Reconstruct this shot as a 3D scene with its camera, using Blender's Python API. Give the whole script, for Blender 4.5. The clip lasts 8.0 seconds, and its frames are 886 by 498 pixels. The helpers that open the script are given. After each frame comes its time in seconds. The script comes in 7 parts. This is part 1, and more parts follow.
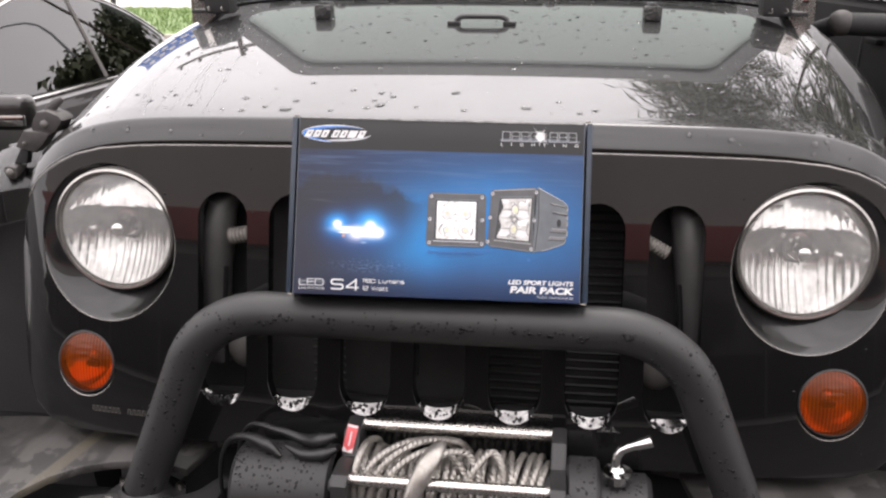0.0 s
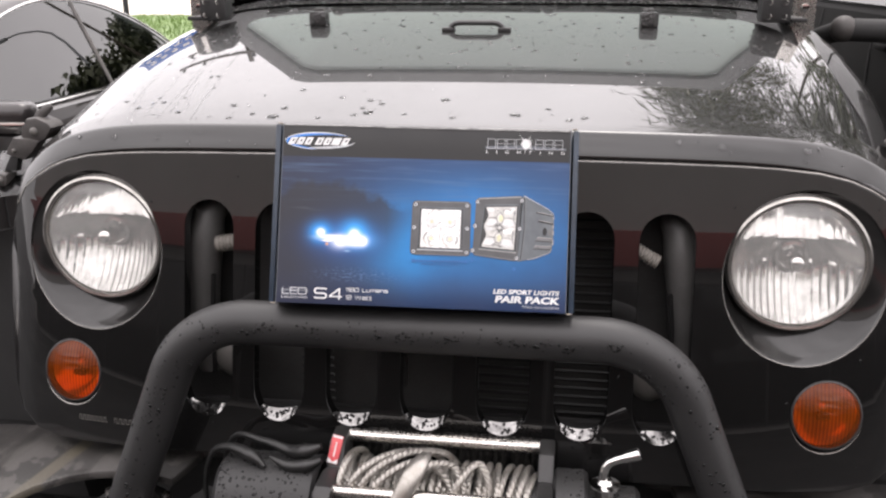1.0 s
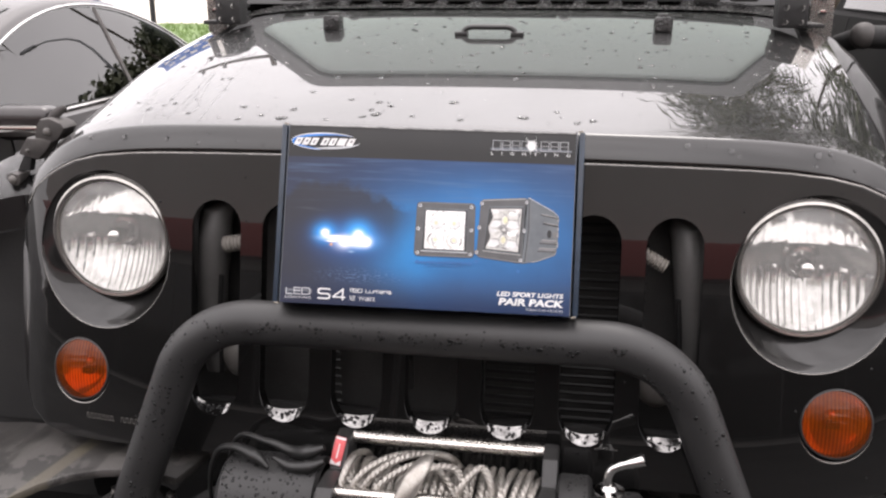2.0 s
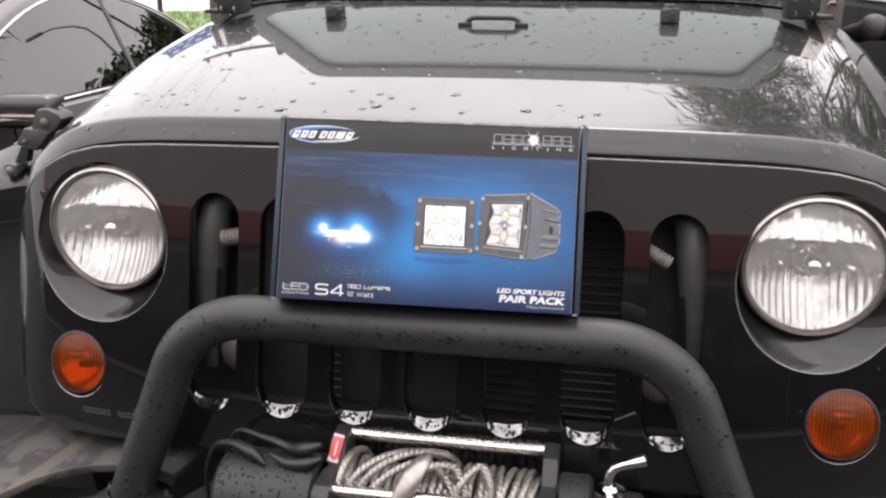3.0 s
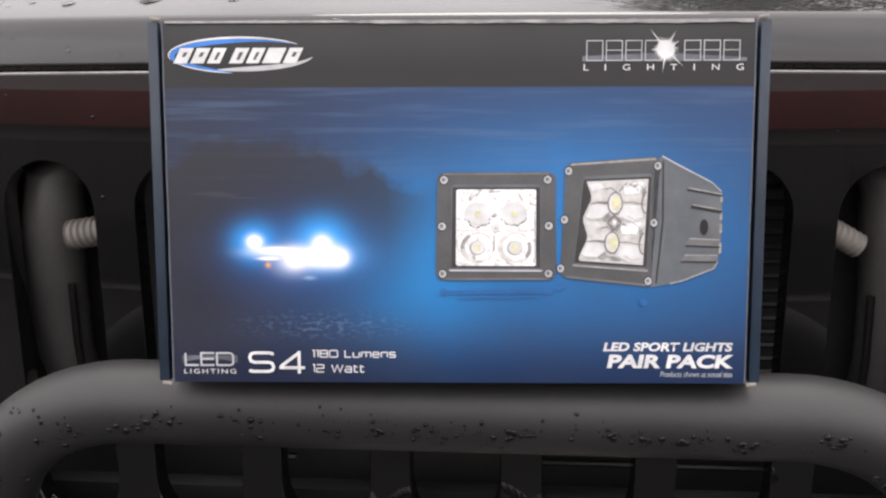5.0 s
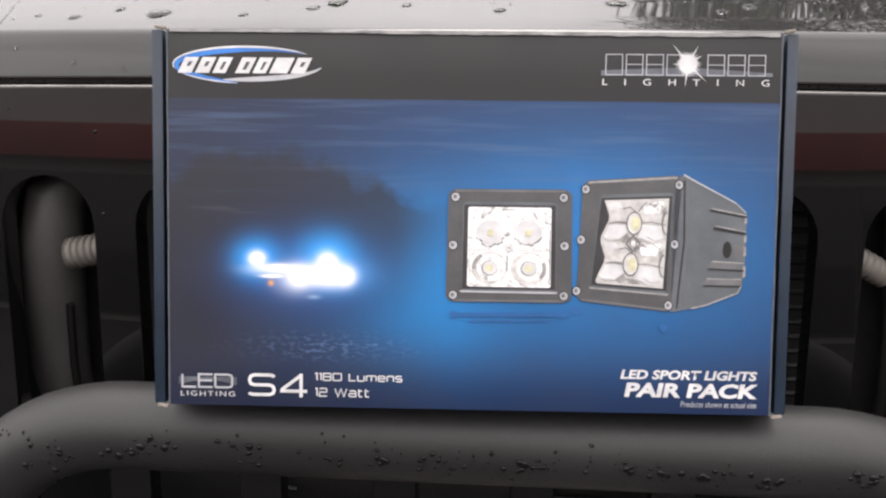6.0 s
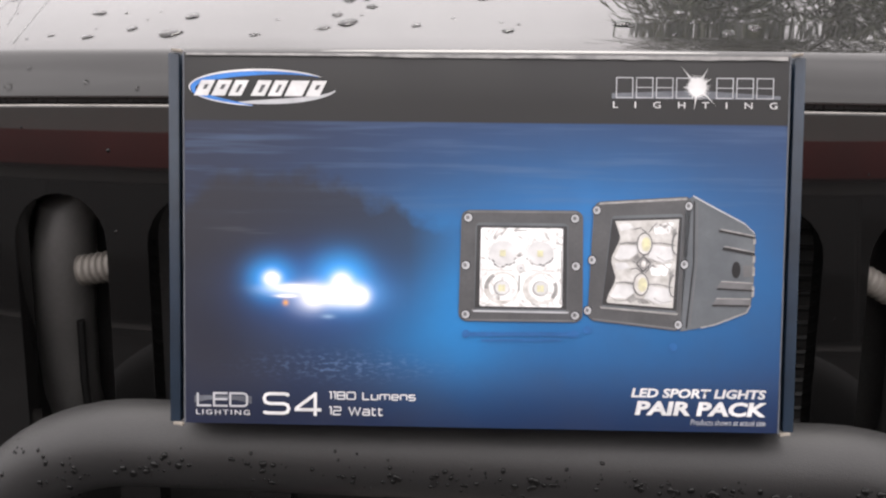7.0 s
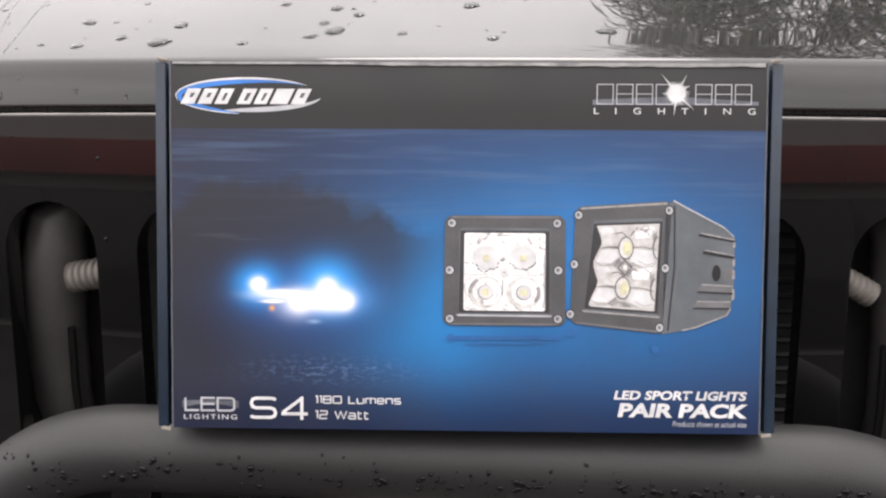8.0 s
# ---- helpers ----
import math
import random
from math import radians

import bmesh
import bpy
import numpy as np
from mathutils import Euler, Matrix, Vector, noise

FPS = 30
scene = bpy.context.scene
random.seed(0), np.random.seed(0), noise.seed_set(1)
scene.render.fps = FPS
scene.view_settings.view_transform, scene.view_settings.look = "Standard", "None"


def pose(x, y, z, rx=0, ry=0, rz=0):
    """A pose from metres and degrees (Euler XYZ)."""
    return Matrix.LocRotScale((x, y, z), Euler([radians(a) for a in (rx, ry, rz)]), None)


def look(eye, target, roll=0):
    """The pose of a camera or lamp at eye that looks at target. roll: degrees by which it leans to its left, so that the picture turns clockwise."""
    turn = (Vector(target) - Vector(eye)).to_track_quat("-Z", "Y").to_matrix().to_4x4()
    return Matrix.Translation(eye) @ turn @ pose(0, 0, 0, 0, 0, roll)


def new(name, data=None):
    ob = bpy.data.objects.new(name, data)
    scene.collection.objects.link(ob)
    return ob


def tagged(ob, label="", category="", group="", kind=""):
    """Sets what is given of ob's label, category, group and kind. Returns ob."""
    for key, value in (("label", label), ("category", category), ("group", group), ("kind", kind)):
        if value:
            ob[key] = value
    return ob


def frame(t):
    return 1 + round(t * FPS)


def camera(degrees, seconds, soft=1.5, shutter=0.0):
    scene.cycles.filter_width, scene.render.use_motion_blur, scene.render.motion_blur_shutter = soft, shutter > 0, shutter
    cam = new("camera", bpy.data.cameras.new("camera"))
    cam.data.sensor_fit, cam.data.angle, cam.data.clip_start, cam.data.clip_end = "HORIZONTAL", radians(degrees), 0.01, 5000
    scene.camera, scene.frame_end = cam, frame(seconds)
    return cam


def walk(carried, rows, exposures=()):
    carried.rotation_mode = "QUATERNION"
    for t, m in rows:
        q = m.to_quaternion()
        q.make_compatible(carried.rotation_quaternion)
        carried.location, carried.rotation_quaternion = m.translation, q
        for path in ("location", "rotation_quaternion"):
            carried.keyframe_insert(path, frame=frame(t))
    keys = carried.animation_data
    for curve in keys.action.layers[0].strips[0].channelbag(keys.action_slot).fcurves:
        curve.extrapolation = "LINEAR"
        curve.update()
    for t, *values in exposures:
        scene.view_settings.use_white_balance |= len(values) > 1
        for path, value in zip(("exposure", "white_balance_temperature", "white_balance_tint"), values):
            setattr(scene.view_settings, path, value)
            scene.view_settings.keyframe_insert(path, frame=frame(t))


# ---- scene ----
cam = camera(52.0, 8.0, soft=2.3)
PATH = [
    (0, (0.1562, 0.0582, 1.3755), (-0.0936, 1.9512, 0.7802), -0.08),
    (0.5, (0.1702, 0.0650, 1.3770), (-0.0840, 1.9590, 0.7869), -0.13),
    (1, (0.1880, 0.0773, 1.3735), (-0.0895, 1.9708, 0.7923), -0.23),
    (1.5, (0.2021, 0.0878, 1.3709), (-0.1139, 1.9765, 0.7939), -0.29),
    (1.7, (0.2058, 0.0822, 1.3630), (-0.1186, 1.9743, 0.8020), -0.17),
    (2.8, (0.2147, 0.0940, 1.3650), (-0.1174, 1.9802, 0.7888), 0.02),
    (3, (0.2143, 0.1035, 1.3653), (-0.1260, 1.9858, 0.7811), 0.12),
    (3.3, (0.1931, 0.1258, 1.3555), (-0.1368, 2.0079, 0.7648), 0.39),
    (3.5, (0.1681, 0.1786, 1.3524), (-0.1319, 2.0527, 0.7216), 0.27),
    (3.8, (0.0993, 0.2786, 1.3369), (-0.0998, 2.1515, 0.6641), -0.11),
    (4, (0.0633, 0.3558, 1.3342), (-0.0696, 2.2127, 0.6032), -0.75),
    (4.2, (0.0374, 0.4276, 1.3170), (-0.0608, 2.2680, 0.5402), -0.97),
    (4.5, (0.0406, 0.5270, 1.3051), (-0.0988, 2.3552, 0.5062), -1.78),
    (4.7, (0.0412, 0.5880, 1.3066), (-0.1022, 2.3851, 0.4408), -1.65),
    (5.8, (0.0344, 0.6425, 1.2870), (-0.1116, 2.4652, 0.4767), -0.38),
    (6, (0.0368, 0.6383, 1.2849), (-0.1261, 2.4686, 0.4953), -0.63),
    (6.5, (0.0296, 0.6357, 1.2919), (-0.1306, 2.4675, 0.5052), -0.37),
    (7, (0.0277, 0.6342, 1.2944), (-0.1282, 2.4717, 0.5203), -0.57),
    (7.5, (0.0310, 0.6311, 1.2944), (-0.1237, 2.4716, 0.5273), -0.78),
    (8, (0.0358, 0.6283, 1.2965), (-0.1136, 2.4714, 0.5344), -0.79),
]
EXPOSURE = [(0, 1.36, 6500, 13), (3.3, 1.36, 6500, 13), (3.6, 1.28, 6500, 13), (4.0, 1.02, 6500, 13), (4.4, 1.14, 6500, 13), (4.8, 1.2, 6500, 12), (6.0, 1.22, 6550, 12), (8.0, 1.24, 6550, 12)]
walk(cam, [(t, look(eye, target, roll)) for t, eye, target, roll in PATH], EXPOSURE)

# ---------- sky and sun: a bright overcast day ----------
world = bpy.data.worlds.new("overcast")
scene.world = world
world.use_nodes = True
wn = world.node_tree
sky = wn.nodes.new("ShaderNodeTexSky")
sky.sky_type, sky.sun_disc = "NISHITA", False
sky.sun_elevation, sky.sun_rotation = radians(66), radians(0)
sky.dust_density, sky.air_density = 4.0, 1.0
grey = wn.nodes.new("ShaderNodeHueSaturation")
grey.inputs["Saturation"].default_value = 0.16
wn.links.new(sky.outputs[0], grey.inputs["Color"])
wc = wn.nodes.new("ShaderNodeTexCoord")
cloud = wn.nodes.new("ShaderNodeTexNoise")
cloud.inputs["Scale"].default_value = 2.6
cloud.inputs["Detail"].default_value = 5.0
wn.links.new(wc.outputs["Generated"], cloud.inputs["Vector"])
veil = wn.nodes.new("ShaderNodeMapRange")
veil.inputs[1].default_value, veil.inputs[2].default_value = 0.3, 0.72
veil.inputs[3].default_value, veil.inputs[4].default_value = 0.8, 1.2
wn.links.new(cloud.outputs["Fac"], veil.inputs[0])
even = wn.nodes.new("ShaderNodeMix")          # the cloud layer evens the clear-sky gradient out
even.data_type = "RGBA"
even.inputs[0].default_value = 0.9
updown = wn.nodes.new("ShaderNodeSeparateXYZ")
wn.links.new(wc.outputs["Generated"], updown.inputs[0])
dome = wn.nodes.new("ShaderNodeMapRange")     # an overcast dome: dimmer towards the horizon
dome.inputs[1].default_value, dome.inputs[2].default_value = 0.0, 1.0
dome.inputs[3].default_value, dome.inputs[4].default_value = 5.4, 10.4
wn.links.new(updown.outputs[2], dome.inputs[0])
wn.links.new(dome.outputs[0], even.inputs[7])
wn.links.new(grey.outputs[0], even.inputs[6])
both = wn.nodes.new("ShaderNodeMix")
both.data_type, both.blend_type = "RGBA", "MULTIPLY"
both.inputs[0].default_value = 1.0
warm = wn.nodes.new("ShaderNodeMix")
warm.data_type, warm.blend_type = "RGBA", "MULTIPLY"
warm.inputs[0].default_value = 1.0
warm.inputs[7].default_value = (1.045, 1.0, 1.0, 1)
wn.links.new(even.outputs[2], both.inputs[6])
wn.links.new(veil.outputs[0], both.inputs[7])
back = wn.nodes["Background"]
back.inputs["Strength"].default_value = 0.15
wn.links.new(both.outputs[2], warm.inputs[6])
wn.links.new(warm.outputs[2], back.inputs["Color"])

lamp = new("sun", bpy.data.lights.new("sun", "SUN"))
lamp.data.energy, lamp.data.angle, lamp.data.color = 0.6, radians(25), (1.0, 0.96, 0.9)
lamp.matrix_basis = look((0, 9, 20), (0, 0, 0))


# ---------- helpers ----------
TAU = 2 * math.pi


def flush(bm, name, material, sharp=38):
    """A mesh out of a bmesh, smooth but for edges sharper than so many degrees."""
    bm.normal_update()
    for f in bm.faces:
        f.smooth = True
    for e in bm.edges:
        if len(e.link_faces) == 2 and e.calc_face_angle(0) > radians(sharp):
            e.smooth = False
    me = bpy.data.meshes.new(name)
    bm.to_mesh(me)
    bm.free()
    if material:
        me.materials.append(material)
    return me


def part(name, bm, material, parent, label="", kind="", sharp=38):
    ob = new(name, flush(bm, name, material, sharp))
    ob.parent = parent
    return tagged(ob, label=label, kind=kind)


def repeat(ob, m, parent=None):
    """Another object on the same mesh, under the same parent."""
    o = new(ob.name.split(".")[0], ob.data)
    o.parent = parent or ob.parent
    o.matrix_basis = m
    return o


def thing(name, m, label, category, group="", kind=""):
    ob = new(name)
    ob.empty_display_size = 0.05
    ob.matrix_basis = m
    return tagged(ob, label, category, group, kind)


def solid(name, bm, material, label, category, group="", kind="", m=None):
    ob = new(name, flush(bm, name, material))
    if m:
        ob.matrix_basis = m
    return tagged(ob, label, category, group, kind)


def block(bm, c, s, bevel=0.0, m=None, segments=2):
    """A box with rounded edges: centre, size."""
    made = bmesh.ops.create_cube(bm, size=1)["verts"]
    for v in made:
        v.co = Vector((v.co.x * s[0], v.co.y * s[1], v.co.z * s[2]))
    if bevel:
        edges = list({e for v in made for e in v.link_edges})
        r = bmesh.ops.bevel(bm, geom=edges, offset=bevel, segments=segments, profile=0.6, affect="EDGES")
        made = list({v for f in r["faces"] for v in f.verts} | {v for v in made if v.is_valid})
    for v in made:
        v.co = (m @ v.co if m else v.co) + Vector(c)
    return bm


def ring_faces(bm, a, b, closed=True):
    n = len(a)
    for i in range(n if closed else n - 1):
        k = (i + 1) % n
        bm.faces.new((a[i], a[k], b[k], b[i]))


def sweep(bm, pts, r, seg=16, caps=True, closed=False, lobes=0, pitch=0.02, depth=0.22, flat=1.0):
    """A round bar along points; r a number or one per point; lobes twist it like a wire rope."""
    pts = [Vector(p) for p in pts]
    n = len(pts)
    rs = r if isinstance(r, (list, tuple)) else [r] * n
    up, run, rings = None, 0.0, []
    for i, p in enumerate(pts):
        a = pts[(i - 1) % n] if closed or i > 0 else p
        b = pts[(i + 1) % n] if closed or i < n - 1 else p
        d = (b - a).normalized()
        if up is None:
            up = d.orthogonal().normalized()
        up = (up - d * up.dot(d)).normalized()
        side = d.cross(up)
        if i:
            run += (p - pts[i - 1]).length
        ring = []
        for k in range(seg):
            w = TAU * k / seg
            q = rs[i]
            if lobes:
                q *= 1 - depth * (0.5 - 0.5 * math.cos(lobes * (w + TAU * run / pitch / lobes)))
            ring.append(bm.verts.new(p + (up * math.cos(w) + side * (math.sin(w) * flat)) * q))
        rings.append(ring)
    for a, b in zip(rings, rings[1:]):
        ring_faces(bm, a, b)
    if closed:
        ring_faces(bm, rings[-1], rings[0])
    elif caps:
        bm.faces.new(rings[0][::-1])
        bm.faces.new(rings[-1])
    return bm


def lathe(bm, profile, m, seg=32, caps=False):
    """Turns (radius, height) pairs round local z, then applies m."""
    rings = []
    for r, h in profile:
        if r < 1e-6:
            rings.append([bm.verts.new(m @ Vector((0, 0, h)))])
        else:
            rings.append([bm.verts.new(m @ Vector((r * math.cos(TAU * k / seg), r * math.sin(TAU * k / seg), h))) for k in range(seg)])
    for a, b in zip(rings, rings[1:]):
        if len(a) == 1 and len(b) == 1:
            continue
        if len(a) == 1:
            for k in range(seg):
                bm.faces.new((a[0], b[(k + 1) % seg], b[k]))
        elif len(b) == 1:
            for k in range(seg):
                bm.faces.new((a[k], a[(k + 1) % seg], b[0]))
        else:
            ring_faces(bm, a, b)
    if caps:
        for ring in (rings[0], rings[-1]):
            if len(ring) > 2:
                bm.faces.new(ring)
    return bm


def ball(bm, c, r, u=10, v=6, m=None):
    made = bmesh.ops.create_uvsphere(bm, u_segments=u, v_segments=v, radius=1)["verts"]
    s = r if isinstance(r, (tuple, list)) else (r, r, r)
    for p in made:
        q = Vector((p.co.x * s[0], p.co.y * s[1], p.co.z * s[2]))
        p.co = (m @ q if m else q) + Vector(c)
    return bm


def slab(bm, pts, axis, a, b, bevel=0.0):
    """A polygon of (p, q) pairs, thick from a to b along an axis (0 x, 1 y, 2 z)."""
    def at(p, w):
        return Vector({0: (w, p[0], p[1]), 1: (p[0], w, p[1]), 2: (p[0], p[1], w)}[axis])
    lo = [bm.verts.new(at(p, a)) for p in pts]
    hi = [bm.verts.new(at(p, b)) for p in pts]
    faces = [bm.faces.new(lo[::-1]), bm.faces.new(hi)]
    n = len(pts)
    for i in range(n):
        faces.append(bm.faces.new((lo[i], lo[(i + 1) % n], hi[(i + 1) % n], hi[i])))
    bmesh.ops.recalc_face_normals(bm, faces=faces)
    if bevel:
        edges = list({e for f in faces[:2] for e in f.edges})
        bmesh.ops.bevel(bm, geom=edges, offset=bevel, segments=2, profile=0.6, affect="EDGES")
    return bm


def sheet(bm, rows):
    """A grid of points as quads."""
    vs = [[bm.verts.new(p) for p in row] for row in rows]
    for a, b in zip(vs, vs[1:]):
        for i in range(len(a) - 1):
            bm.faces.new((a[i], a[i + 1], b[i + 1], b[i]))
    return vs


def arc(cx, cy, r, a0, a1, n):
    return [(cx + r * math.cos(radians(a0 + (a1 - a0) * i / n)), cy + r * math.sin(radians(a0 + (a1 - a0) * i / n))) for i in range(n + 1)]


def face_to(bm, d):
    """Turns an open sheet so that its faces look along d."""
    bmesh.ops.recalc_face_normals(bm, faces=list(bm.faces))
    if sum((f.normal.dot(Vector(d)) * f.calc_area() for f in bm.faces)) < 0:
        bmesh.ops.reverse_faces(bm, faces=list(bm.faces))
    return bm


def smooth(x, a, b):
    t = min(max((x - a) / (b - a), 0.0), 1.0)
    return t * t * (3 - 2 * t)


# ---------- materials ----------
def nodes_of(name):
    m = bpy.data.materials.new(name)
    m.use_nodes = True
    nt = m.node_tree
    return m, nt, nt.nodes["Principled BSDF"], nt.nodes["Material Output"]


def noise_at(nt, coord, scale, detail=4.0, rough=0.55):
    n = nt.nodes.new("ShaderNodeTexNoise")
    n.inputs["Scale"].default_value = scale
    n.inputs["Detail"].default_value = detail
    n.inputs["Roughness"].default_value = rough
    nt.links.new(coord, n.inputs["Vector"])
    return n.outputs["Fac"]


def remap(nt, value, a, b, c, d):
    n = nt.nodes.new("ShaderNodeMapRange")
    n.inputs[1].default_value, n.inputs[2].default_value = a, b
    n.inputs[3].default_value, n.inputs[4].default_value = c, d
    nt.links.new(value, n.inputs[0])
    return n.outputs[0]


def mix_color(nt, fac, a, b, blend="MIX"):
    n = nt.nodes.new("ShaderNodeMix")
    n.data_type, n.blend_type = "RGBA", blend
    for sock, value in ((n.inputs[0], fac), (n.inputs[6], a), (n.inputs[7], b)):
        if hasattr(value, "is_linked"):
            nt.links.new(value, sock)
        elif isinstance(value, (int, float)):
            sock.default_value = value
        else:
            sock.default_value = (*value, 1)
    return n.outputs[2]


def surface(name, color, rough, metal=0.0, coat=0.0, other=None, coarse=6.0, fine=120.0, bump=0.05, vary=0.1, coords="Object", spec=0.5, size=0.002):
    """Base colour mixed towards another by a coarse noise, roughness and relief by a fine one."""
    m, nt, bsdf, out = nodes_of(name)
    c = nt.nodes.new("ShaderNodeTexCoord").outputs[coords]
    a, b = noise_at(nt, c, coarse), noise_at(nt, c, fine, 3)
    other = other or tuple(v * 0.7 for v in color)
    col = mix_color(nt, remap(nt, a, 0.35, 0.68, 0, 1), color, other)
    nt.links.new(mix_color(nt, remap(nt, b, 0.3, 0.7, 0, vary * 2), col, tuple(v * 0.6 for v in color)), bsdf.inputs["Base Color"])
    nt.links.new(remap(nt, b, 0.2, 0.8, max(rough - vary * 0.5, 0.01), min(rough + vary * 0.5, 1)), bsdf.inputs["Roughness"])
    bsdf.inputs["Metallic"].default_value = metal
    bsdf.inputs["Specular IOR Level"].default_value = spec
    bsdf.inputs["Coat Weight"].default_value = coat
    bsdf.inputs["Coat Roughness"].default_value = 0.015
    bsdf.inputs["Coat IOR"].default_value = 1.54
    if bump:
        n = nt.nodes.new("ShaderNodeBump")
        n.inputs["Strength"].default_value = bump
        n.inputs["Distance"].default_value = size
        nt.links.new(b, n.inputs["Height"])
        nt.links.new(n.outputs[0], bsdf.inputs["Normal"])
    return m


def clear(name, tint, gloss_rough=0.01, ior=1.5, haze=0.0, haze_color=(0.9, 0.9, 0.88)):
    """Thin clear or tinted glass: what is behind it, tinted, under a mirror sheen; haze mixes in plain diffuse colour.
    """
    m, nt, bsdf, out = nodes_of(name)
    nt.nodes.remove(bsdf)
    t, g, f, x = (nt.nodes.new("ShaderNode" + k) for k in ("BsdfTransparent", "BsdfGlossy", "LayerWeight", "MixShader"))
    t.inputs[0].default_value = (*tint, 1)
    g.inputs["Roughness"].default_value = gloss_rough
    f.inputs[0].default_value = 0.5
    steep = nt.nodes.new("ShaderNodeMath")
    steep.operation = "POWER"
    steep.inputs[1].default_value = 5.0
    nt.links.new(f.outputs["Facing"], steep.inputs[0])
    sheen = remap(nt, steep.outputs[0], 0.0, 1.0, ((ior - 1) / (ior + 1)) ** 2, 1.0)
    body = t.outputs[0]
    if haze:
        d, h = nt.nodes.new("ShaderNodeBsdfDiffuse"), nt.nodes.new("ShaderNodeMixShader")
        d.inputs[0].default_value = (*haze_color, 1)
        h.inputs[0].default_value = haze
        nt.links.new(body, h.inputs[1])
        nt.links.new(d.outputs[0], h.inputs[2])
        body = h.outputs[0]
    for a, b in ((sheen, x.inputs[0]), (body, x.inputs[1]), (g.outputs[0], x.inputs[2]), (x.outputs[0], out.inputs[0])):
        nt.links.new(a, b)
    return m


PAINT = surface("black_wet_paint", (0.004, 0.0039, 0.0039), 0.4, coat=1.0, coarse=2.0, fine=300, bump=0.0, vary=0.05, spec=0.1)
POT = surface("black_lamp_pot", (0.007, 0.0068, 0.0067), 0.4, coat=0.62, coarse=20, fine=70, bump=0.5, vary=0.1, spec=0.2)
SATIN = surface("black_powder_coat", (0.019, 0.0187, 0.019), 0.5, coarse=9, fine=900, bump=0.35, vary=0.16, size=0.0006)
PLASTIC = surface("black_plastic", (0.027, 0.0265, 0.0265), 0.45, coarse=12, fine=500, bump=0.15, vary=0.15, size=0.0008)
FADED = surface("faded_grey_plastic", (0.15, 0.142, 0.132), 0.42, other=(0.085, 0.08, 0.075), coarse=5, fine=160, bump=0.12, vary=0.2)
WET_COWL = surface("wet_cowl_plastic", (0.035, 0.034, 0.033), 0.22, other=(0.02, 0.02, 0.02), coarse=30, fine=110, bump=0.9, vary=0.25, size=0.006)
RUBBER = surface("rubber", (0.017, 0.0168, 0.0168), 0.75, coarse=14, fine=300, bump=0.25, vary=0.15)
GAP_GREY = surface("gap_filler_grey", (0.03, 0.029, 0.029), 0.3, coarse=40, fine=300, bump=0.1, vary=0.2)
LATCH = surface("weathered_latch_rubber", (0.055, 0.05, 0.047), 0.6, other=(0.03, 0.027, 0.026), coarse=30, fine=300, bump=0.2, vary=0.2)
CHROME = surface("chrome", (0.82, 0.81, 0.79), 0.09, metal=1.0, coarse=20, fine=400, bump=0.0, vary=0.06)
STEEL = surface("brushed_steel_rod", (0.72, 0.69, 0.65), 0.27, metal=1.0, coarse=20, fine=250, bump=0.04, vary=0.1)
ROPE = surface("galvanised_wire_rope", (0.43, 0.41, 0.38), 0.34, metal=0.8, other=(0.28, 0.26, 0.235), coarse=60, fine=600, bump=0.1, vary=0.25)
MIRROR = surface("mirror_reflector", (0.93, 0.92, 0.9), 0.03, metal=1.0, coarse=30, fine=60, bump=0.0, vary=0.05)
RING = surface("pale_retaining_ring", (0.38, 0.365, 0.345), 0.22, metal=0.9, coarse=30, fine=200, bump=0.0, vary=0.1)
BOWL = surface("lamp_reflector", (0.57, 0.56, 0.545), 0.17, metal=0.9, coarse=30, fine=60, bump=0.0, vary=0.08)
# a little diffuse white lifts the dark middle of the lamp
LENS = clear("clear_lens_glass", (0.97, 0.97, 0.96), haze=0.15)
AMBER = clear("amber_lens_plastic", (0.92, 0.26, 0.02), 0.16, ior=1.38, haze=0.12, haze_color=(0.56, 0.12, 0.010))
_nt = AMBER.node_tree              # upright dark and bright tint bands stand in for shading on the moulded ribs
_t = next(n for n in _nt.nodes if n.type == "BSDF_TRANSPARENT")
_w = _nt.nodes.new("ShaderNodeTexWave")
_w.inputs["Scale"].default_value = 66.0
_w.inputs["Distortion"].default_value = 0.6
_nt.links.new(_nt.nodes.new("ShaderNodeTexCoord").outputs["Object"], _w.inputs["Vector"])
_nt.links.new(mix_color(_nt, _w.outputs["Fac"], (0.32, 0.048, 0.003), (0.74, 0.20, 0.014)), _t.inputs[0])
# pale blotched metal for the sky glints low in the slots
SILL = surface("pale_glint_metal", (0.32, 0.315, 0.31), 0.16, metal=1.0, other=(0.12, 0.117, 0.115), coarse=70, fine=500, bump=0.0, vary=0.16)
GLASS = clear("tinted_window_glass", (0.10, 0.115, 0.105), 0.004)
SEDAN_GLASS = clear("tinted_saloon_glass", (0.10, 0.115, 0.105), 0.004, ior=2.1)
# pale green diffuse colour stands in for sky brightness in the glass
SCREEN = clear("hazed_windscreen_glass", (0.42, 0.5, 0.45), 0.004, haze=0.6, haze_color=(0.6, 0.69, 0.645))
FIN = surface("dark_radiator_fin", (0.012, 0.012, 0.012), 0.5, metal=0.3, coarse=40, fine=400, bump=0.05, vary=0.15)
# grey instead of black, to lift the deep shade behind the slots
CORE = surface("lifted_black_core", (0.042, 0.041, 0.04), 0.7, coarse=25, fine=300, bump=0.1, vary=0.2)
GREYHOSE = surface("grey_plastic_duct", (0.072, 0.07, 0.068), 0.5, coarse=20, fine=300, bump=0.08, vary=0.15)
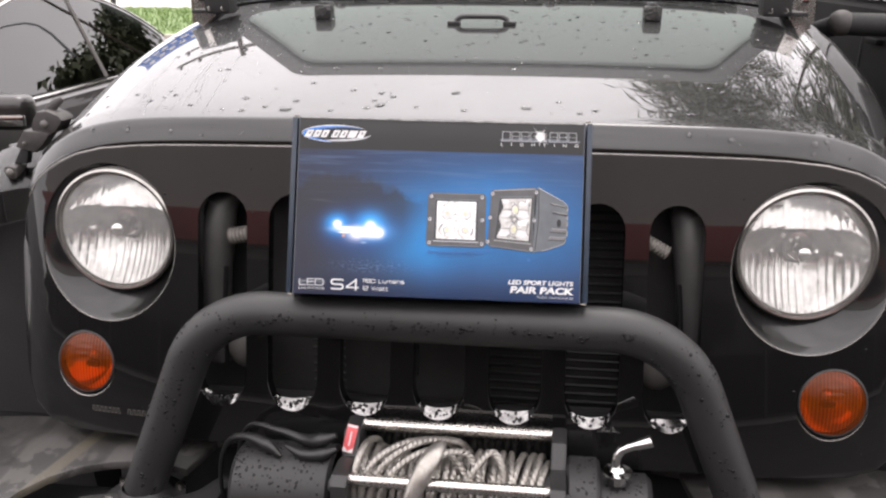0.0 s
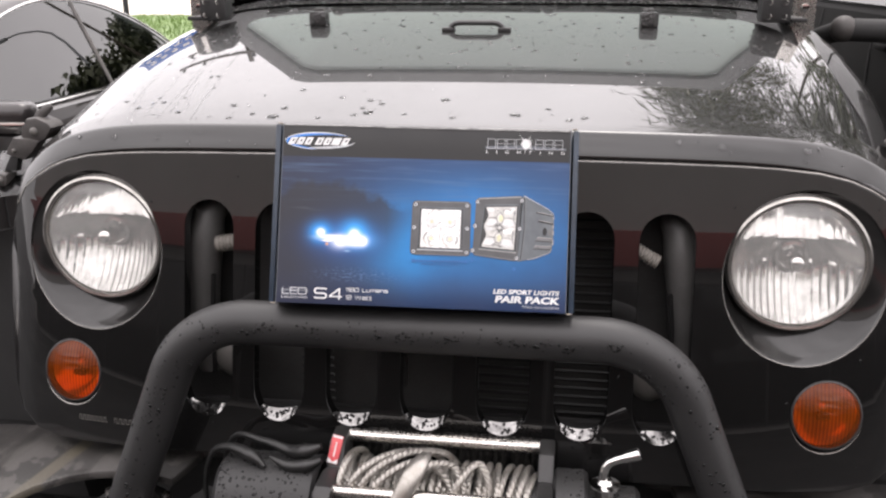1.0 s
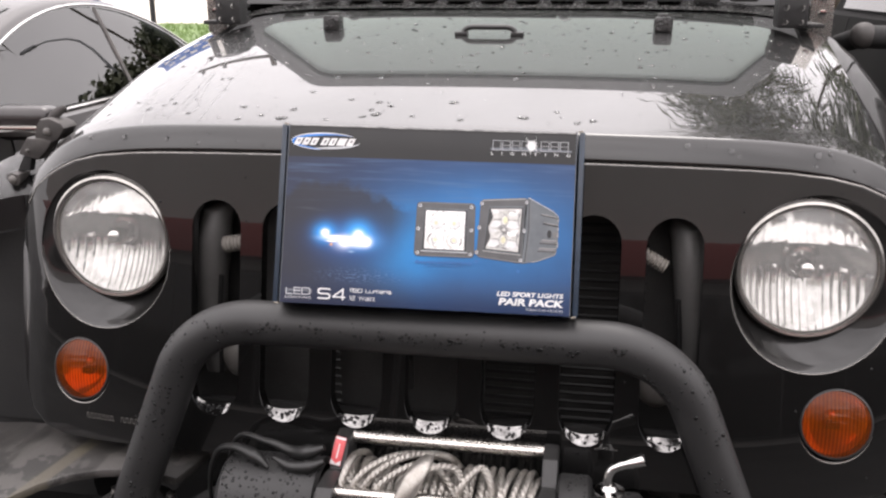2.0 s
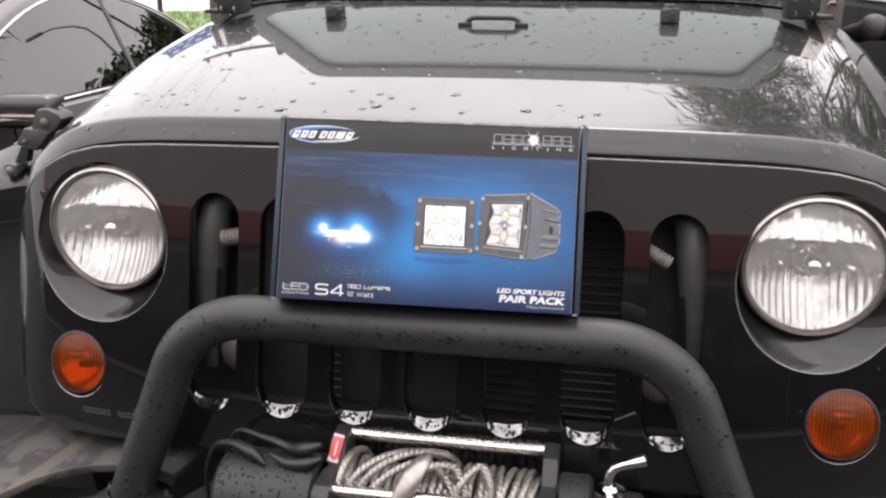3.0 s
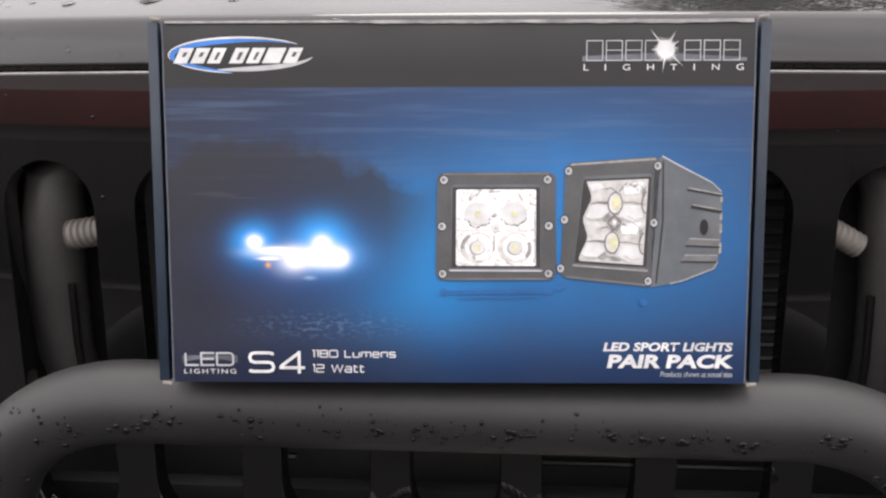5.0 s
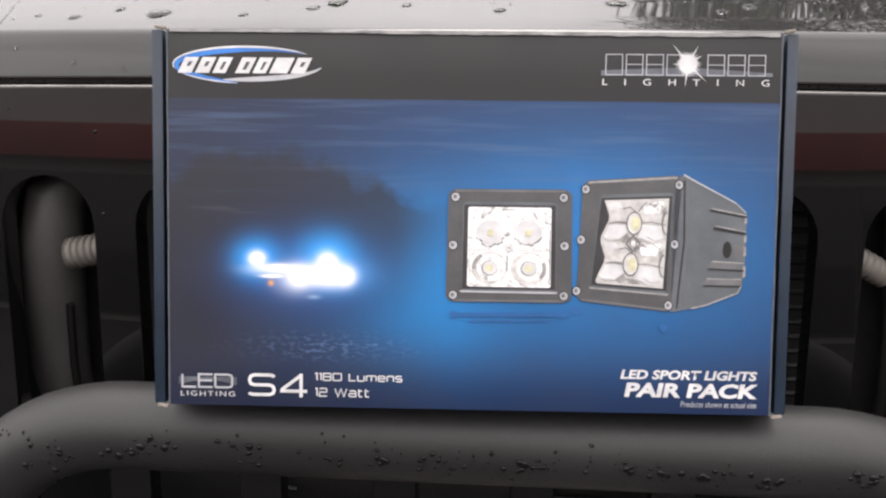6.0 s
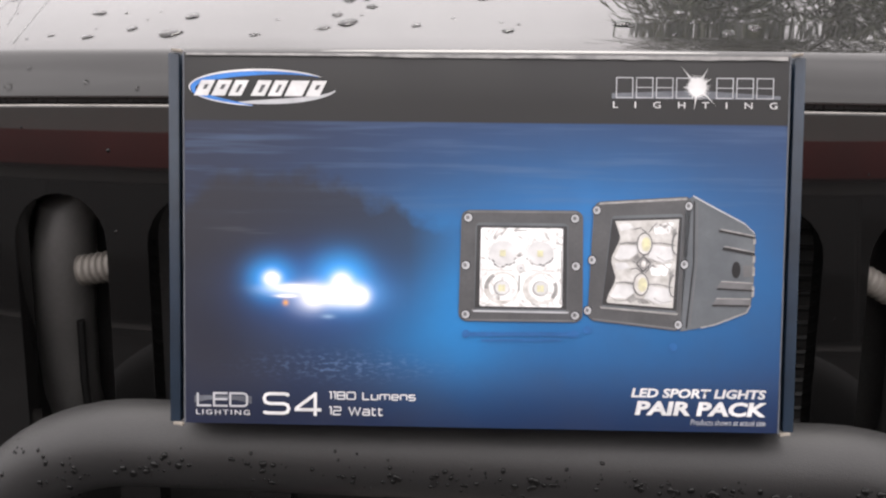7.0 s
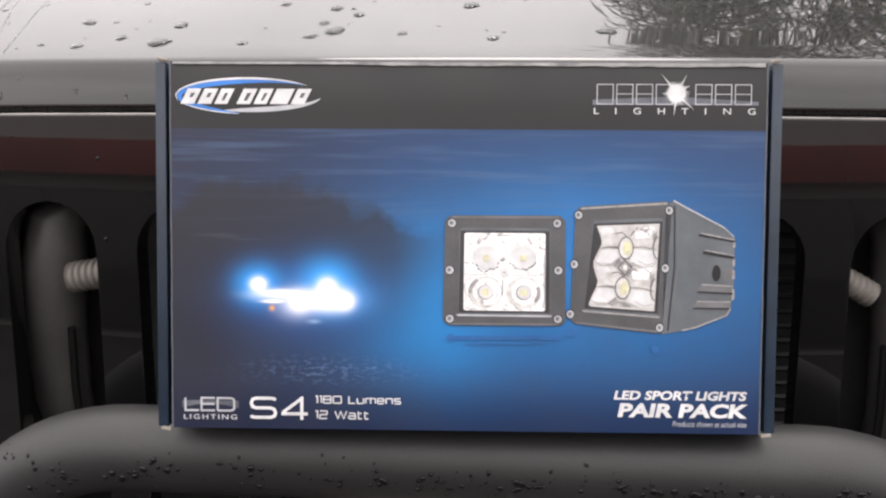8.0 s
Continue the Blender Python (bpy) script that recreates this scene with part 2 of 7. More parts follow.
CONDUIT = surface("pale_ribbed_conduit", (0.2, 0.185, 0.165), 0.6, coarse=30, fine=300, bump=0.08, vary=0.15)
RED_TAG = surface("red_tag_print", (0.68, 0.11, 0.12), 0.35, coarse=60, fine=600, bump=0.02, vary=0.15)
WHITE = surface("white_print", (0.72, 0.72, 0.72), 0.35, coarse=60, fine=600, bump=0.0, vary=0.04)
SILVER = surface("silver_print", (0.5, 0.51, 0.53), 0.35, coarse=60, fine=600, bump=0.0, vary=0.08)
WATER, _nt, _b, _o = nodes_of("water_drop")
_b.inputs["Base Color"].default_value = (1, 1, 1, 1)
_b.inputs["Roughness"].default_value = 0.0
_b.inputs["IOR"].default_value = 1.33
_b.inputs["Transmission Weight"].default_value = 1.0

BEAD, _nt, _b, _o = nodes_of("water_bead_on_black")     # a bead takes the black of the wet coating under it
_b.inputs["Base Color"].default_value = (0.006, 0.006, 0.006, 1)
_b.inputs["Roughness"].default_value = 0.03
_b.inputs["IOR"].default_value = 1.33

# ---------- the ground and far things ----------
def wet_asphalt():
    m, nt, bsdf, out = nodes_of("wet_asphalt")
    c = nt.nodes.new("ShaderNodeTexCoord").outputs["Object"]
    puddle, grain = noise_at(nt, c, 0.6, 5), noise_at(nt, c, 180, 2)
    nt.links.new(mix_color(nt, remap(nt, grain, 0.35, 0.7, 0, 1), (0.016, 0.016, 0.0165), (0.038, 0.037, 0.036)), bsdf.inputs["Base Color"])
    nt.links.new(remap(nt, puddle, 0.42, 0.6, 0.8, 0.5), bsdf.inputs["Roughness"])
    bsdf.inputs["Specular IOR Level"].default_value = 0.12
    b = nt.nodes.new("ShaderNodeBump")
    b.inputs["Distance"].default_value = 0.004
    b.inputs["Strength"].default_value = 0.6
    nt.links.new(grain, b.inputs["Height"])
    nt.links.new(b.outputs[0], bsdf.inputs["Normal"])
    return m


bm = bmesh.new()
slab(bm, [(-300, -300), (300, -300), (300, 300), (-300, 300)], 2, -0.3, 0.0)
solid("ground", bm, wet_asphalt(), "dark wet asphalt of a car park", "ground", kind="structure")

GRASS = surface("wet_grass", (0.105, 0.175, 0.035), 0.7, other=(0.14, 0.22, 0.05), coarse=0.8, fine=30, bump=0.4, vary=0.3, size=0.03)
CONCRETE = surface("pale_concrete", (0.52, 0.47, 0.41), 0.75, other=(0.44, 0.4, 0.35), coarse=0.7, fine=25, bump=0.15, vary=0.15)


def verge():
    """A low grass bank with its blades."""
    rng = random.Random(4)
    bm = bmesh.new()
    rows = []
    for j in range(9):
        y = 17.0 + j * 1.43
        rows.append([(-34 + i * 2, y, 0.12 * smooth(j, 0, 1.5) + 0.03 * rng.random()) for i in range(20)])
    sheet(bm, rows)
    for _ in range(11000):
        x, y = rng.uniform(-20, -4), rng.uniform(17.4, 28)
        a, h = rng.uniform(0, TAU), rng.uniform(0.05, 0.14)
        d = Vector((math.cos(a), math.sin(a), 0)) * 0.012
        lean = Vector((rng.uniform(-0.05, 0.05), rng.uniform(-0.05, 0.05), h))
        p = Vector((x, y, 0.13))
        bm.faces.new([bm.verts.new(q) for q in (p - d, p + d, p + lean)])
    solid("grass_verge", bm, GRASS, "bright wet grass verge beyond the cars", "grass", kind="stuff")
    bm = bmesh.new()
    block(bm, (-15, 16.92, 0.07), (40, 0.15, 0.14), 0.02)
    solid("kerb", bm, CONCRETE, "pale concrete kerb before the grass", "kerb", kind="structure")
    bm = bmesh.new()
    slab(bm, [(-60, 28.6), (8, 28.6), (8, 70), (-60, 70)], 2, 0.0, 0.09)
    solid("pavement", bm, CONCRETE, "pale concrete paving past the grass", "pavement", kind="structure")


verge()


# ---------- the off-road vehicle ----------
car = thing("off_road_vehicle", pose(0, 2.6, 0), "black four-wheel-drive vehicle, wet with rain, round headlights, seven-slot grille", "vehicle")
CAR = pose(0, -2.6, 0)   # its parts are laid out in world places


def car_part(name, bm, material, parent=None, label="", kind="", sharp=38):
    """A part of the vehicle from world places."""
    bm.transform(CAR)
    return part(name, bm, material, parent or car, label, kind, sharp)


def grille_y(x, z):
    """The face of the grille: leaning back, wrapped at its ends."""
    return 1.187 + (z - 0.796) * 0.22 + 0.034 * (x / 0.61) ** 4 + 6 * max(abs(x) - 0.6, 0) ** 2


SLOTS = [(i - 3) * 0.1045 for i in range(7)]
LAMP_X, LAMP_Z, LAMP_R = 0.4815, 1.009, 0.0925
POT_X, POT_Z = 0.4925, 0.993
TURN_X, TURN_Z = 0.528, 0.8165


def slot_outline(cx, grow=0.0):
    hw = 0.0325 + grow
    top = [(cx + hw * math.cos(radians(a)), 1.0365 + hw * math.sin(radians(a))) for a in range(0, 181, 15)]
    low = [(cx + hw * math.cos(radians(a)), 0.818 + (0.0415 + grow) * math.sin(radians(a))) for a in range(180, 361, 15)]
    return top + low


def oval(cx, cz, a, b, n=48):
    return [(cx + a * math.cos(TAU * k / n), cz + b * math.sin(TAU * k / n)) for k in range(n)]


def grille_outline():
    right = [(0.0, 1.1365), (0.12, 1.1365), (0.22, 1.136), (0.32, 1.1348), (0.40, 1.1328), (0.45, 1.13), (0.50, 1.1243), (0.54, 1.1145), (0.565, 1.1035), (0.588, 1.090), (0.610, 1.0722), (0.627, 1.046), (0.6385, 1.018),
             (0.646, 0.97), (0.646, 0.90), (0.642, 0.84), (0.634, 0.785), (0.616, 0.748), (0.59, 0.728), (0.55, 0.7195), (0.5, 0.7185), (0.42, 0.7195), (0.3, 0.722), (0.15, 0.724), (0.0, 0.724)]
    return right + [(-x, z) for x, z in right[-2:0:-1]]


def build_grille():
    bm = bmesh.new()
    holes = [slot_outline(c, 0.004) for c in SLOTS]
    for s in (-1, 1):
        holes.append(oval(s * POT_X, POT_Z, 0.1085, 0.1125, 56))
        holes.append(oval(s * TURN_X, TURN_Z, 0.048, 0.048, 36))
    loops = []
    for pts in [grille_outline()] + holes:
        vs = [bm.verts.new((x, grille_y(x, z), z)) for x, z in pts]
        es = [bm.edges.new((vs[i], vs[(i + 1) % len(vs)])) for i in range(len(vs))]
        loops.append((vs, es))
    bmesh.ops.triangle_fill(bm, use_beauty=True, use_dissolve=False, edges=[e for _, es in loops for e in es])
    for _ in range(3):
        long = [e for e in bm.edges if len(e.link_faces) == 2 and e.calc_length() > 0.035]
        bmesh.ops.subdivide_edges(bm, edges=long, cuts=1)
        bmesh.ops.triangulate(bm, faces=list(bm.faces))
    found = {(round(v.co.x, 5), round(v.co.z, 5)): v for v in bm.verts}
    loops = [([found[round(x, 5), round(z, 5)] for x, z in pts], None) for pts in [grille_outline()] + holes]
    for v in bm.verts:
        v.co.y = grille_y(v.co.x, v.co.z)
    faces = list(bm.faces)
    for f in faces:
        f.normal_update()
        if f.normal.y > 0:
            f.normal_flip()
    for e in bm.edges:
        if e.is_boundary:
            e.smooth = False

    def inward(prev, pts, dy, flip):
        cur = [bm.verts.new((x, grille_y(x, z) + dy, z)) for x, z in pts]
        ring_faces(bm, *((prev, cur) if flip else (cur, prev)))
        return cur

    # rolled outer edge and returns
    vs = loops[0][0]
    out = grille_outline()
    for grow, dy in ((0.0008, 0.0002), (0.0018, 0.0012), (0.0022, 0.003), (0.001, 0.05)):
        vs = inward(vs, [(x * (1 + grow * 1.6), 0.935 + (z - 0.935) * (1 + grow * 5)) for x, z in out], dy, False)
    # slots: rounded rim, then a level tunnel
    for (vs, _), c in zip(loops[1:8], SLOTS):
        for grow, dy in ((0.0037, 0.0003), (0.0034, 0.0009), (0.0032, 0.002), (0.0029, 0.007), (0.0026, 0.013), (0.0024, 0.018)):
            vs = inward(vs, slot_outline(c, grow), dy, True)
    # lamp pots
    pots = []
    for i, s in ((8, -1), (10, 1)):
        vs = loops[i][0]
        pts = oval(s * POT_X, POT_Z, 0.1062, 0.1102, 56)
        vs = inward(vs, pts, 0.0025, True)
        steps = 7
        for k in range(1, steps + 1):
            t = k / steps
            ring = oval(s * (POT_X + (LAMP_X - POT_X) * t), POT_Z + (LAMP_Z - POT_Z) * t, 0.1062 + (LAMP_R + 0.001 - 0.1062) * t, 0.1102 + (LAMP_R + 0.001 - 0.1102) * t, 56)
            cur = []
            for x, z in ring:
                y0, y1 = grille_y(x, z) + 0.0025, max(1.262, grille_y(x, z) + 0.006)
                cur.append(bm.verts.new((x, y0 + (y1 - y0) * t ** 0.75, z)))
            ring_faces(bm, vs, cur)
            pots.extend(cur)
            vs = cur
        vs2 = [bm.verts.new((v.co.x, v.co.y + 0.03, v.co.z)) for v in vs]
        ring_faces(bm, vs, vs2)
        vs = loops[i + 1][0]
        for r, dy in ((0.0472, 0.001), (0.0465, 0.004), (0.0455, 0.03)):
            vs = inward(vs, oval(s * TURN_X, TURN_Z, r, r, 36), dy, True)
    pots = set(pots)
    for f in bm.faces:
        if sum(v in pots for v in f.verts) >= 2:
            f.material_index = 1
    bmesh.ops.recalc_face_normals(bm, faces=list(bm.faces))
    return bm


grille = car_part("grille", build_grille(), PAINT, label="gloss black seven-slot grille panel, rain-spotted")
grille.data.materials.append(POT)


def true_normals(me, dy):
    """Gives the broad face of the grille the normals of its smooth curve, so that it mirrors without facets."""
    made = [Vector(c.vector) for c in me.corner_normals]
    for p in me.polygons:
        if all(abs(v.y + dy - grille_y(v.x, v.z)) < 0.0001 for v in (me.vertices[i].co for i in p.vertices)):
            for i in p.loop_indices:
                x = me.vertices[me.loops[i].vertex_index].co.x
                made[i] = Vector((4 * 0.034 * x ** 3 / 0.61 ** 4 + math.copysign(12 * max(abs(x) - 0.6, 0), x), -1, 0.22)).normalized()
    me.normals_split_custom_set(made)


true_normals(grille.data, 2.6)


# hood
def hood_edge(y):
    return 0.639 + 0.0355 * smooth(y, 1.25, 1.75)


def hood_z(x, y):
    s = min(abs(x) / hood_edge(y), 1.0)
    u = max(y - 1.285, 0.0)
    return 1.1745 + 0.222 * u - 0.066 * u * u - 0.0215 * x * x - (0.084 - 0.034 * smooth(y, 1.3, 2.0)) * s ** 8.7


def hood_front(x):
    return 1.262 + 0.034 * (x / 0.61) ** 4


def build_hood():
    bm = bmesh.new()
    fr = [i / 36 for i in range(37)]
    across = sorted({round(v, 4) for f in fr for v in (f ** 0.8, -f ** 0.8)})
    rows = []
    for back, drop in ((0.03, -0.032), (0.004, -0.0315), (0.0005, -0.0305), (0.0008, -0.0285), (0.0165, -0.0035), (0.0195, -0.0005), (0.024, 0.0008)):
        rows.append([(a * hood_edge(1.28), hood_front(a * hood_edge(1.28)) + back, hood_z(a * hood_edge(1.28), 1.285) + drop) for a in across])
    for j in range(1, 33):
        row = []
        for a in across:
            f0 = hood_front(a * hood_edge(1.28)) + 0.024
            y = f0 + (2.075 - f0) * j / 32
            x = a * hood_edge(y)
            row.append((x, y, hood_z(x, y)))
        rows.append(row)
    vs = sheet(bm, rows)
    for side in (0, -1):      # side returns
        line = [r[side] for r in vs]
        prev = line
        for dx, dz in ((0.004, -0.012), (0.004, -0.05), (-0.01, -0.055)):
            s = 1 if side else -1
            cur = [bm.verts.new((v.co.x + s * dx, v.co.y, v.co.z + dz)) for v in line]
            ring_faces(bm, prev, cur, closed=False)
            prev = cur
    bmesh.ops.recalc_face_normals(bm, faces=list(bm.faces))
    return bm


hood = car_part("hood", build_hood(), PAINT, label="gloss black bonnet beaded with rain, mirroring the grey sky")


def drop_shape(bm, p, n, r, h, rng, stretch=1.0):
    """A low bead of water on a surface."""
    n = Vector(n).normalized()
    a = n.orthogonal().normalized()
    w = rng.uniform(0, TAU)
    a = (Matrix.Rotation(w, 3, n) @ a)
    b = n.cross(a)
    rows = []
    wob = [rng.uniform(0.82, 1.18) for _ in range(10)]
    p = Vector(p)
    for q, k in ((1.0, -0.05), (0.93, 0.38), (0.7, 0.75), (0.36, 0.95)):
        rows.append([bm.verts.new(p + (a * math.cos(TAU * i / 10) * stretch + b * math.sin(TAU * i / 10)) * (r * q * wob[i]) + n * (h * k)) for i in range(10)])
    for u, v in zip(rows, rows[1:]):
        ring_faces(bm, u, v)
    bm.faces.new(rows[-1])


def hood_normal(x, y):
    e = 0.004
    return Vector((-(hood_z(x + e, y) - hood_z(x - e, y)) / (2 * e), -(hood_z(x, y + e) - hood_z(x, y - e)) / (2 * e), 1))


def hood_rain():
    rng = random.Random(11)
    bm = bmesh.new()
    # the larger beads near the front edge
    for x, y, r in ((0.0, 1.39, 0.007), (0.105, 1.335, 0.0075), (-0.103, 1.335, 0.0085), (-0.115, 1.352, 0.005), (-0.09, 1.37, 0.005), (-0.12, 1.325, 0.005), (-0.11, 1.385, 0.006),
                    (-0.237, 1.315, 0.009), (-0.27, 1.325, 0.005), (-0.23, 1.35, 0.006), (-0.31, 1.36, 0.006), (0.02, 1.32, 0.005), (0.2, 1.33, 0.006), (0.33, 1.33, 0.006),
                    (-0.05, 1.33, 0.004), (0.18, 1.32, 0.005), (-0.17, 1.312, 0.004), (0.15, 1.36, 0.004), (-0.3, 1.31, 0.005)):
        drop_shape(bm, (x, y, hood_z(x, y)), hood_normal(x, y), r * 0.85, r * 0.2, rng, 1.25)
    for _ in range(860):
        y = 1.30 + 0.75 * rng.random() ** 0.8
        x = rng.uniform(-0.6, 0.6)
        r = 0.0014 + 0.0042 * rng.random() ** 3.5
        if abs(x) < 0.25 and y < 1.5 and rng.random() < 0.75:
            continue
        drop_shape(bm, (x, y, hood_z(x, y)), hood_normal(x, y), r * 0.85, r * 0.22, rng, 1.2)
    for _ in range(36):      # on the front lip
        x = rng.uniform(-0.56, 0.56)
        r = 0.0015 + 0.0036 * rng.random() ** 2
        t = rng.uniform(0.1, 0.95)
        drop_shape(bm, (x, hood_front(x) + 0.0008 + 0.0157 * t, hood_z(x, 1.285) - 0.0285 + 0.025 * t), (0, -0.85, 0.53), r, r * 0.42, rng, 1.2)
    # trickles that ran down the flank
    for k in range(9):
        x0 = -0.5 + 0.018 * k + rng.uniform(-0.006, 0.006)
        y0, y1 = rng.uniform(1.30, 1.36), rng.uniform(1.45, 1.75)
        pts = []
        for i in range(14):
            y = y0 + (y1 - y0) * i / 13
            x = x0 - 0.05 * i / 13 + 0.0012 * math.sin(i * 0.9 + k)
            pts.append((x, y, hood_z(x, y)))
        sweep(bm, pts, [0.00022 + 0.00016 * (i % 3 == 0) for i in range(14)], seg=6)
    car_part("rain", bm, WATER, hood, "clear rain beads on the bonnet", "stuff")


hood_rain()


def footman_loop():
    y = 1.80
    z = hood_z(0.05, y)
    bm = bmesh.new()
    pts = [(-0.05, y, z - 0.001), (-0.046, y, z + 0.0085), (-0.040, y, z + 0.0125), (-0.032, y, z + 0.014), (0.032, y, z + 0.014), (0.040, y, z + 0.0125), (0.046, y, z + 0.0085), (0.05, y, z - 0.001)]
    sweep(bm, pts, 0.0052, 10)
    for s in (-1, 1):
        block(bm, (s * 0.052, y, z + 0.002), (0.024, 0.02, 0.007), 0.002)
    car_part("tie_down_loop", bm, PLASTIC, hood, "black plastic tie-down loop")
    for s in (-1, 1):
        x, y = s * 0.317, 1.862
        z = hood_z(x, y)
        bm = bmesh.new()
        block(bm, (x, y, z + 0.011), (0.034, 0.036, 0.028), 0.006)
        block(bm, (x, y + 0.008, z + 0.025), (0.023, 0.02, 0.012), 0.004)
        car_part("windscreen_bumper", bm, WET_COWL, hood, "black rubber rest for the folded windscreen, wet")

footman_loop()


# hood catches on both flanks
def hood_catch(s):
    off = Vector((s * 0.016, 0.026, -0.004))

    def fix(name, bm, material, parent, label=""):
        bm.transform(Matrix.Translation(off))
        return car_part(name, bm, material, parent, label)

    def plate(pts, y0, y1, bevel=0.003):
        return slab(bmesh.new(), [(s * x, z) for x, z in pts], 1, y0, y1, bevel)

    bm = plate([(0.655, 1.133), (0.650, 1.152), (0.642, 1.163), (0.626, 1.1655), (0.606, 1.158), (0.600, 1.150), (0.614, 1.131), (0.629, 1.126)], 1.352, 1.392, 0.006)
    base = fix("hood_catch", bm, LATCH, car, "weathered grey rubber bonnet catch")
    bm = bmesh.new()
    sweep(bm, [(s * 0.632, 1.37, 1.156), (s * 0.628, 1.372, 1.166), (s * 0.620, 1.376, 1.174), (s * 0.611, 1.380, 1.180)], [0.009, 0.0085, 0.0075, 0.004], 10, flat=0.8)
    fix("pull_tab", bm, LATCH, base)
    bm = plate([(0.681, 1.107), (0.677, 1.116), (0.664, 1.134), (0.640, 1.133), (0.621, 1.129), (0.634, 1.112), (0.649, 1.099)], 1.346, 1.374, 0.004)
    fix("strap", bm, LATCH, base)
    bm = plate([(0.676, 1.104), (0.661, 1.103), (0.668, 1.080), (0.690, 1.080)], 1.350, 1.366, 0.003)
    fix("link", bm, RUBBER, base)
    bm = plate([(0.701, 1.070), (0.699, 1.077), (0.692, 1.080), (0.678, 1.077), (0.676, 1.069), (0.680, 1.058), (0.690, 1.057), (0.697, 1.062)], 1.335, 1.370, 0.005)
    fix("lower_hook", bm, LATCH, base)
    for x, y, z, r in ((0.630, 1.352, 1.144, 0.0065), (0.689, 1.335, 1.069, 0.0065), (0.664, 1.346, 1.114, 0.003)):
        bm = bmesh.new()
        lathe(bm, [(0.0, 0.005), (r * 0.6, 0.0045), (r, 0.002), (r * 1.05, -0.002), (r * 1.05, -0.005)], Matrix.Translation((s * x, y, z)) @ pose(0, 0, 0, 90, 0, 0), 14)
        fix("screw", bm, FADED, base)


hood_catch(-1)
hood_catch(1)


# headlights
def headlight(s):
    c = Vector((s * LAMP_X, 1.256, LAMP_Z))
    m = Matrix.Translation(c) @ pose(0, 0, 0, 90, 0, 0)       # local z looks towards the front
    bm = bmesh.new()
    prof = [(0.0832, -0.004), (0.0828, 0.002), (0.0848, 0.0055), (0.0884, 0.0065), (0.0915, 0.004), (0.0925, -0.002), (0.0925, -0.02)]
    lathe(bm, prof, m, 56)
    bmesh.ops.recalc_face_normals(bm, faces=list(bm.faces))
    lamp = car_part("headlight", bm, RING, car, "round headlight in a pale metal retaining ring")
    bm = bmesh.new()          # reflector bowl: upright flutes below, short facets above
    rng = random.Random(31 if s < 0 else 32)
    flutes, R = 18, 0.0823
    step = 2 * R / flutes
    tilt = [rng.uniform(-0.14, 0.16) for _ in range(flutes)]
    cap = [rng.uniform(-0.12, 0.12) for _ in range(flutes)]
    rows = []
    for k in range(flutes):
        for q in (0.02, 0.25, 0.5, 0.75, 0.98):
            x = -R + step * (k + q)
            zm = math.sqrt(max(R * R - x * x, 1e-6))
            row = []
            for v in range(41):
                z = zm * (v / 20 - 1)
                r = math.hypot(x, z)
                h = -0.046 + 0.046 * (r / R) ** 2
                out = smooth(r, 0.018, 0.026) * (1 - smooth(r, R * 0.94, R))
                if z < 0:
                    h += (0.0017 * math.sin(math.pi * q) + tilt[k] * (z + 0.04) * 0.5) * out * smooth(-z, 0.002, 0.008)
                else:
                    lean = smooth(z, 0.026, 0.032) * (1 - smooth(r, R * 0.9, R))
                    h += (0.0003 * math.sin(math.pi * q) + cap[k] * (z - 0.05) * 0.5) * out * smooth(z, 0.028, 0.034)
                    h += (-0.012 - 0.46 * (z - 0.028) - (-0.046 + 0.046 * (r / R) ** 2)) * lean
                row.append(c + Vector((x, -h, z)))
            rows.append(row)
    sheet(bm, rows)
    face_to(bm, (0, -1, 0))
    car_part("reflector", bm, BOWL, lamp, "bright fluted reflector bowl", sharp=20)
    bm = bmesh.new()          # bulb shield and its stem
    lathe(bm, [(0.0, 0.004), (0.006, 0.003), (0.0105, -0.001), (0.0125, -0.007), (0.0125, -0.017), (0.009, -0.02), (0.006, -0.04)], m, 24)
    car_part("bulb_shield", bm, CHROME, lamp, "chrome bulb shield")
    bm = bmesh.new()
    lathe(bm, [(0.022, -0.043), (0.0215, -0.036), (0.017, -0.035), (0.015, -0.043)], m, 28)
    car_part("bulb_collar", bm, BOWL, lamp)
    bm = bmesh.new()          # domed lens
    n, rows = 72, []
    for j in range(13):
        r = 0.0838 * j / 12
        row = []
        for k in range(n):
            x, z = r * math.cos(TAU * k / n), r * math.sin(TAU * k / n)
            h = 0.017 * (1 - (r / 0.0838) ** 2) + 0.001
            row.append(bm.verts.new(c + Vector((x, -h, z))))
        rows.append(row)
    for a, b in zip(rows[1:], rows[2:]):
        ring_faces(bm, a, b)
    bm.faces.new(rows[1])
    for v in rows[0]:
        bm.verts.remove(v)
    face_to(bm, (0, -1, 0))
    lens = car_part("lens", bm, LENS, lamp, "clear domed glass lens")
    lens.visible_shadow = False


for s in (-1, 1):
    headlight(s)


# amber turn lamps
AMBER_BOWL = surface("amber_lamp_bowl", (0.85, 0.83, 0.8), 0.14, metal=0.7, coarse=30, fine=100, bump=0.0, vary=0.1)


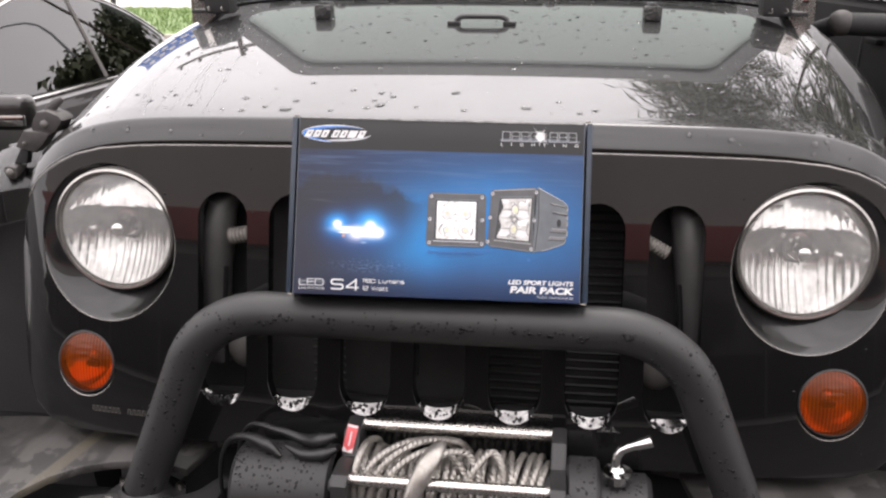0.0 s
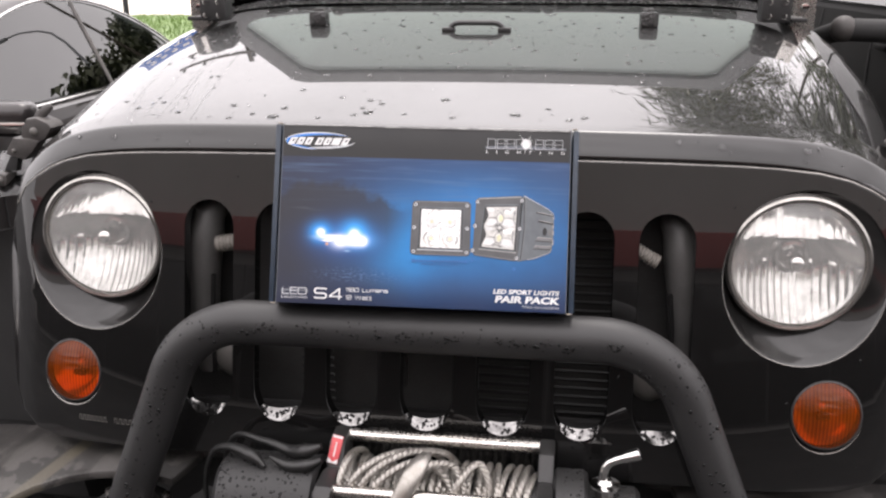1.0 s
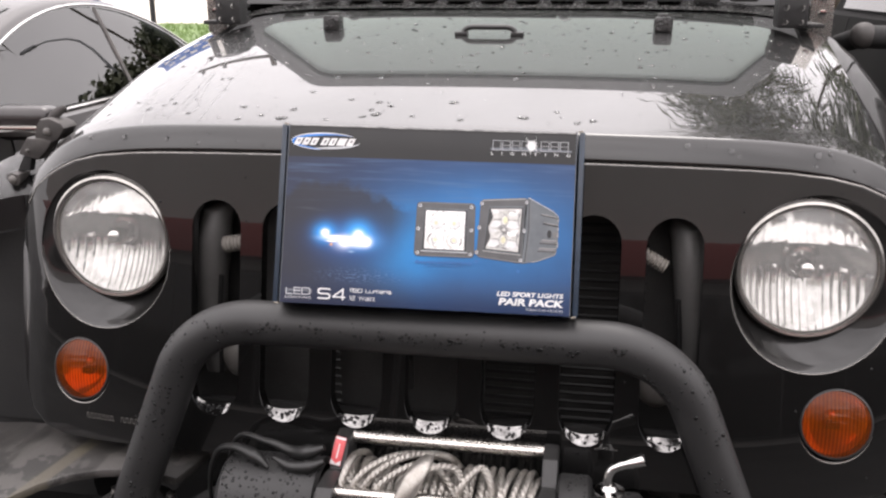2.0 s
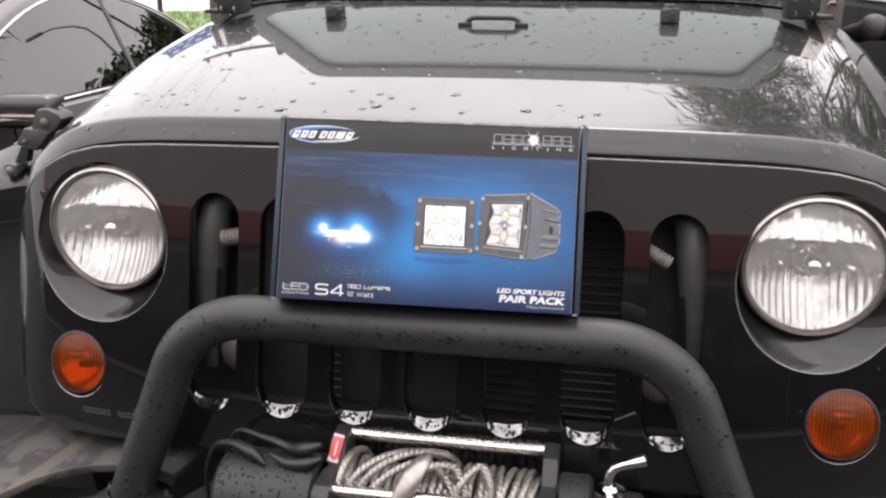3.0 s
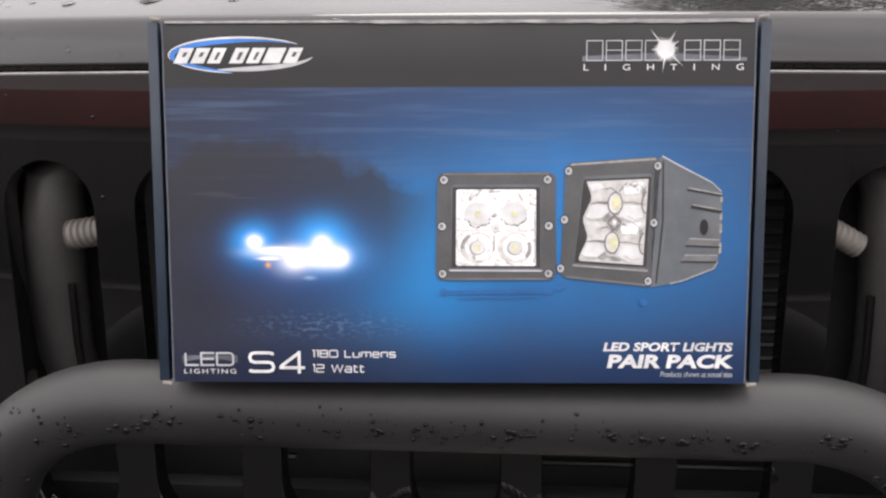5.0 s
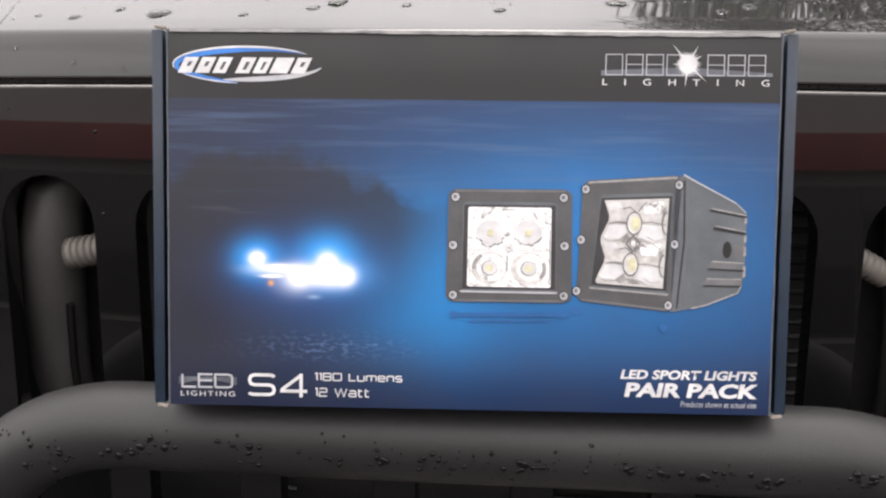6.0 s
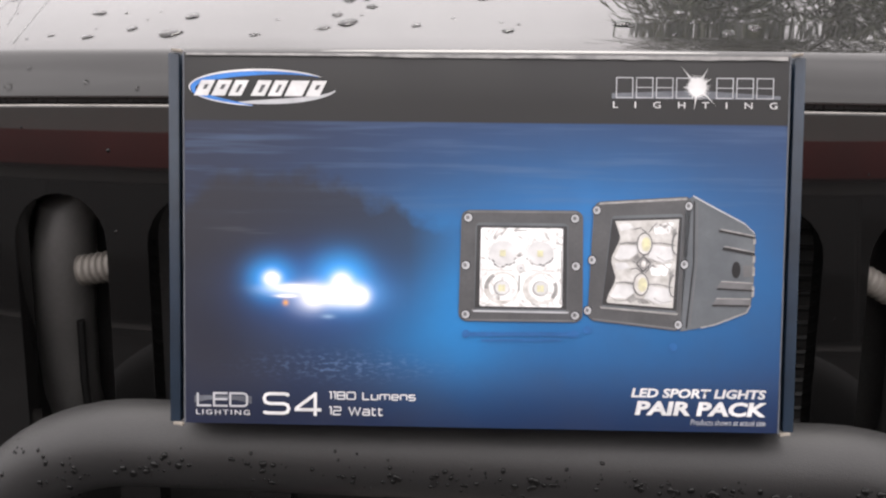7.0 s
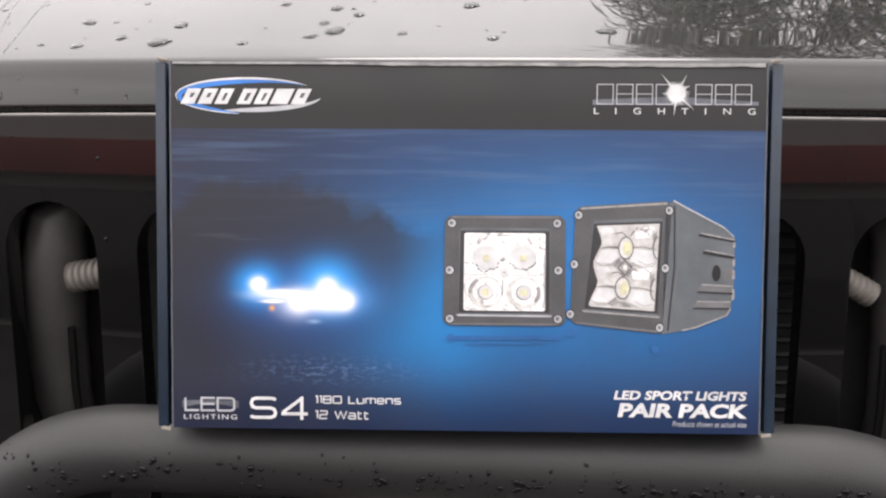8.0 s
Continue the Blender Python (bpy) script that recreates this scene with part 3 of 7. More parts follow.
def turn_lamp(s):
    y = grille_y(TURN_X, TURN_Z)
    c = Vector((s * TURN_X, y + 0.006, TURN_Z))
    lean = pose(0, 0, 0, 90 - 12.4, 0, s * 6)
    m = Matrix.Translation(c) @ lean @ Matrix.Scale(1.06, 4)
    bm = bmesh.new()
    lathe(bm, [(0.0408, -0.006), (0.0408, 0.003), (0.0418, 0.0055), (0.0438, 0.0045), (0.0442, -0.004), (0.0442, -0.02)], m, 40)
    bmesh.ops.recalc_face_normals(bm, faces=list(bm.faces))
    lamp = car_part("turn_lamp", bm, PLASTIC, car, "round amber turn lamp in a black rim")
    bm = bmesh.new()
    lathe(bm, [(0.0, -0.034), (0.015, -0.032), (0.03, -0.025), (0.041, -0.008)], m, 32)
    bmesh.ops.recalc_face_normals(bm, faces=list(bm.faces))
    car_part("lamp_bowl", bm, AMBER_BOWL, lamp)
    bm = bmesh.new()
    block(bm, (0, 0, 0), (0.017, 0.010, 0.012), 0.003)
    bm.transform(m @ pose(0.002 * s, -0.006, -0.016))
    car_part("bulb_holder", bm, PLASTIC, lamp)
    bm = bmesh.new()
    ball(bm, m @ Vector((0, 0.007, -0.016)), 0.008, 14, 10)
    car_part("bulb", bm, AMBER_BOWL, lamp)
    bm = bmesh.new()          # ribbed lens
    n, rows = 150, []
    for j in range(33):
        r = 0.0415 * j / 32
        row = []
        for k in range(n):
            x, z = r * math.cos(TAU * k / n), r * math.sin(TAU * k / n)
            h = 0.004 + 0.009 * (1 - (r / 0.0415) ** 2) + 0.0007 * math.sin(x / 0.0037 * TAU) * smooth(abs(x), 0.008, 0.012)
            h += 0.00015 * math.sin(z / 0.009 * TAU) * (1 - smooth(abs(x), 0.008, 0.012))
            row.append(bm.verts.new(m @ Vector((x, z, h))))
        rows.append(row)
    for a, b in zip(rows[1:], rows[2:]):
        ring_faces(bm, a, b)
    bm.faces.new(rows[1])
    for v in rows[0]:
        bm.verts.remove(v)
    face_to(bm, (0, -1, 0))
    lens = car_part("lens", bm, AMBER, lamp, "ribbed amber plastic lens")
    lens.visible_shadow = False


for s in (-1, 1):
    turn_lamp(s)


# what shows through the slots
def radiator():
    bm = bmesh.new()
    block(bm, (0, 1.36, 0.9), (0.98, 0.04, 0.52), 0.004)
    rad = car_part("radiator", bm, CORE, car, "black radiator and condenser behind the slots")
    bm = bmesh.new()
    sweep(bm, [(0.06, 1.318, 0), (0.285, 1.318, 0)], 0.0028, 6)
    me = None
    for k in range(24):
        z = 0.745 + k * 0.0135
        if me is None:
            b2 = bm
            b2.transform(Matrix.Translation((0, 0, z)))
            first = car_part("fin", b2, FIN, rad)
            me = first
        else:
            repeat(first, pose(0, 0, 0.0135 * k), rad)
    for k in range(20):
        z = 0.0135 * k
        repeat(first, pose(-0.225, -0.002, z) @ Matrix.Diagonal((0.22, 1, 1, 1)), rad)
    for s in (-1, 1):          # grey ducts behind the outermost slots
        bm = bmesh.new()
        pts = [(s * 0.318, 1.31, 1.055), (s * 0.334, 1.297, 1.04), (s * 0.340, 1.29, 1.0), (s * 0.347, 1.288, 0.95), (s * 0.352, 1.288, 0.88), (s * 0.345, 1.29, 0.8)]
        sweep(bm, pts, [0.014, 0.024, 0.026, 0.025, 0.023, 0.02], 16)
        duct = car_part("air_duct", bm, GREYHOSE, car, "grey plastic duct behind the slot")
        bm = bmesh.new()
        sweep(bm, [(s * 0.325, 1.272, 0.955), (s * 0.33, 1.27, 0.9), (s * 0.335, 1.272, 0.8)], 0.0035, 8)
        car_part("thin_pipe", bm, FIN, duct)
        bm = bmesh.new()
        n = 9
        reach, drop, wide = (0.050, 0.0022, 0.0125) if s < 0 else (0.042, 0.0060, 0.0100)     # one droops out of sight sooner
        pts = [(s * (0.262 + reach * i / (4 * n)), 1.264, 1.0125 + (0.014 if s > 0 else 0) - drop * i / n) for i in range(4 * n + 1)]
        sweep(bm, pts, [wide if i % 4 < 2 else wide * 0.84 for i in range(4 * n + 1)], 14)
        car_part("ribbed_conduit", bm, CONDUIT, car, "pale ribbed cable conduit")
        bm = bmesh.new()
        ball(bm, (s * 0.305, 1.28, 0.826), (0.03, 0.02, 0.034), 16, 10)
        car_part("horn_cup", bm, FADED, car, "dark grey horn cup low behind the slot")
        bm = bmesh.new()
        block(bm, (s * 0.052, 1.27, 0.822), (0.024, 0.012, 0.05), 0.002)
        block(bm, (s * 0.052, 1.262, 0.846), (0.026, 0.016, 0.003), 0.001)
        car_part("bracket", bm, PLASTIC, car)
    bm = bmesh.new()
    slab(bm, [(-0.52, 0.72), (0.52, 0.72), (0.52, 0.768), (-0.52, 0.768)], 1, 1.245, 1.26, 0.003)
    car_part("lower_crossmember", bm, PLASTIC, car)
    bm = bmesh.new()
    slab(bm, [(-0.6, 0.4), (0.6, 0.4), (0.6, 1.13), (-0.6, 1.13)], 1, 1.40, 1.43)
    car_part("inner_shroud", bm, CORE, car)


radiator()


def grille_details():
    shape = random.Random(21)
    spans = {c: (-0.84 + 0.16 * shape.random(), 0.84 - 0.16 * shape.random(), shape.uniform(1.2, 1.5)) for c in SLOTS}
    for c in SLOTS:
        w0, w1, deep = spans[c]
        # crescent sheet added where black paint alone would mirror too little sky
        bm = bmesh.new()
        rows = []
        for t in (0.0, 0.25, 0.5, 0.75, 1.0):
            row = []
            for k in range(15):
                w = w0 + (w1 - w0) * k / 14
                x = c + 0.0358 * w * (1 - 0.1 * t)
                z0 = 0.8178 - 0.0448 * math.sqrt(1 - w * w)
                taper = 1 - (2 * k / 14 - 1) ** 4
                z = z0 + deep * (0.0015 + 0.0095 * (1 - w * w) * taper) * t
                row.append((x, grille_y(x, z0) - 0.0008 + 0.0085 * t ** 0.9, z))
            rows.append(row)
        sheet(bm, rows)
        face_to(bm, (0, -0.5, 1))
        car_part("slot_sill", bm, SILL, grille, "pale metal crescent added as the sky glint at the slot's foot")
    # two short sawtooth decal strips near the lower corner
    for x0, x1 in ((-0.517, -0.470), (-0.459, -0.405)):
        bm = bmesh.new()
        n = 7
        for i in range(n):
            a = x0 + (x1 - x0) * i / n
            w = (x1 - x0) / n
            for p, q in (((a, 0.7550), (a + w * 0.55, 0.7558)), ((a + w * 0.48, 0.7485), (a + w, 0.7493)), ((a + w * 0.48, 0.7485), (a + w * 0.56, 0.7558)), ((a, 0.7485), (a + w * 0.08, 0.7558))):
                vs = [bm.verts.new((x, grille_y(x, z) - 0.0006, z)) for x, z in ((p[0], p[1]), (q[0], p[1]), (q[0], q[1]), (p[0], q[1]))]
                bm.faces.new(vs)
        car_part("decal_strip", bm, FADED, grille, "small silver sawtooth decal")
    # sky glints where the panel rolls back, laid on as thin pale strips
    top = [(x, z) for x, z in grille_outline() if z > 1.03]
    top = sorted(top)
    bm = bmesh.new()
    sweep(bm, [(x * 1.003, grille_y(x, z) + 0.0012, z + 0.0012) for x, z in top], 0.0011, 8)
    car_part("edge_glint", bm, RING, grille, "thin pale strip laid on as the sky glint of the panel's upper edge")
    # grey filler added so the gap under the lip is not pure black
    bm = bmesh.new()
    sweep(bm, [(x * 1.003, grille_y(x, z) + 0.011, z + 0.0035) for x, z in top], 0.0042, 10)
    car_part("gap_filler", bm, GAP_GREY, grille, "dark grey strip added to fill the gap under the bonnet lip")
    # glints on the lower rims of pots and turn lamps, as pale strips
    for s in (-1, 1):
        for cx, cz, a, b, t0, t1, name in ((s * POT_X, POT_Z, 0.1078, 0.1118, 185, 345, "pot_glint"), (s * TURN_X, TURN_Z, 0.0483, 0.0483, 200, 345, "lamp_edge")):
            bm = bmesh.new()
            n = 40
            pts, rs = [], []
            for k in range(n + 1):
                w = radians(t0 + (t1 - t0) * k / n)
                x, z = cx + a * math.cos(w) * (1 if s < 0 else 1), cz + b * math.sin(w)
                pts.append((x, grille_y(x, z) - 0.0002, z))
                rs.append((0.0003 + 0.0009 * math.sin(math.pi * k / n)) * (0.55 if a > 0.06 else 0.8))
            sweep(bm, pts, rs, 8)
            car_part(name, bm, RING, grille, "thin pale strip laid on as the glint of the rim")
    rng = random.Random(5)
    bm = bmesh.new()
    for _ in range(150):
        x, z = rng.uniform(-0.6, 0.6), rng.uniform(0.74, 1.13)
        if any(abs(x - c) < 0.042 for c in SLOTS) and 0.77 < z < 1.08:
            continue
        if math.hypot(abs(x) - POT_X, z - POT_Z) < 0.116 or math.hypot(abs(x) - TURN_X, z - TURN_Z) < 0.05:
            continue
        r = 0.0008 + 0.0014 * rng.random() ** 2
        drop_shape(bm, (x, grille_y(x, z), z), (0, -1, 0.22), r, r * 0.5, rng)
    for c in SLOTS:            # beads lying on the pale crescents
        for _ in range(34):
            w0, w1, deep = spans[c]
            w = rng.uniform(w0, w1)
            t = rng.uniform(0.1, 0.9)
            x = c + 0.0358 * w * (1 - 0.1 * t)
            z0 = 0.8178 - 0.0448 * math.sqrt(1 - w * w)
            z = z0 + deep * (0.0015 + 0.0095 * (1 - w * w) * (1 - (2 * (w - w0) / (w1 - w0) - 1) ** 4)) * t
            y = grille_y(x, z0) - 0.0008 + 0.0085 * t ** 0.9
            r = 0.0007 + 0.0022 * rng.random() ** 1.6
            drop_shape(bm, (x, y, z), (-w * 0.5, -1.3, 1), r, r * 0.45, rng)
    car_part("rain", bm, BEAD, grille, "clear rain beads on the grille", "stuff")


grille_details()


# cowl, windscreen, cab
def cab():
    bm = bmesh.new()
    rows = []
    for j in range(5):
        y = 2.08 + 0.05 * j
        rows.append([(x, y + 0.02 * (1 - (x / 0.66) ** 2) * 0, 1.312 + 0.006 * j - 0.05 * (abs(x) / 0.68) ** 6) for x in [-0.62 + 0.062 * i for i in range(21)]])
    vs = sheet(bm, rows)
    bmesh.ops.solidify(bm, geom=list(bm.faces), thickness=0.02)
    cowl = car_part("cowl", bm, WET_COWL, car, "black plastic cowl with vents, wet")
    for k in range(14):
        bm = bmesh.new()
        x = -0.5 + 1.0 * k / 13
        block(bm, (x, 2.17, 1.33), (0.05, 0.06, 0.01), 0.003)
        car_part("vent", bm, SATIN, cowl)
    # windscreen frame, raked back
    lo_y, lo_z, hi_y, hi_z = 2.24, 1.335, 2.45, 1.725

    def on(x, t):
        return (x, lo_y + (hi_y - lo_y) * t, lo_z + (hi_z - lo_z) * t)

    def frame_ring(w0, w1, t0, t1, r):
        pts = []
        for sx, t in ((1, t0), (1, t1), (-1, t1), (-1, t0)):
            w = w0 + (w1 - w0) * t
            pts.append((sx * w, t, r))
        out = []
        for i, (x, t, r) in enumerate(pts):
            sx = 1 if x > 0 else -1
            st = 1 if t > 0.5 else -1
            a0 = {0: -90, 1: 0, 2: 90, 3: 180}[i]
            for k in range(5):
                a = radians(a0 + 22.5 * k)
                out.append((x - sx * r + r * math.cos(a), t - st * r / 0.45 + r / 0.45 * math.sin(a)))
        return out
    outer, inner = frame_ring(0.705, 0.62, -0.06, 1.06, 0.05), frame_ring(0.645, 0.565, 0.08, 0.91, 0.06)
    bm = bmesh.new()
    n = Vector((0, -(hi_z - lo_z), hi_y - lo_y)).normalized()
    a = [bm.verts.new(Vector(on(*p)) + n * 0.012) for p in outer]
    b = [bm.verts.new(Vector(on(*p)) + n * 0.012) for p in inner]
    a2 = [bm.verts.new(v.co - n * 0.05) for v in a]
    b2 = [bm.verts.new(v.co - n * 0.05) for v in b]
    ring_faces(bm, a, b)
    ring_faces(bm, b, b2)
    ring_faces(bm, a2, a)
    ring_faces(bm, b2, a2)
    bmesh.ops.recalc_face_normals(bm, faces=list(bm.faces))
    frame_ob = car_part("windscreen_frame", bm, PAINT, car, "black windscreen frame")
    bm = bmesh.new()
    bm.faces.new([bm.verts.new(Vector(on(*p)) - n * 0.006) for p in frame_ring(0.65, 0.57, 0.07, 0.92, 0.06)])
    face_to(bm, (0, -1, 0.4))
    car_part("windscreen", bm, SCREEN, frame_ob, "flat windscreen with a pale green haze mixed in for brightness")
    for x0, x1 in ((-0.36, 0.1), (0.12, 0.52)):       # wipers
        bm = bmesh.new()
        sweep(bm, [(x0, 2.18, 1.35), (x0 + 0.1, 2.22, 1.362), (x1, 2.235, 1.372)], [0.008, 0.006, 0.005], 8)
        block(bm, ((x0 + x1) / 2, 2.238, 1.365), (x1 - x0 + 0.05, 0.008, 0.014), 0.003)
        ball(bm, (x0, 2.17, 1.345), (0.016, 0.016, 0.014), 12, 8)
        car_part("wiper", bm, PLASTIC, cowl, "black windscreen wiper")
    # cab shell, dashboard, seats
    bm = bmesh.new()
    slab(bm, [(2.26, 0.55), (2.26, 1.30), (4.55, 1.30), (4.6, 0.6), (4.5, 0.5), (2.3, 0.5)], 0, -0.70, 0.70, 0.03)
    body = car_part("tub", bm, PAINT, car, "black body tub")
    bm = bmesh.new()
    slab(bm, [(2.455, 1.735), (2.5, 1.775), (3.4, 1.80), (4.45, 1.79), (4.56, 1.74), (4.56, 1.70), (2.47, 1.70)], 0, -0.62, 0.62, 0.02)
    car_part("roof", bm, SATIN, car, "black hard top")
    for s in (-1, 1):
        for y0, y1 in ((3.32, 3.42), (4.42, 4.52)):
            bm = bmesh.new()
            slab(bm, [(s * 0.70, 1.30), (s * 0.62, 1.70), (s * 0.60, 1.70), (s * 0.66, 1.30)], 1, y0, y1, 0.006)
            car_part("roof_pillar", bm, SATIN, car)
        bm = bmesh.new()
        bm.faces.new([bm.verts.new(p) for p in ((s * 0.69, 2.32, 1.30), (s * 0.69, 4.45, 1.30), (s * 0.615, 4.45, 1.70), (s * 0.615, 2.5, 1.70))])
        face_to(bm, (s, 0, 0))
        car_part("side_window", bm, GLASS, car, "dark side window")
        bm = bmesh.new()        # door skin with seam and handle
        slab(bm, [(2.4, 0.6), (2.4, 1.28), (3.34, 1.28), (3.34, 0.7), (3.2, 0.58)], 0, s * 0.702, s * 0.716, 0.004)
        door = car_part("door", bm, PAINT, car, "black door")
        bm = bmesh.new()
        block(bm, (s * 0.728, 3.2, 1.13), (0.02, 0.13, 0.03), 0.006)
        car_part("door_handle", bm, PLASTIC, door)
        # side mirrors; one is folded back against the pillar
        bm = bmesh.new()
        if s > 0:
            sweep(bm, [(0.71, 2.50, 1.17), (0.755, 2.40, 1.225), (0.79, 2.33, 1.246), (1.0, 2.28, 1.242)], [0.02, 0.022, 0.026, 0.026], 16)
        else:
            sweep(bm, [(-0.70, 2.36, 1.27), (-0.73, 2.33, 1.30), (-0.735, 2.33, 1.36)], [0.024, 0.022, 0.02], 14)
        mirror = car_part("side_mirror", bm, RUBBER, car, "black side mirror on a short arm")
        if s > 0:
            bm = bmesh.new()
            ball(bm, (0.788, 2.325, 1.248), 0.030, 18, 12)
            car_part("arm_knuckle", bm, LATCH, mirror, "grey plastic knuckle")
        at = Vector((1.08, 2.29, 1.25)) if s > 0 else Vector((-0.745, 2.37, 1.42))
        turn = pose(0, 0, 0, 0, 0, 0 if s > 0 else 80)
        bm = bmesh.new()
        block(bm, at, (0.2, 0.1, 0.17), 0.03, turn, segments=3)
        car_part("mirror_shell", bm, PLASTIC, mirror)
        bm = bmesh.new()
        block(bm, at + turn.to_3x3() @ Vector((0, 0.053, 0)), (0.17, 0.004, 0.14), 0.001, turn)
        car_part("mirror_glass", bm, MIRROR, mirror, "silvered mirror glass")
        # square spot lamp on a bracket at the foot of the windscreen pillar
        lx, ly = 0.553, 1.925
        lz = hood_z(lx, ly) + 0.038
        bm = bmesh.new()
        block(bm, (s * lx, ly, lz), (0.056, 0.045, 0.06), 0.008)
        for k in range(4):
            block(bm, (s * lx, ly + 0.03, lz - 0.021 + 0.014 * k), (0.05, 0.02, 0.006), 0.002)
        block(bm, (s * 0.598, 1.975, 1.286), (0.03, 0.12, 0.008), 0.002)
        spot = car_part("spot_lamp", bm, SATIN, car, "small square black spot lamp on a pillar bracket")
        for i in (-1, 1):
            for k in (-1, 1):
                bm = bmesh.new()
                lathe(bm, [(0.0, -0.002), (0.003, 0.002), (0.0055, 0.006)], Matrix.Translation((s * lx + i * 0.014, ly - 0.02, lz + k * 0.013 - 0.006)) @ pose(0, 0, 0, 90, 0, 0), 16)
                car_part("spot_reflector", bm, BOWL, spot)
        bm = bmesh.new()
        block(bm, (s * 0.630, 2.03, 1.325), (0.044, 0.012, 0.13), 0.004)
        bracket = car_part("pillar_bracket", bm, STEEL, spot, "pale metal bracket")
        for z in (1.305, 1.335):
            bm = bmesh.new()
            lathe(bm, [(0.0, 0.006), (0.008, 0.005), (0.009, 0.0)], Matrix.Translation((s * 0.63, 2.023, z)) @ pose(0, 0, 0, 90, 0, 0), 6)
            car_part("bolt", bm, CHROME, bracket)
        # front wing and flare
        bm = bmesh.new()
        rows = []
        for j in range(9):
            y = 1.36 + 0.115 * j
            h = 1.118 - 0.090 * (1 - smooth(y, 1.30, 1.60)) ** 2 - 0.25 * smooth(y, 1.95, 2.35)
            rows.append([(s * (0.60 + 0.04 * i), y - 0.01 * i * (j < 2), h - 0.0003 * i ** 3 + 0.002 * math.sin(i)) for i in range(8)] + [(s * 0.885, y, h - 0.09)])
        sheet(bm, rows)
        bmesh.ops.solidify(bm, geom=list(bm.faces), thickness=0.015)
        bmesh.ops.recalc_face_normals(bm, faces=list(bm.faces))
        flare = car_part("wing_flare", bm, PAINT, car, "gloss black front wing flare, wet")
        rng = random.Random(71 + s)
        bm = bmesh.new()
        for _ in range(170):
            x, y = rng.uniform(0.65, 0.80), rng.uniform(1.37, 1.75)
            i = (x - 0.60) / 0.04
            h = 1.118 - 0.090 * (1 - smooth(y, 1.30, 1.60)) ** 2 - 0.0003 * i ** 3 + 0.002 * math.sin(i)
            r = 0.0012 + 0.0034 * rng.random() ** 2.5
            drop_shape(bm, (s * x, y, h), (0, -0.2, 1), r, r * 0.3, rng, 1.5)
        car_part("rain", bm, WATER, flare, "clear rain beads", "stuff")
        bm = bmesh.new()
        slab(bm, [(1.34, 0.86), (1.34, 1.06), (2.26, 1.20), (2.26, 0.86)], 0, s * 0.56, s * 0.622, 0.01)
        car_part("wing_side", bm, PAINT, car)
        # dark slab added in the arch, stands in for its deep shade
        bm = bmesh.new()
        slab(bm, [(s * 0.60, 0.62), (s * 0.88, 0.62), (s * 0.88, 0.94), (s * 0.60, 1.0)], 1, 1.40, 1.42, 0.004)
        car_part("arch_dark_slab", bm, RUBBER, car)
        # wheels
        for y in (1.78, 4.2):
            bm = bmesh.new()
            rings = []
            for k in range(96):
                t = TAU * k / 96
                lug = 0.0 if k % 4 < 2 else 0.014
                ring = []
                for r, w in ((0.24, -0.13), (0.36, -0.13), (0.40 - lug, -0.11), (0.41 - lug, -0.06), (0.41 - lug, 0.06), (0.40 - lug, 0.11), (0.36, 0.13), (0.24, 0.13)):
                    ring.append(bm.verts.new((s * 0.76 + w, y + r * math.sin(t), 0.402 + r * math.cos(t))))
                rings.append(ring)
            for k in range(96):
                ring_faces(bm, rings[k], rings[(k + 1) % 96], closed=False)
            bmesh.ops.recalc_face_normals(bm, faces=list(bm.faces))
            bm.transform(Matrix.Translation((0, 0, 0.005)))
            wheel = car_part("wheel", bm, RUBBER, car, "black off-road wheel")
            bm = bmesh.new()
            lathe(bm, [(0.0, 0.06), (0.07, 0.07), (0.1, 0.05), (0.2, 0.06), (0.235, 0.1), (0.245, 0.12), (0.245, -0.1)], Matrix.Translation((s * 0.76, y, 0.407)) @ pose(0, 0, 0, 0, s * 90, 0), 32)
            bmesh.ops.recalc_face_normals(bm, faces=list(bm.faces))
            car_part("rim", bm, SATIN, wheel)
    bm = bmesh.new()
    block(bm, (0, 2.42, 1.27), (1.2, 0.25, 0.14), 0.03)
    car_part("dashboard", bm, PLASTIC, car)
    for x in (-0.34, 0.34):
        bm = bmesh.new()
        block(bm, (x, 3.05, 1.25), (0.46, 0.14, 0.7), 0.06)
        block(bm, (x, 3.06, 1.66), (0.24, 0.1, 0.12), 0.04)
        car_part("seat", bm, RUBBER, car, "dark seat inside the cab")
    bm = bmesh.new()
    slab(bm, [(-0.42, 0.42), (0.42, 0.42), (0.42, 0.6), (-0.42, 0.6)], 1, 1.1, 4.5)
    car_part("chassis", bm, RUBBER, car)


cab()


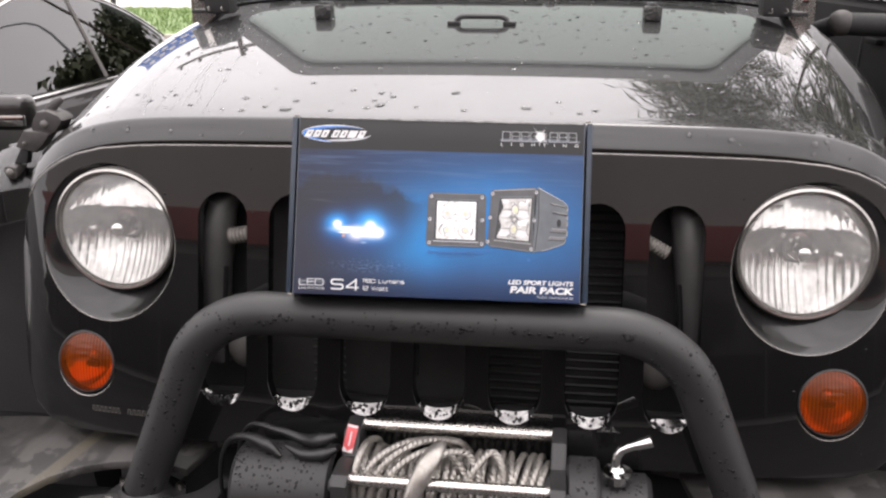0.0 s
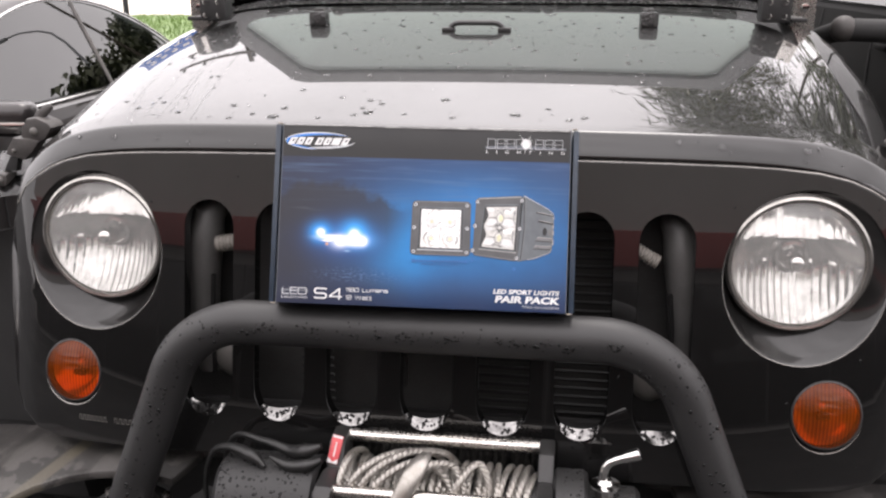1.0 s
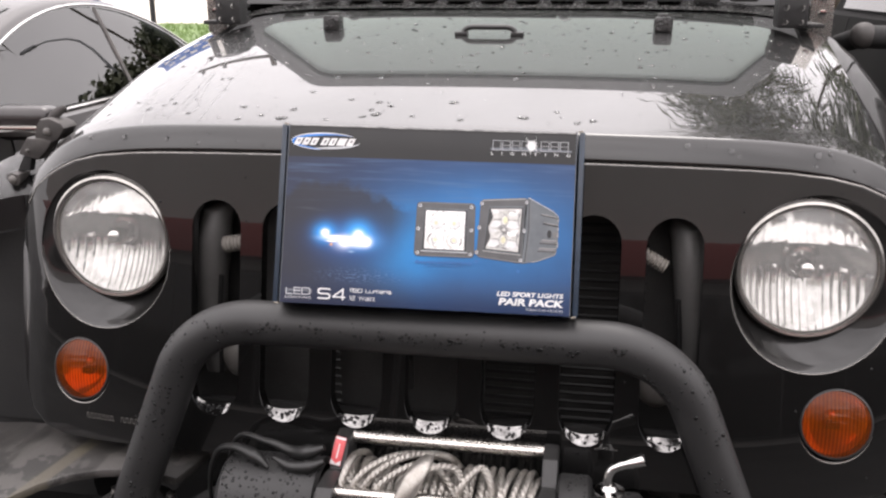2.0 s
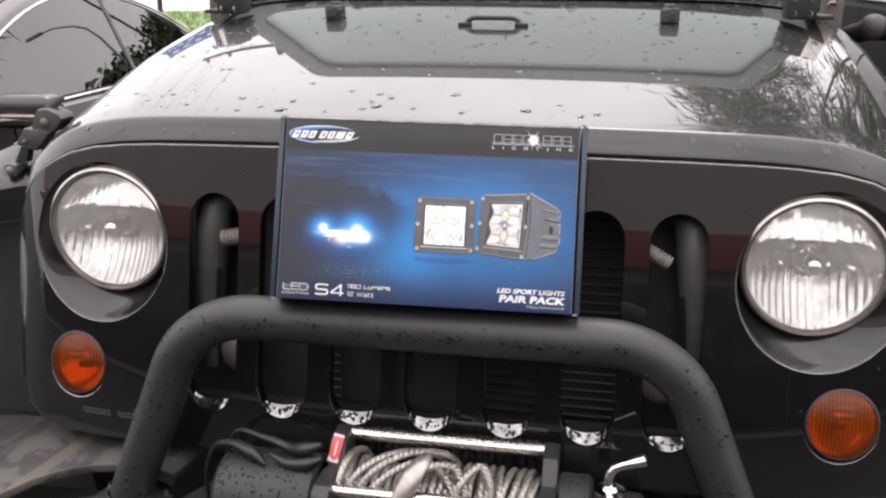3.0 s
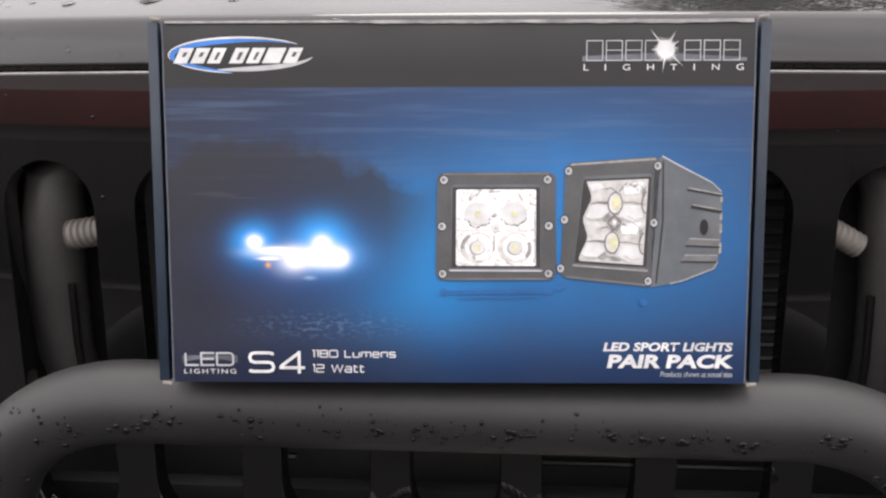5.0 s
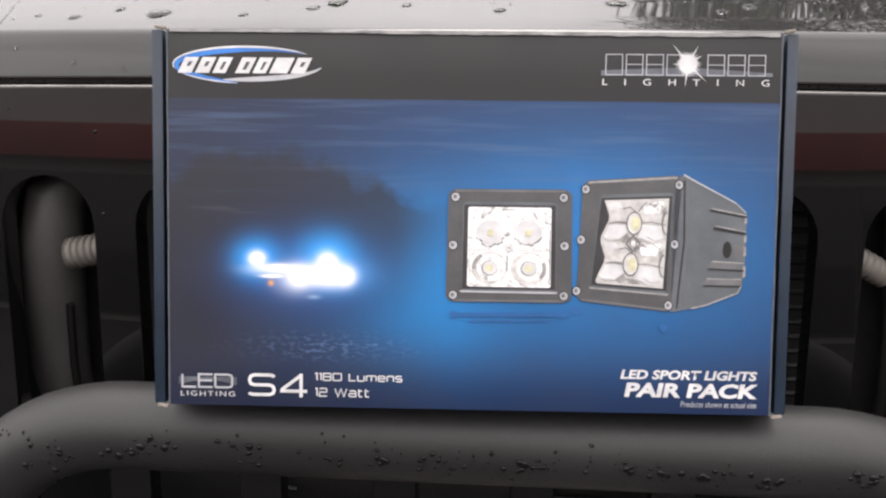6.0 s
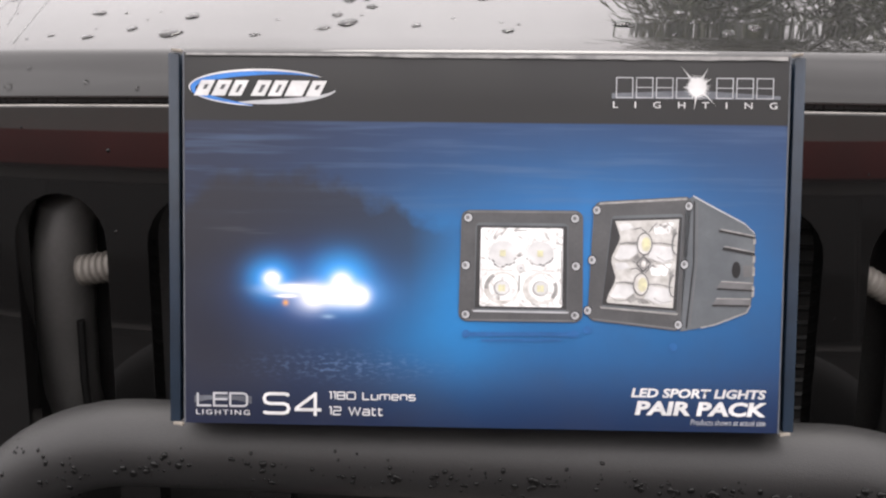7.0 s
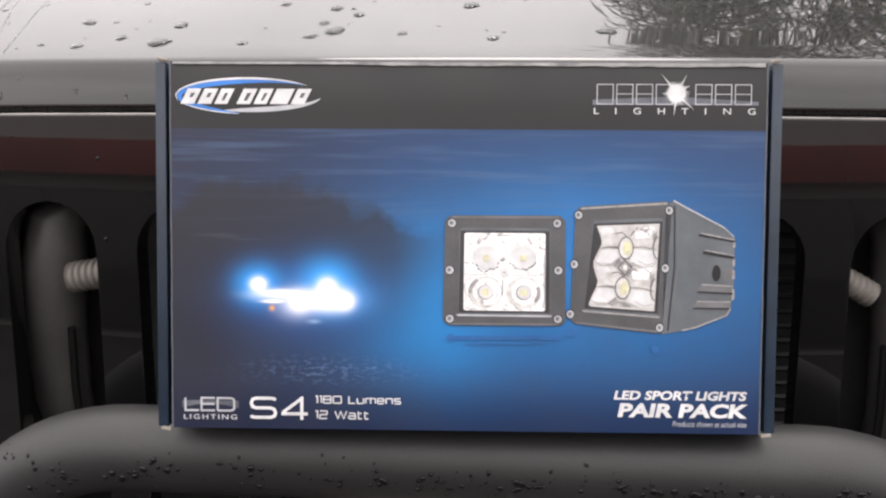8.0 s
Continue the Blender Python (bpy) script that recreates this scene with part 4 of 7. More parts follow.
# ---------- bumper and hoop bar ----------
def stained_deck():
    """Grey plastic with wet and dry runs across it."""
    m, nt, bsdf, out = nodes_of("stained_bumper_cover")
    c = nt.nodes.new("ShaderNodeTexCoord").outputs["Object"]
    mp = nt.nodes.new("ShaderNodeMapping")
    mp.inputs["Rotation"].default_value = (0, 0, radians(38))
    mp.inputs["Scale"].default_value = (15, 3.2, 3)
    nt.links.new(c, mp.inputs["Vector"])
    run, grain = noise_at(nt, mp.outputs[0], 1.0, 3), noise_at(nt, c, 260, 3)
    blot = noise_at(nt, c, 11, 6, 0.62)
    # one pale strip slanting across the cover
    sep, slant = nt.nodes.new("ShaderNodeSeparateXYZ"), nt.nodes.new("ShaderNodeMath")
    nt.links.new(c, sep.inputs[0])
    slant.operation = "MULTIPLY_ADD"
    slant.inputs[1].default_value = -0.13
    nt.links.new(sep.outputs[1], slant.inputs[0])
    nt.links.new(sep.outputs[0], slant.inputs[2])
    strip = nt.nodes.new("ShaderNodeMath")
    strip.operation = "MULTIPLY"
    nt.links.new(remap(nt, slant.outputs[0], -0.552, -0.548, 0, 0.8), strip.inputs[0])
    nt.links.new(remap(nt, slant.outputs[0], -0.529, -0.525, 1, 0), strip.inputs[1])
    col = mix_color(nt, remap(nt, run, 0.485, 0.50, 0, 1), (0.060, 0.056, 0.053), (0.034, 0.032, 0.0305))
    col = mix_color(nt, remap(nt, blot, 0.535, 0.55, 0, 0.8), col, (0.012, 0.0115, 0.011))
    col = mix_color(nt, strip.outputs[0], col, (0.085, 0.074, 0.054))
    nt.links.new(mix_color(nt, remap(nt, grain, 0.3, 0.7, 0, 0.35), col, (0.03, 0.028, 0.026)), bsdf.inputs["Base Color"])
    nt.links.new(remap(nt, run, 0.4, 0.6, 0.55, 0.28), bsdf.inputs["Roughness"])
    b = nt.nodes.new("ShaderNodeBump")
    b.inputs["Strength"].default_value, b.inputs["Distance"].default_value = 0.2, 0.001
    nt.links.new(grain, b.inputs["Height"])
    nt.links.new(b.outputs[0], bsdf.inputs["Normal"])
    return m


bumper = thing("front_bumper", pose(0, 1.1, 0.45), "black steel bumper with a tubular hoop bar, wet", "bumper")
BUMP = pose(0, -1.1, -0.45)


def bump_part(name, bm, material, parent=None, label="", kind=""):
    bm.transform(BUMP)
    return part(name, bm, material, parent or bumper, label, kind)


bm = bmesh.new()
prof = [(0.92, 0.50), (0.9, 0.56), (0.9, 0.60), (0.93, 0.632), (1.16, 0.640), (1.17, 0.56), (1.16, 0.46), (0.95, 0.46)]
slab(bm, prof, 0, -0.78, 0.78, 0.008)
beam = bump_part("beam", bm, SATIN, label="black steel bumper beam")
DECK = stained_deck()
# the covers are cut away round the feet of the hoop
for s in (-1, 1):
    bm = bmesh.new()
    edge = [(0.80, 0.985), (0.57, 0.985), (0.555, 1.05), (0.535, 1.09), (0.505, 1.12), (0.47, 1.138), (0.43, 1.147), (0.385, 1.143), (0.352, 1.134), (0.345, 1.17), (0.338, 1.215), (0.30, 1.225), (0.30, 1.258), (0.66, 1.258), (0.75, 1.24), (0.80, 1.19)]
    slab(bm, [(s * x, y) for x, y in edge], 2, 0.684, 0.697, 0.004)
    bump_part("bumper_cover", bm, DECK, label="faded grey plastic cover, streaked wet and dry")
    bm = bmesh.new()          # black bracket under the hoop's foot
    slab(bm, [(s * x, y) for x, y in ((0.535, 1.0), (0.525, 1.06), (0.49, 1.095), (0.43, 1.115), (0.36, 1.11), (0.335, 1.13), (0.315, 1.175), (0.295, 1.16), (0.305, 1.09), (0.32, 1.0))], 2, 0.6425, 0.668, 0.004)
    bump_part("mount_plate", bm, RUBBER, label="black mounting plate, wet")


def hoop_points():
    z0, r, a = 0.9436, 0.1235, math.atan(0.40)
    turn = math.pi / 2 - a
    corner = 0.3047
    t = r * math.tan(turn / 2)
    pts = []
    right = [(corner - t, z0)]
    for k in range(1, 13):
        w = turn * k / 12
        right.append((corner - t + r * math.sin(w), z0 - r * (1 - math.cos(w))))
    ex, ez = right[-1]
    for d in (0.06, 0.13, 0.21):
        right.append((ex + d * math.sin(a), ez - d * math.cos(a)))
    left = [(-x, z) for x, z in right]
    top = [(corner - t) * (1 - 2 * i / 14) for i in range(1, 14)]
    line = left[::-1] + [(-x, z0) for x in top] + right
    return [(x + 0.0039, 1.1241 - 0.03 * max(0.86 - z, 0), z) for x, z in line]


HOOP = hoop_points()
bm = bmesh.new()
sweep(bm, HOOP, 0.0285, 28)
hoop = bump_part("hoop_bar", bm, SATIN, label="black powder-coated hoop tube with rain on it")
for p in (HOOP[0], HOOP[-1]):
    s = 1 if p[0] > 0 else -1
    bm = bmesh.new()
    lathe(bm, [(0.03, 0.016), (0.036, 0.008), (0.04, 0.0), (0.056, 0.0), (0.058, -0.006), (0.058, -0.018)], Matrix.Translation((p[0], p[1], 0.66)), 32)
    foot = bump_part("flange", bm, SATIN, hoop, "welded foot of the hoop")
    for k in range(6):
        w = TAU * (k + 0.5) / 6
        bm = bmesh.new()
        lathe(bm, [(0.0, 0.007), (0.0065, 0.006), (0.0075, 0.0), (0.0075, -0.004)], Matrix.Translation((p[0] + 0.049 * math.cos(w), p[1] + 0.049 * math.sin(w), 0.662)), 6)
        bump_part("bolt", bm, STEEL, hoop)


def bar_rain():
    rng = random.Random(21)
    bm = bmesh.new()
    pts = [Vector(p) for p in HOOP]
    seg = [(a, b, (b - a).length) for a, b in zip(pts, pts[1:])]
    total = sum(d for *_, d in seg)
    def place(w, ang, r):
        for a, b, d in seg:
            if w < d:
                break
            w -= d
        p, t = a + (b - a) * min(w / d, 1.0), (b - a).normalized()
        front = Vector((0, -1, 0))
        other = t.cross(front).normalized()
        if other.z < 0 and abs(t.z) < 0.35:
            other = -other
        n = (front * math.cos(ang) + other * math.sin(ang)).normalized()
        drop_shape(bm, p + n * 0.0284, n, r, r * 0.6, rng, rng.uniform(0.8, 1.4))

    for k in range(105):       # clumps of beads along the band where the water gathers
        w0 = rng.random() * total
        top = 0.27 * total < w0 < 0.73 * total
        a0 = radians(rng.gauss(2, 7) if top else rng.uniform(-75, 55))
        for q in range(rng.choice((1, 2, 3, 5, 6))):
            place(max(w0 + rng.gauss(0, 0.006), 0.001), a0 + rng.gauss(0, 0.11), 0.0007 + 0.0019 * rng.random() ** 1.8)
    for k in range(150):
        w0 = rng.random() * total
        top = 0.27 * total < w0 < 0.73 * total
        place(w0, radians(rng.gauss(4, 14) if top else rng.uniform(-80, 60)), 0.0005 + 0.0013 * rng.random() ** 2)
    bump_part("rain", bm, BEAD, hoop, "rain beads on the tube", "stuff")


bar_rain()

# ---------- winch ----------
winch = thing("winch", pose(0.03, 1.1, 0.64), "black electric winch with steel rope on its drum, wet", "winch")
WIN = pose(-0.03, -1.1, -0.64)


def winch_part(name, bm, material, parent=None, label="", kind=""):
    bm.transform(WIN)
    return part(name, bm, material, parent or winch, label, kind)


AX = pose(0, 0, 0, 0, 90, 0)
DRUM_Y, DRUM_Z = 1.105, 0.715
bm = bmesh.new()
lathe(bm, [(0.0, -0.265), (0.05, -0.262), (0.058, -0.255), (0.0605, -0.24), (0.0605, -0.13), (0.055, -0.125)], Matrix.Translation((0, 1.105, 0.700)) @ AX, 40)
block(bm, (-0.19, 1.105, 0.645), (0.13, 0.11, 0.02), 0.004)
motor = winch_part("motor", bm, SATIN, label="black motor housing, beaded with rain")
for x, sx in ((-0.106, 0.022), (0.168, 0.02)):
    bm = bmesh.new()
    slab(bm, [(1.03, 0.64), (1.03, 0.752), (1.04, 0.763), (1.078, 0.763), (1.098, 0.757), (1.118, 0.784), (1.150, 0.7885), (1.158, 0.785), (1.16, 0.64)], 0, x - sx / 2, x + sx / 2, 0.004)
    plate = winch_part("drum_support", bm, PLASTIC, label="black cast drum support")
    for y, z in ((1.05, 0.742),):
        bm = bmesh.new()
        lathe(bm, [(0.0, 0.016), (0.008, 0.016), (0.0095, 0.012), (0.0095, 0.0)], Matrix.Translation((x, y, z)) @ pose(0, 0, 0, 0, 90 if x > 0 else -90, 0), 8)
        winch_part("bolt", bm, PLASTIC, plate)
bm = bmesh.new()
lathe(bm, [(0.058, 0.177), (0.0635, 0.182), (0.0635, 0.216), (0.059, 0.221), (0.047, 0.223), (0.047, 0.28), (0.04, 0.287), (0.0, 0.289)], Matrix.Translation((0, 1.105, 0.702)) @ AX, 36)
block(bm, (0.225, 1.105, 0.645), (0.11, 0.1, 0.02), 0.004)
gear = winch_part("gear_housing", bm, SATIN, label="black stepped gear housing")
bm = bmesh.new()
lathe(bm, [(0.034, -0.1), (0.034, 0.16)], Matrix.Translation((0, DRUM_Y, DRUM_Z)) @ AX, 32)
winch_part("drum", bm, PLASTIC)
for y, z in ((1.147, 0.779), (1.05, 0.752)):
    bm = bmesh.new()
    lathe(bm, [(0.0, -0.098), (0.0075, -0.098), (0.0085, -0.096), (0.0085, 0.158), (0.0075, 0.16), (0.0, 0.16)], Matrix.Translation((0, y, z)) @ AX, 20)
    winch_part("tie_rod", bm, STEEL, label="bright steel tie rod")
SLANT = Matrix.Translation((-0.106, 1.1053, 0.7787)) @ pose(0, 0, 0, -23.7, 0, 0) @ pose(0, 0, 0, 0, 10, 0)
bm = bmesh.new()
block(bm, (0, 0, 0), (0.0145, 0.0012, 0.037), 0.0004)
bm.transform(SLANT)
tag = winch_part("warning_tag", bm, RED_TAG, label="small red warning sticker")
for z, h, name in ((0.0165, 0.003, "print_band"), (0.0, 0.019, "print_stem"), (-0.0145, 0.007, "print_arrow")):
    bm = bmesh.new()
    if name == "print_arrow":
        slab(bm, [(-0.0068, z - h / 2), (0.0068, z - h / 2), (0.0068, z + h / 2), (0.0, z - h * 0.3), (-0.0068, z + h / 2)], 1, -0.0012, -0.0006)
    else:
        block(bm, (0, -0.0009, z), (0.0136 if name == "print_band" else 0.0016, 0.0006, h))
    bm.transform(SLANT)
    winch_part(name, bm, WHITE, tag)


def rope():
    rng = random.Random(3)
    first, n = None, 264
    for layer, r, xs in ((0, 0.0405, [-0.088 + 0.0092 * k for k in range(27)]), (1, 0.048, [-0.084, -0.073, -0.066, 0.03, 0.041, 0.05, 0.062, 0.071, 0.083, 0.094, 0.108, 0.117, 0.13, 0.14])):
        for x in xs:
            if first is None:
                bm = bmesh.new()
                pts = [(x + 0.004 * math.cos(TAU * k / n), DRUM_Y + r * math.cos(TAU * k / n), DRUM_Z + r * math.sin(TAU * k / n)) for k in range(n)]
                sweep(bm, pts, 0.0047, 18, closed=True, lobes=6, pitch=TAU * 0.0405 / 36, depth=0.30)
                first = winch_part("rope_turn", bm, ROPE, label="turn of twisted steel rope")
                x_first = x
            else:
                c = Vector((x_first, DRUM_Y, DRUM_Z)) + WIN.translation
                m = Matrix.Translation(Vector((x - x_first, 0, 0)) + c) @ pose(0, 0, 0, rng.uniform(0, 40), rng.uniform(-4, 4), rng.uniform(-7, 7)) @ Matrix.Diagonal((1, r / 0.0405, r / 0.0405, 1)) @ Matrix.Translation(-c)
                repeat(first, m, winch)
    # loose turns that cross over the top
    loose = [((-0.085, 1.05, 0.70), (-0.07, 1.06, 0.765), (-0.03, 1.09, 0.786), (0.02, 1.125, 0.772), (0.04, 1.15, 0.73)),
             ((-0.075, 1.048, 0.71), (-0.055, 1.058, 0.766), (-0.012, 1.085, 0.790), (0.035, 1.12, 0.776), (0.06, 1.15, 0.73)),
             ((-0.065, 1.046, 0.70), (-0.045, 1.055, 0.756), (-0.01, 1.075, 0.780), (0.02, 1.09, 0.778), (0.05, 1.075, 0.755), (0.066, 1.055, 0.71)),
             ((-0.012, 1.04, 0.75), (0.005, 1.052, 0.778), (0.03, 1.07, 0.788), (0.055, 1.08, 0.779), (0.07, 1.065, 0.75), (0.08, 1.05, 0.70)),
             ((0.045, 1.052, 0.70), (0.06, 1.06, 0.763), (0.082, 1.085, 0.783), (0.098, 1.075, 0.765), (0.104, 1.055, 0.70)),
             ((-0.092, 1.055, 0.69), (-0.09, 1.06, 0.755), (-0.083, 1.09, 0.78), (-0.072, 1.13, 0.765), (-0.07, 1.15, 0.72))]
    for pts in loose:
        pts = [Vector(p) for p in pts]
        full = []
        ext = [pts[0] * 2 - pts[1]] + pts + [pts[-1] * 2 - pts[-2]]
        for i in range(1, len(ext) - 2):
            p0, p1, p2, p3 = ext[i - 1:i + 3]
            for k in range(44):
                t = k / 44
                full.append(0.5 * ((2 * p1) + (p2 - p0) * t + (2 * p0 - 5 * p1 + 4 * p2 - p3) * t * t + (3 * p1 - p0 - 3 * p2 + p3) * t ** 3))
        bm = bmesh.new()
        sweep(bm, full, 0.0048, 18, lobes=6, pitch=0.0071, depth=0.30)
        winch_part("loose_rope", bm, ROPE, label="slack loop of twisted steel rope")
    # thimble at the rope's end, hanging over the front rod
    bm = bmesh.new()
    rows = []
    for j in range(9):
        t = j / 8
        w = 0.006 + 0.011 * math.sin(min(t * 2.2, 1) * math.pi * 0.5) * (1 - 0.62 * t)
        c = Vector((0.020, 1.085, 0.797)) * (1 - t) ** 2 + Vector((0.004, 1.036, 0.792)) * (2 * t * (1 - t)) + Vector((-0.026, 1.030, 0.705)) * t * t
        rows.append([c + Vector((math.cos(a) * w, -abs(math.sin(a)) * 0.007, 0.003 * math.sin(a))) for a in [math.pi * i / 8 for i in range(9)]])
    sheet(bm, rows)
    bmesh.ops.recalc_face_normals(bm, faces=list(bm.faces))
    bmesh.ops.solidify(bm, geom=list(bm.faces), thickness=0.003)
    winch_part("thimble", bm, ROPE, label="flat pale metal thimble at the rope end")


rope()
bm = bmesh.new()
lathe(bm, [(0.012, -0.006), (0.012, 0.006), (0.0185, 0.007), (0.019, 0.0085), (0.0185, 0.010), (0.0105, 0.012), (0.0075, 0.017), (0.0, 0.0175)], Matrix.Translation((0.242, 1.09, 0.756)), 28)
bmesh.ops.recalc_face_normals(bm, faces=list(bm.faces))
fitting = winch_part("hose_fitting", bm, CHROME, gear, "bright chrome elbow fitting")
bm = bmesh.new()
sweep(bm, [(0.2405, 1.09, 0.762), (0.2395, 1.09, 0.778), (0.241, 1.09, 0.788), (0.246, 1.09, 0.796), (0.255, 1.09, 0.801), (0.262, 1.09, 0.8035), (0.264, 1.09, 0.804), (0.2645, 1.09, 0.8042), (0.281, 1.09, 0.8105), (0.282, 1.09, 0.811)],
      [0.0062, 0.006, 0.0058, 0.0058, 0.0058, 0.006, 0.0068, 0.0068, 0.0082, 0.0076], 16)
winch_part("elbow", bm, CHROME, gear, "bent chrome stub")
CABLE = surface("black_cable_sleeve", (0.012, 0.012, 0.012), 0.4, coarse=30, fine=200, bump=0.1, vary=0.12)
for pts, r in (([(-0.30, 1.14, 0.60), (-0.298, 1.125, 0.70), (-0.28, 1.115, 0.755), (-0.25, 1.105, 0.772), (-0.215, 1.09, 0.770), (-0.192, 1.08, 0.758)], [0.0028, 0.003, 0.0035, 0.0055, 0.0088, 0.002]),
               ([(-0.30, 1.17, 0.66), (-0.26, 1.14, 0.765), (-0.21, 1.12, 0.776), (-0.17, 1.11, 0.77), (-0.145, 1.10, 0.776), (-0.12, 1.10, 0.786)], [0.003, 0.0035, 0.0045, 0.0075, 0.0105, 0.003]),
               ([(-0.19, 1.09, 0.77), (-0.165, 1.085, 0.762), (-0.14, 1.085, 0.764), (-0.118, 1.09, 0.772)], [0.002, 0.0075, 0.009, 0.003])):
    fine = []
    v = [Vector(p) for p in pts]
    e = [v[0] * 2 - v[1]] + v + [v[-1] * 2 - v[-2]]
    rr = []
    for i in range(1, len(e) - 2):
        for k in range(8):
            t = k / 8
            p0, p1, p2, p3 = e[i - 1:i + 3]
            fine.append(0.5 * ((2 * p1) + (p2 - p0) * t + (2 * p0 - 5 * p1 + 4 * p2 - p3) * t * t + (3 * p1 - p0 - 3 * p2 + p3) * t ** 3))
            rr.append(r[i - 1] + (r[i] - r[i - 1]) * t)
    bm = bmesh.new()
    sweep(bm, fine, rr, 14)
    winch_part("cable", bm, CABLE, label="glossy black battery cable")
rng = random.Random(8)
bm = bmesh.new()
for _ in range(420):
    left = rng.random() < 0.6
    x = rng.uniform(-0.255, -0.135) if left else rng.uniform(0.19, 0.278)
    r0 = 0.0603 if left else (0.0633 if x < 0.216 else 0.0468)
    a = radians(rng.uniform(25, 115))
    n = Vector((0, -math.cos(a), math.sin(a)))
    r = 0.0006 + 0.0019 * rng.random() ** 2.5
    drop_shape(bm, Vector((x, 1.105, 0.700 if left else 0.702)) + n * r0, n, r, r * 0.4, rng)
winch_part("rain", bm, BEAD, motor, "rain beads on the housings", "stuff")


# ---------- the boxed lamps on the hoop ----------
BU, BV = Vector((0.9986, 0.0518, -0.0116)), Vector((-0.0063, 0.3329, 0.9429))
BV = (BV - BU * BU.dot(BV)).normalized()
BU.normalize()
BN = BU.cross(BV)
BOX_W, BOX_H, BOX_T = 0.1763, 0.1098, 0.088        # half width, half height, depth
BASE = Vector((0.0088, 1.1260, 1.0912)) - BV * BOX_H
PRINT, PU, PV = 0.986, 0.0014, 0.0005                 # scale and offset of the print on the lid
BOX_M = Matrix(((BU.x, BV.x, BN.x, BASE.x), (BU.y, BV.y, BN.y, BASE.y), (BU.z, BV.z, BN.z, BASE.z), (0, 0, 0, 1)))
carton = thing("product_box", BOX_M, "glossy dark blue cardboard carton of lamps, leaning on the hoop bar", "box")


def box_art():
    """The printed night scene of the front panel."""
    m, nt, bsdf, out = nodes_of("printed_front")
    c = nt.nodes.new("ShaderNodeTexCoord").outputs["Object"]
    sep = nt.nodes.new("ShaderNodeSeparateXYZ")
    nt.links.new(c, sep.inputs[0])

    def op(kind, a, b=None):
        n = nt.nodes.new("ShaderNodeMath")
        n.operation = kind
        for i, x in enumerate((a, b)):
            if x is None:
                continue
            if hasattr(x, "is_linked"):
                nt.links.new(x, n.inputs[i])
            else:
                n.inputs[i].default_value = x
        return n.outputs[0]

    u = op("DIVIDE", op("SUBTRACT", sep.outputs[0], PU), PRINT)
    v = op("ADD", op("DIVIDE", op("SUBTRACT", sep.outputs[1], BOX_H + PV), PRINT), 0.111)

    def blob(cu, cv, ru, rv, power=1.0):
        du = op("DIVIDE", op("SUBTRACT", u, cu), ru)
        dv = op("DIVIDE", op("SUBTRACT", v, cv + 0.111), rv)
        d2 = op("ADD", op("MULTIPLY", du, du), op("MULTIPLY", dv, dv))
        g = op("POWER", 2.718, op("MULTIPLY", d2, -1.0))
        return op("MULTIPLY", g, power)

    streak = nt.nodes.new("ShaderNodeMapping")
    streak.inputs["Scale"].default_value = (9, 160, 1)
    nt.links.new(c, streak.inputs["Vector"])
    lines = noise_at(nt, streak.outputs[0], 1.0, 3)
    mott = noise_at(nt, c, 26, 4)
    col = mix_color(nt, remap(nt, u, -0.15, 0.0, 0, 1), (0.012, 0.017, 0.040), (0.007, 0.018, 0.066))
    col = mix_color(nt, blob(0.08, 0.026, 0.15, 0.075, 0.72), col, (0.017, 0.058, 0.155))
    col = mix_color(nt, blob(0.070, -0.022, 0.135, 0.062, 0.9), col, (0.010, 0.134, 0.36))
    col = mix_color(nt, blob(-0.022, -0.036, 0.042, 0.044, 0.95), col, (0.008, 0.195, 0.51))
    col = mix_color(nt, blob(0.061, -0.010, 0.010, 0.035, 0.35), col, (0.02, 0.22, 0.60))
    col = mix_color(nt, blob(0.060, 0.010, 0.060, 0.030, 0.5), col, (0.014, 0.18, 0.49))
    col = mix_color(nt, op("MULTIPLY", remap(nt, lines, 0.5, 0.75, 0, 0.5), remap(nt, v, 0.11, 0.15, 0, 1)), col, (0.075, 0.13, 0.24))
    # dark trees on the skyline, fading downwards into the night
    wave = noise_at(nt, c, 60, 3, 0.6)
    bulk = op("MULTIPLY", op("MINIMUM", blob(-0.130, 0.0, 0.042, 9.0, 1.6), 1.0), 0.029)
    crown = op("ADD", op("ADD", bulk, op("MULTIPLY", blob(-0.083, 0.0, 0.012, 9.0), 0.010)), op("MULTIPLY", blob(-0.057, 0.0, 0.013, 9.0), 0.012))
    lim = op("ADD", op("ADD", op("MULTIPLY", wave, 0.022), crown), 0.111)
    tree = op("MULTIPLY", remap(nt, op("SUBTRACT", lim, v), -0.004, 0.007, 0, 0.75), remap(nt, u, -0.005, -0.045, 0, 1))
    col = mix_color(nt, op("MULTIPLY", tree, remap(nt, v, 0.050, 0.105, 0.25, 1)), col, (0.014, 0.013, 0.015))
    col = mix_color(nt, blob(-0.165, -0.055, 0.032, 0.055, 0.6), col, (0.012, 0.011, 0.015))
    col = mix_color(nt, remap(nt, v, 0.040, 0.0, 0, 0.5), col, (0.010, 0.016, 0.045))
    col = mix_color(nt, op("MULTIPLY", remap(nt, lines, 0.64, 0.72, 0, 0.3), blob(-0.13, 0.005, 0.05, 0.028)), col, (0.10, 0.10, 0.11))
    # glints on the ground
    fleck = nt.nodes.new("ShaderNodeMapping")
    fleck.inputs["Scale"].default_value = (230, 520, 1)
    nt.links.new(c, fleck.inputs["Vector"])
    spark = noise_at(nt, fleck.outputs[0], 1.0, 3)
